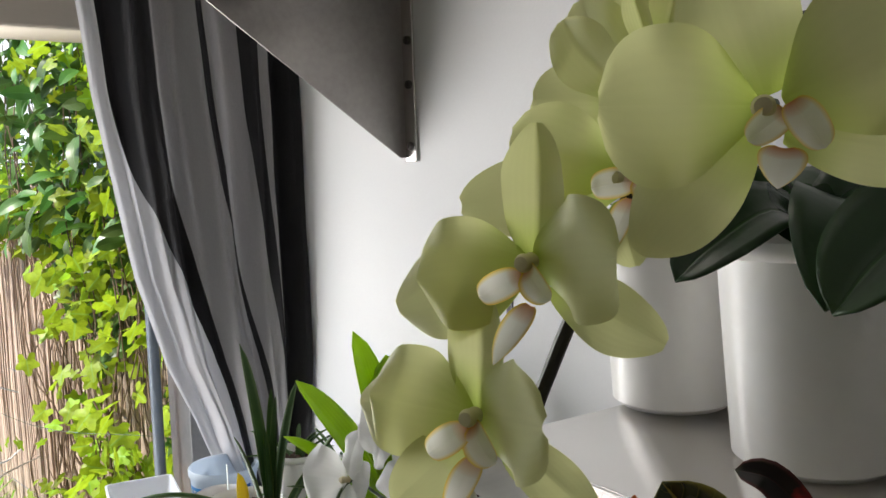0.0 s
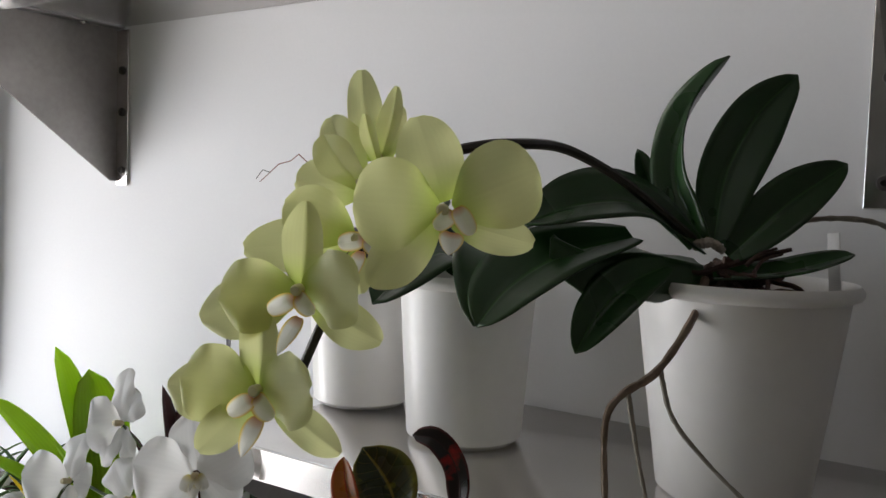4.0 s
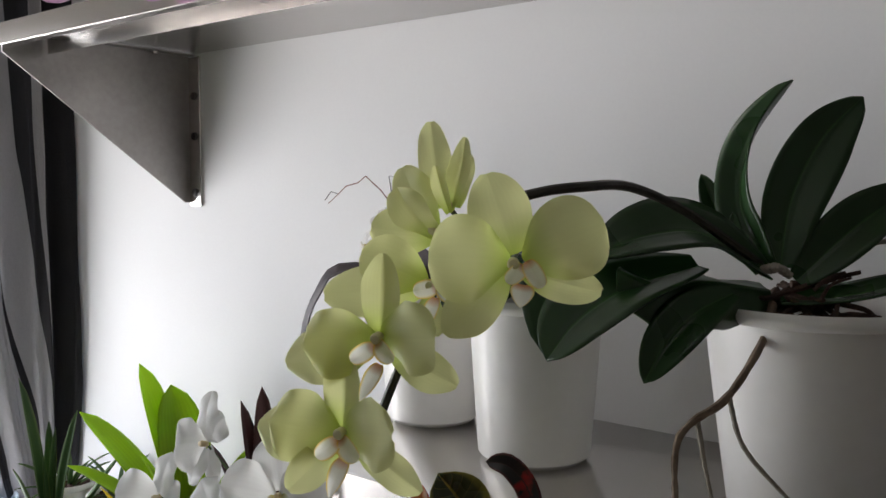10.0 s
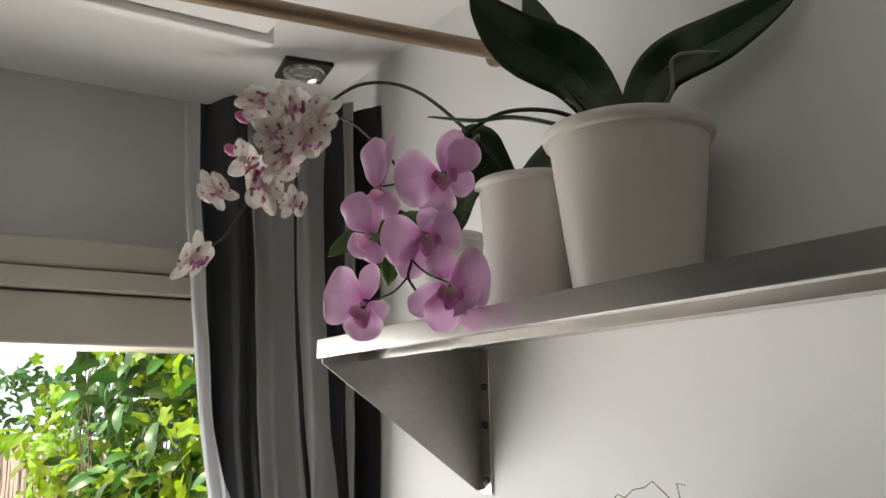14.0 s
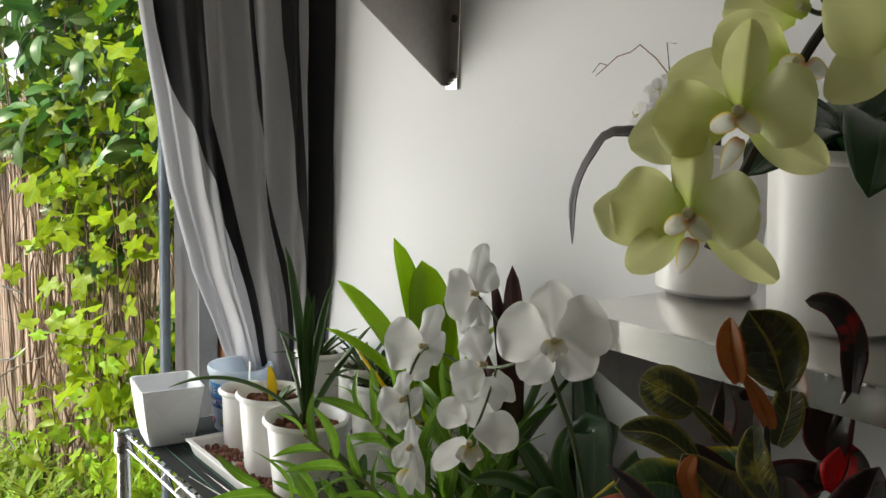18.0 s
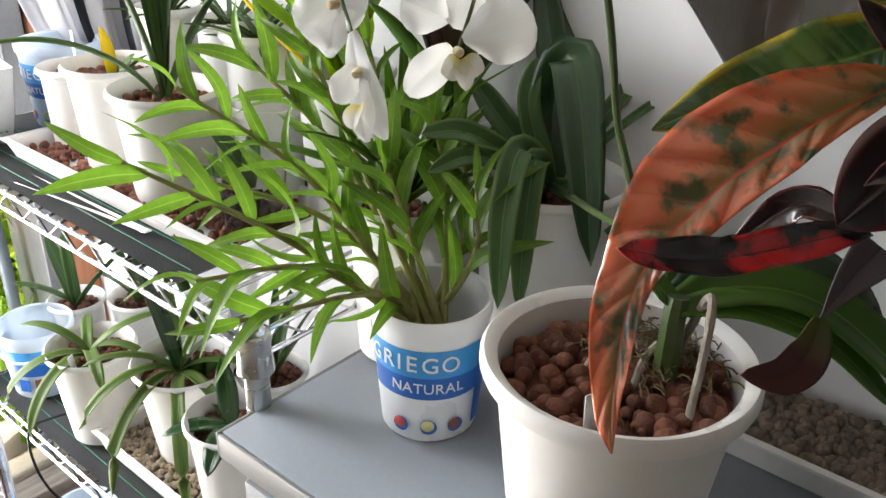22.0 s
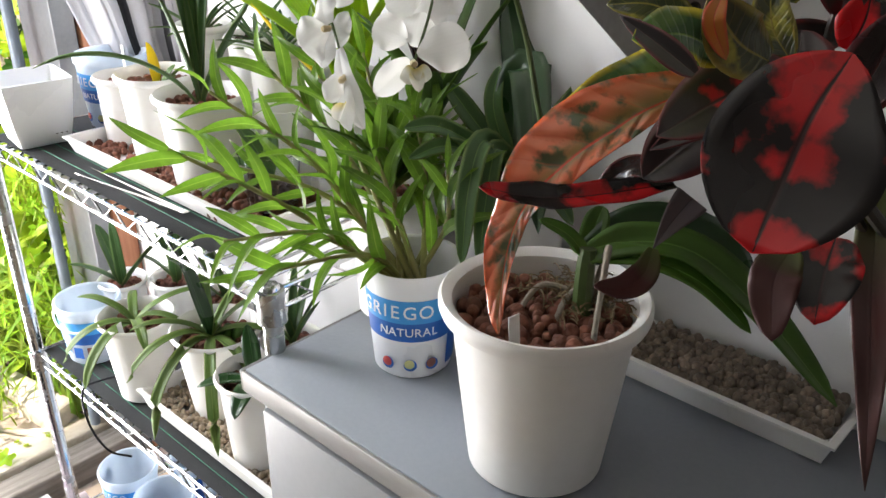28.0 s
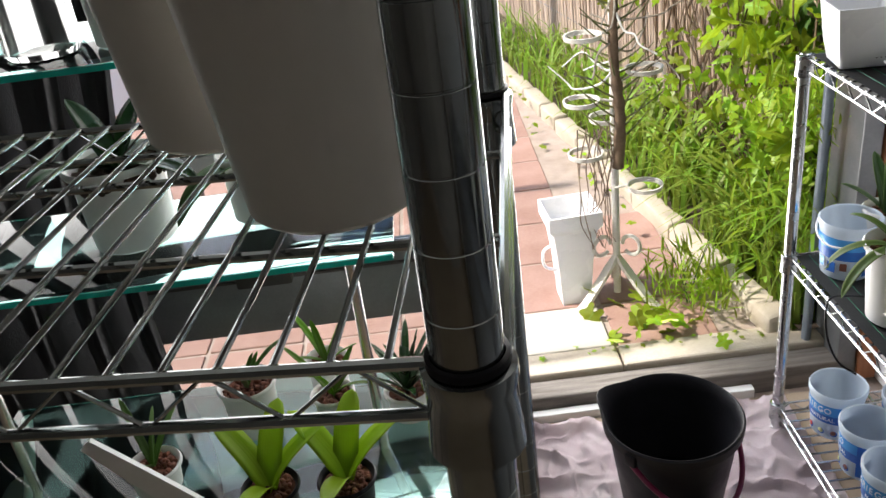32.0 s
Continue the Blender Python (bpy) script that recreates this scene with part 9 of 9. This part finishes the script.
# big white pots on the near rack
for at, rt, rb, h, s in (((-0.184, 1.002, AZ + 0.004), 0.086, 0.055, 0.215, 81), ((-0.288, 1.165, AZ + 0.004), 0.086, 0.055, 0.215, 82)):
    q = potted("potted_orchid", "large plain white pot on the grey wire rack", at, rt, rb, h, s, POT_CREAM, fill_mat=BARK, fill_label="dark bark chips", group="white pots on the grey rack", lip=0.016)
    strap_leaves(q, (0, 0, h * 0.9), ((40, 50, 0.16, 0.05, 40), (120, 60, 0.15, 0.05, 30), (220, 50, 0.15, 0.05, 40)), LEAF_DARK, "oval")
    if s == 81:
        leaf_on(q, [(-0.184, 1.002, AZ + 0.195), (-0.135, 0.96, 1.455), (-0.080, 0.92, 1.440), (-0.029, 0.912, 1.412)], 0.034, LEAF_DARK, "oval", (0.1, -0.5, 0.9), label="dark leaf arching past the rack post", fold=0.2, thick=0.0008)
# green glass shelf with jars behind
gs = thing("glass_shelf", "thick green-edged glass shelf in front of the window", "shelf", (0, 0, 0))
part("glass_plate", span(-1.10, -0.150, 1.56, 1.86, 1.232, 1.240, 0.001), TEAL_GLASS, gs).visible_shadow = False
part("glass_edge", span(-1.10, -0.150, 1.556, 1.5595, 1.232, 1.240), TEAL_EDGE, gs, "bright turquoise cut edge")
part("glass_edge", span(-0.1495, -0.146, 1.56, 1.86, 1.232, 1.240), TEAL_EDGE, gs, "bright turquoise cut edge")
for x in (-1.0, -0.30):
    part("support", span(x - 0.01, x + 0.01, 1.60, 1.84, 1.205, 1.2315, 0.002), STEEL, gs)
    part("support_post", tube([(x, 1.84, 0.02), (x, 1.84, 1.2315)], 0.010, segs=10, n=2), STEEL, gs)
for at, s in (((-0.50, 1.66, 1.2405), 84), ((-0.225, 1.72, 1.2405), 85)):
    q = potted("potted_orchid", "white pot standing on the glass shelf", at, 0.060, 0.048, 0.13, s, group="pots on the glass shelf")
    strap_leaves(q, (0, 0, 0.11), ((60, 50, 0.12, 0.03, 60), (200, 40, 0.13, 0.03, 80), (300, 60, 0.10, 0.03, 40)), LEAF_STRAP)
    if s == 85:
        stem_on(q, [(-0.225, 1.72, 1.35), (-0.215, 1.71, 1.45), (-0.20, 1.69, 1.50)], 0.002, 0.0015, GREEN_STEM)
        for k in range(5):
            flower(q, PINK, (0.02 + 0.008 * k, -0.03, 0.20 + 0.018 * (k % 3)), (0.2, -1, 0.1), 0.035, 40 * k)
jar = thing("glass_jar", "clear glass jar on the glass shelf", "jar", (-0.62, 1.66, 1.2405))
part("jar_wall", lathe([(0, 0), (0.045, 0), (0.05, 0.006), (0.05, 0.10), (0.04, 0.12), (0.042, 0.13), (0.038, 0.13), (0.046, 0.10), (0.046, 0.008), (0, 0.006)], 36), CLEAR_PLASTIC, jar)
part("jar_rim", lathe([(0.0405, 0.131), (0.0435, 0.131), (0.0445, 0.134), (0.0435, 0.137), (0.0405, 0.137), (0.0405, 0.131)], 36), CLEAR_PLASTIC, jar)
# lower glass table with small pots
gt = thing("glass_table", "low table with a pale green glass top under the rack", "table", (0, 0, 0))
part("tabletop", span(-1.15, -0.135, 1.62, 2.12, 0.352, 0.360, 0.001), TEAL_GLASS, gt).visible_shadow = False
part("edge", span(-1.15, -0.135, 1.616, 1.6195, 0.352, 0.360), TEAL_EDGE, gt)
for x, y in ((-1.12, 1.65), (-1.12, 2.09), (-0.165, 1.65), (-0.165, 2.09)):
    part("leg", tube([(x, y, 0.0), (x, y, 0.3515)], 0.012, segs=10, n=2), WHITE_METAL, gt)
part("brace", leaf([(-0.75, 1.62, 0.62), (-0.60, 1.625, 0.44), (-0.47, 1.63, 0.30), (-0.40, 1.63, 0.20)], 0.045, "strap", (0, -1, 0), 0.0, n=8, m=1, thick=0.010), WHITE_PAINT, gt, "slanting white brace")
for at, r, h, s, mt in (((-0.57, 1.95, 0.3605), 0.062, 0.12, 86, LEAF_MID), ((-0.415, 2.03, 0.3605), 0.048, 0.10, 87, LEAF_DEND), ((-0.395, 1.92, 0.3605), 0.046, 0.09, 88, LEAF_DEND), ((-0.245, 1.93, 0.3605), 0.050, 0.07, 89, LEAF_DARK), ((-0.74, 1.80, 0.3605), 0.055, 0.06, 90, LEAF_MID)):
    q = potted("potted_orchid", "small white pot with a seedling on the glass table", at, r, r * 0.8, h, s, group="small pots on the glass table")
    rr = random.Random(s)
    k = 5 if s != 89 else 26
    strap_leaves(q, (0, 0, h * 0.85), [(rr.uniform(0, 360), rr.uniform(40, 85), rr.uniform(0.07, 0.16), rr.uniform(0.010, 0.018), rr.uniform(0, 50)) for _ in range(k)], mt, fold=0.4)
for at, s in (((-0.50, 1.70, 0.3605), 91), ((-0.36, 1.70, 0.3605), 92)):
    q = potted("potted_palm", "dark pot with pleated yellow-green leaves on the glass table", at, 0.055, 0.045, 0.06, s, BUCKET, group="pleated plants")
    strap_leaves(q, (0, 0, 0.05), ((80, 62, 0.17, 0.050, 40), (20, 60, 0.16, 0.045, 40), (140, 60, 0.17, 0.05, 40), (260, 50, 0.14, 0.04, 50)), LEAF_LIME, fold=0.3)
wp = thing("potted_orchid", "white pot with bark and broad dark leaves on the glass shelf", "potted plant", (-0.60, 1.72, 0.9305))
part("pot_body", lathe(pot_profile(0.078, 0.062, 0.135, 0.008), 44), POT_WHITE, wp)
filling(wp, 0.070, 0.112, 220, 0.009, 93, BARK, "dark bark chips")
strap_leaves(wp, (0, 0, 0.11), ((60, 60, 0.15, 0.045, 30), (150, 70, 0.13, 0.045, 20), (240, 40, 0.16, 0.045, 50), (330, 30, 0.17, 0.045, 60), (20, 40, 0.15, 0.04, 60)), LEAF_DARK, "oval")
wq = thing("potted_orchid", "small white pot with arching striped leaves on the glass shelf", "potted plant", (-0.405, 1.75, 0.9305))
part("pot_body", lathe(pot_profile(0.056, 0.046, 0.11, 0.006), 40), POT_WHITE, wq)
filling(wq, 0.050, 0.092, 160, 0.008, 94, BARK, "dark bark chips")
strap_leaves(wq, (0, 0, 0.09), ((230, 20, 0.17, 0.045, 70), (290, 25, 0.15, 0.04, 70), (120, 60, 0.12, 0.035, 40), (30, 50, 0.12, 0.035, 50)), LEAF_STRAP, "oval")
ps = thing("glass_shelf", "lower green glass shelf holding pots in front of the glazing", "shelf", (0, 0, 0))
part("glass_plate", span(-1.10, -0.20, 1.56, 1.86, 0.922, 0.930, 0.001), TEAL_GLASS, ps).visible_shadow = False
part("glass_edge", span(-1.10, -0.20, 1.556, 1.5595, 0.922, 0.930), TEAL_EDGE, ps, "bright turquoise cut edge")
for x in (-1.0, -0.30):
    part("support", span(x - 0.01, x + 0.01, 1.60, 1.829, 0.898, 0.9215, 0.002), STEEL, ps)
lc = thing("dark_curtain", "dark grey curtain hanging beside the glazing", "curtain", (0, 0, 0))
bm = bmesh.new()
def dark_edge(z):
    return -0.74 - 0.06 * math.sin(3.0 * z)


grid = []
for r in range(25):
    z = 2.45 - 2.43 * r / 24
    grid.append([bm.verts.new((-1.75 + (dark_edge(z) + 1.75) * i / 80, EY - 0.14 + 0.030 * math.sin(i * 0.60 + 0.8 * noise.noise((i * 0.05, z, 2))) + 0.010 * noise.noise((i * 0.3, z * 2, 1)), z)) for i in range(81)])
for a, b in zip(grid, grid[1:]):
    for i in range(80):
        bm.faces.new((a[i], a[i + 1], b[i + 1], b[i]))
part("curtain_panel", bm, CURTAIN_DARK, lc)
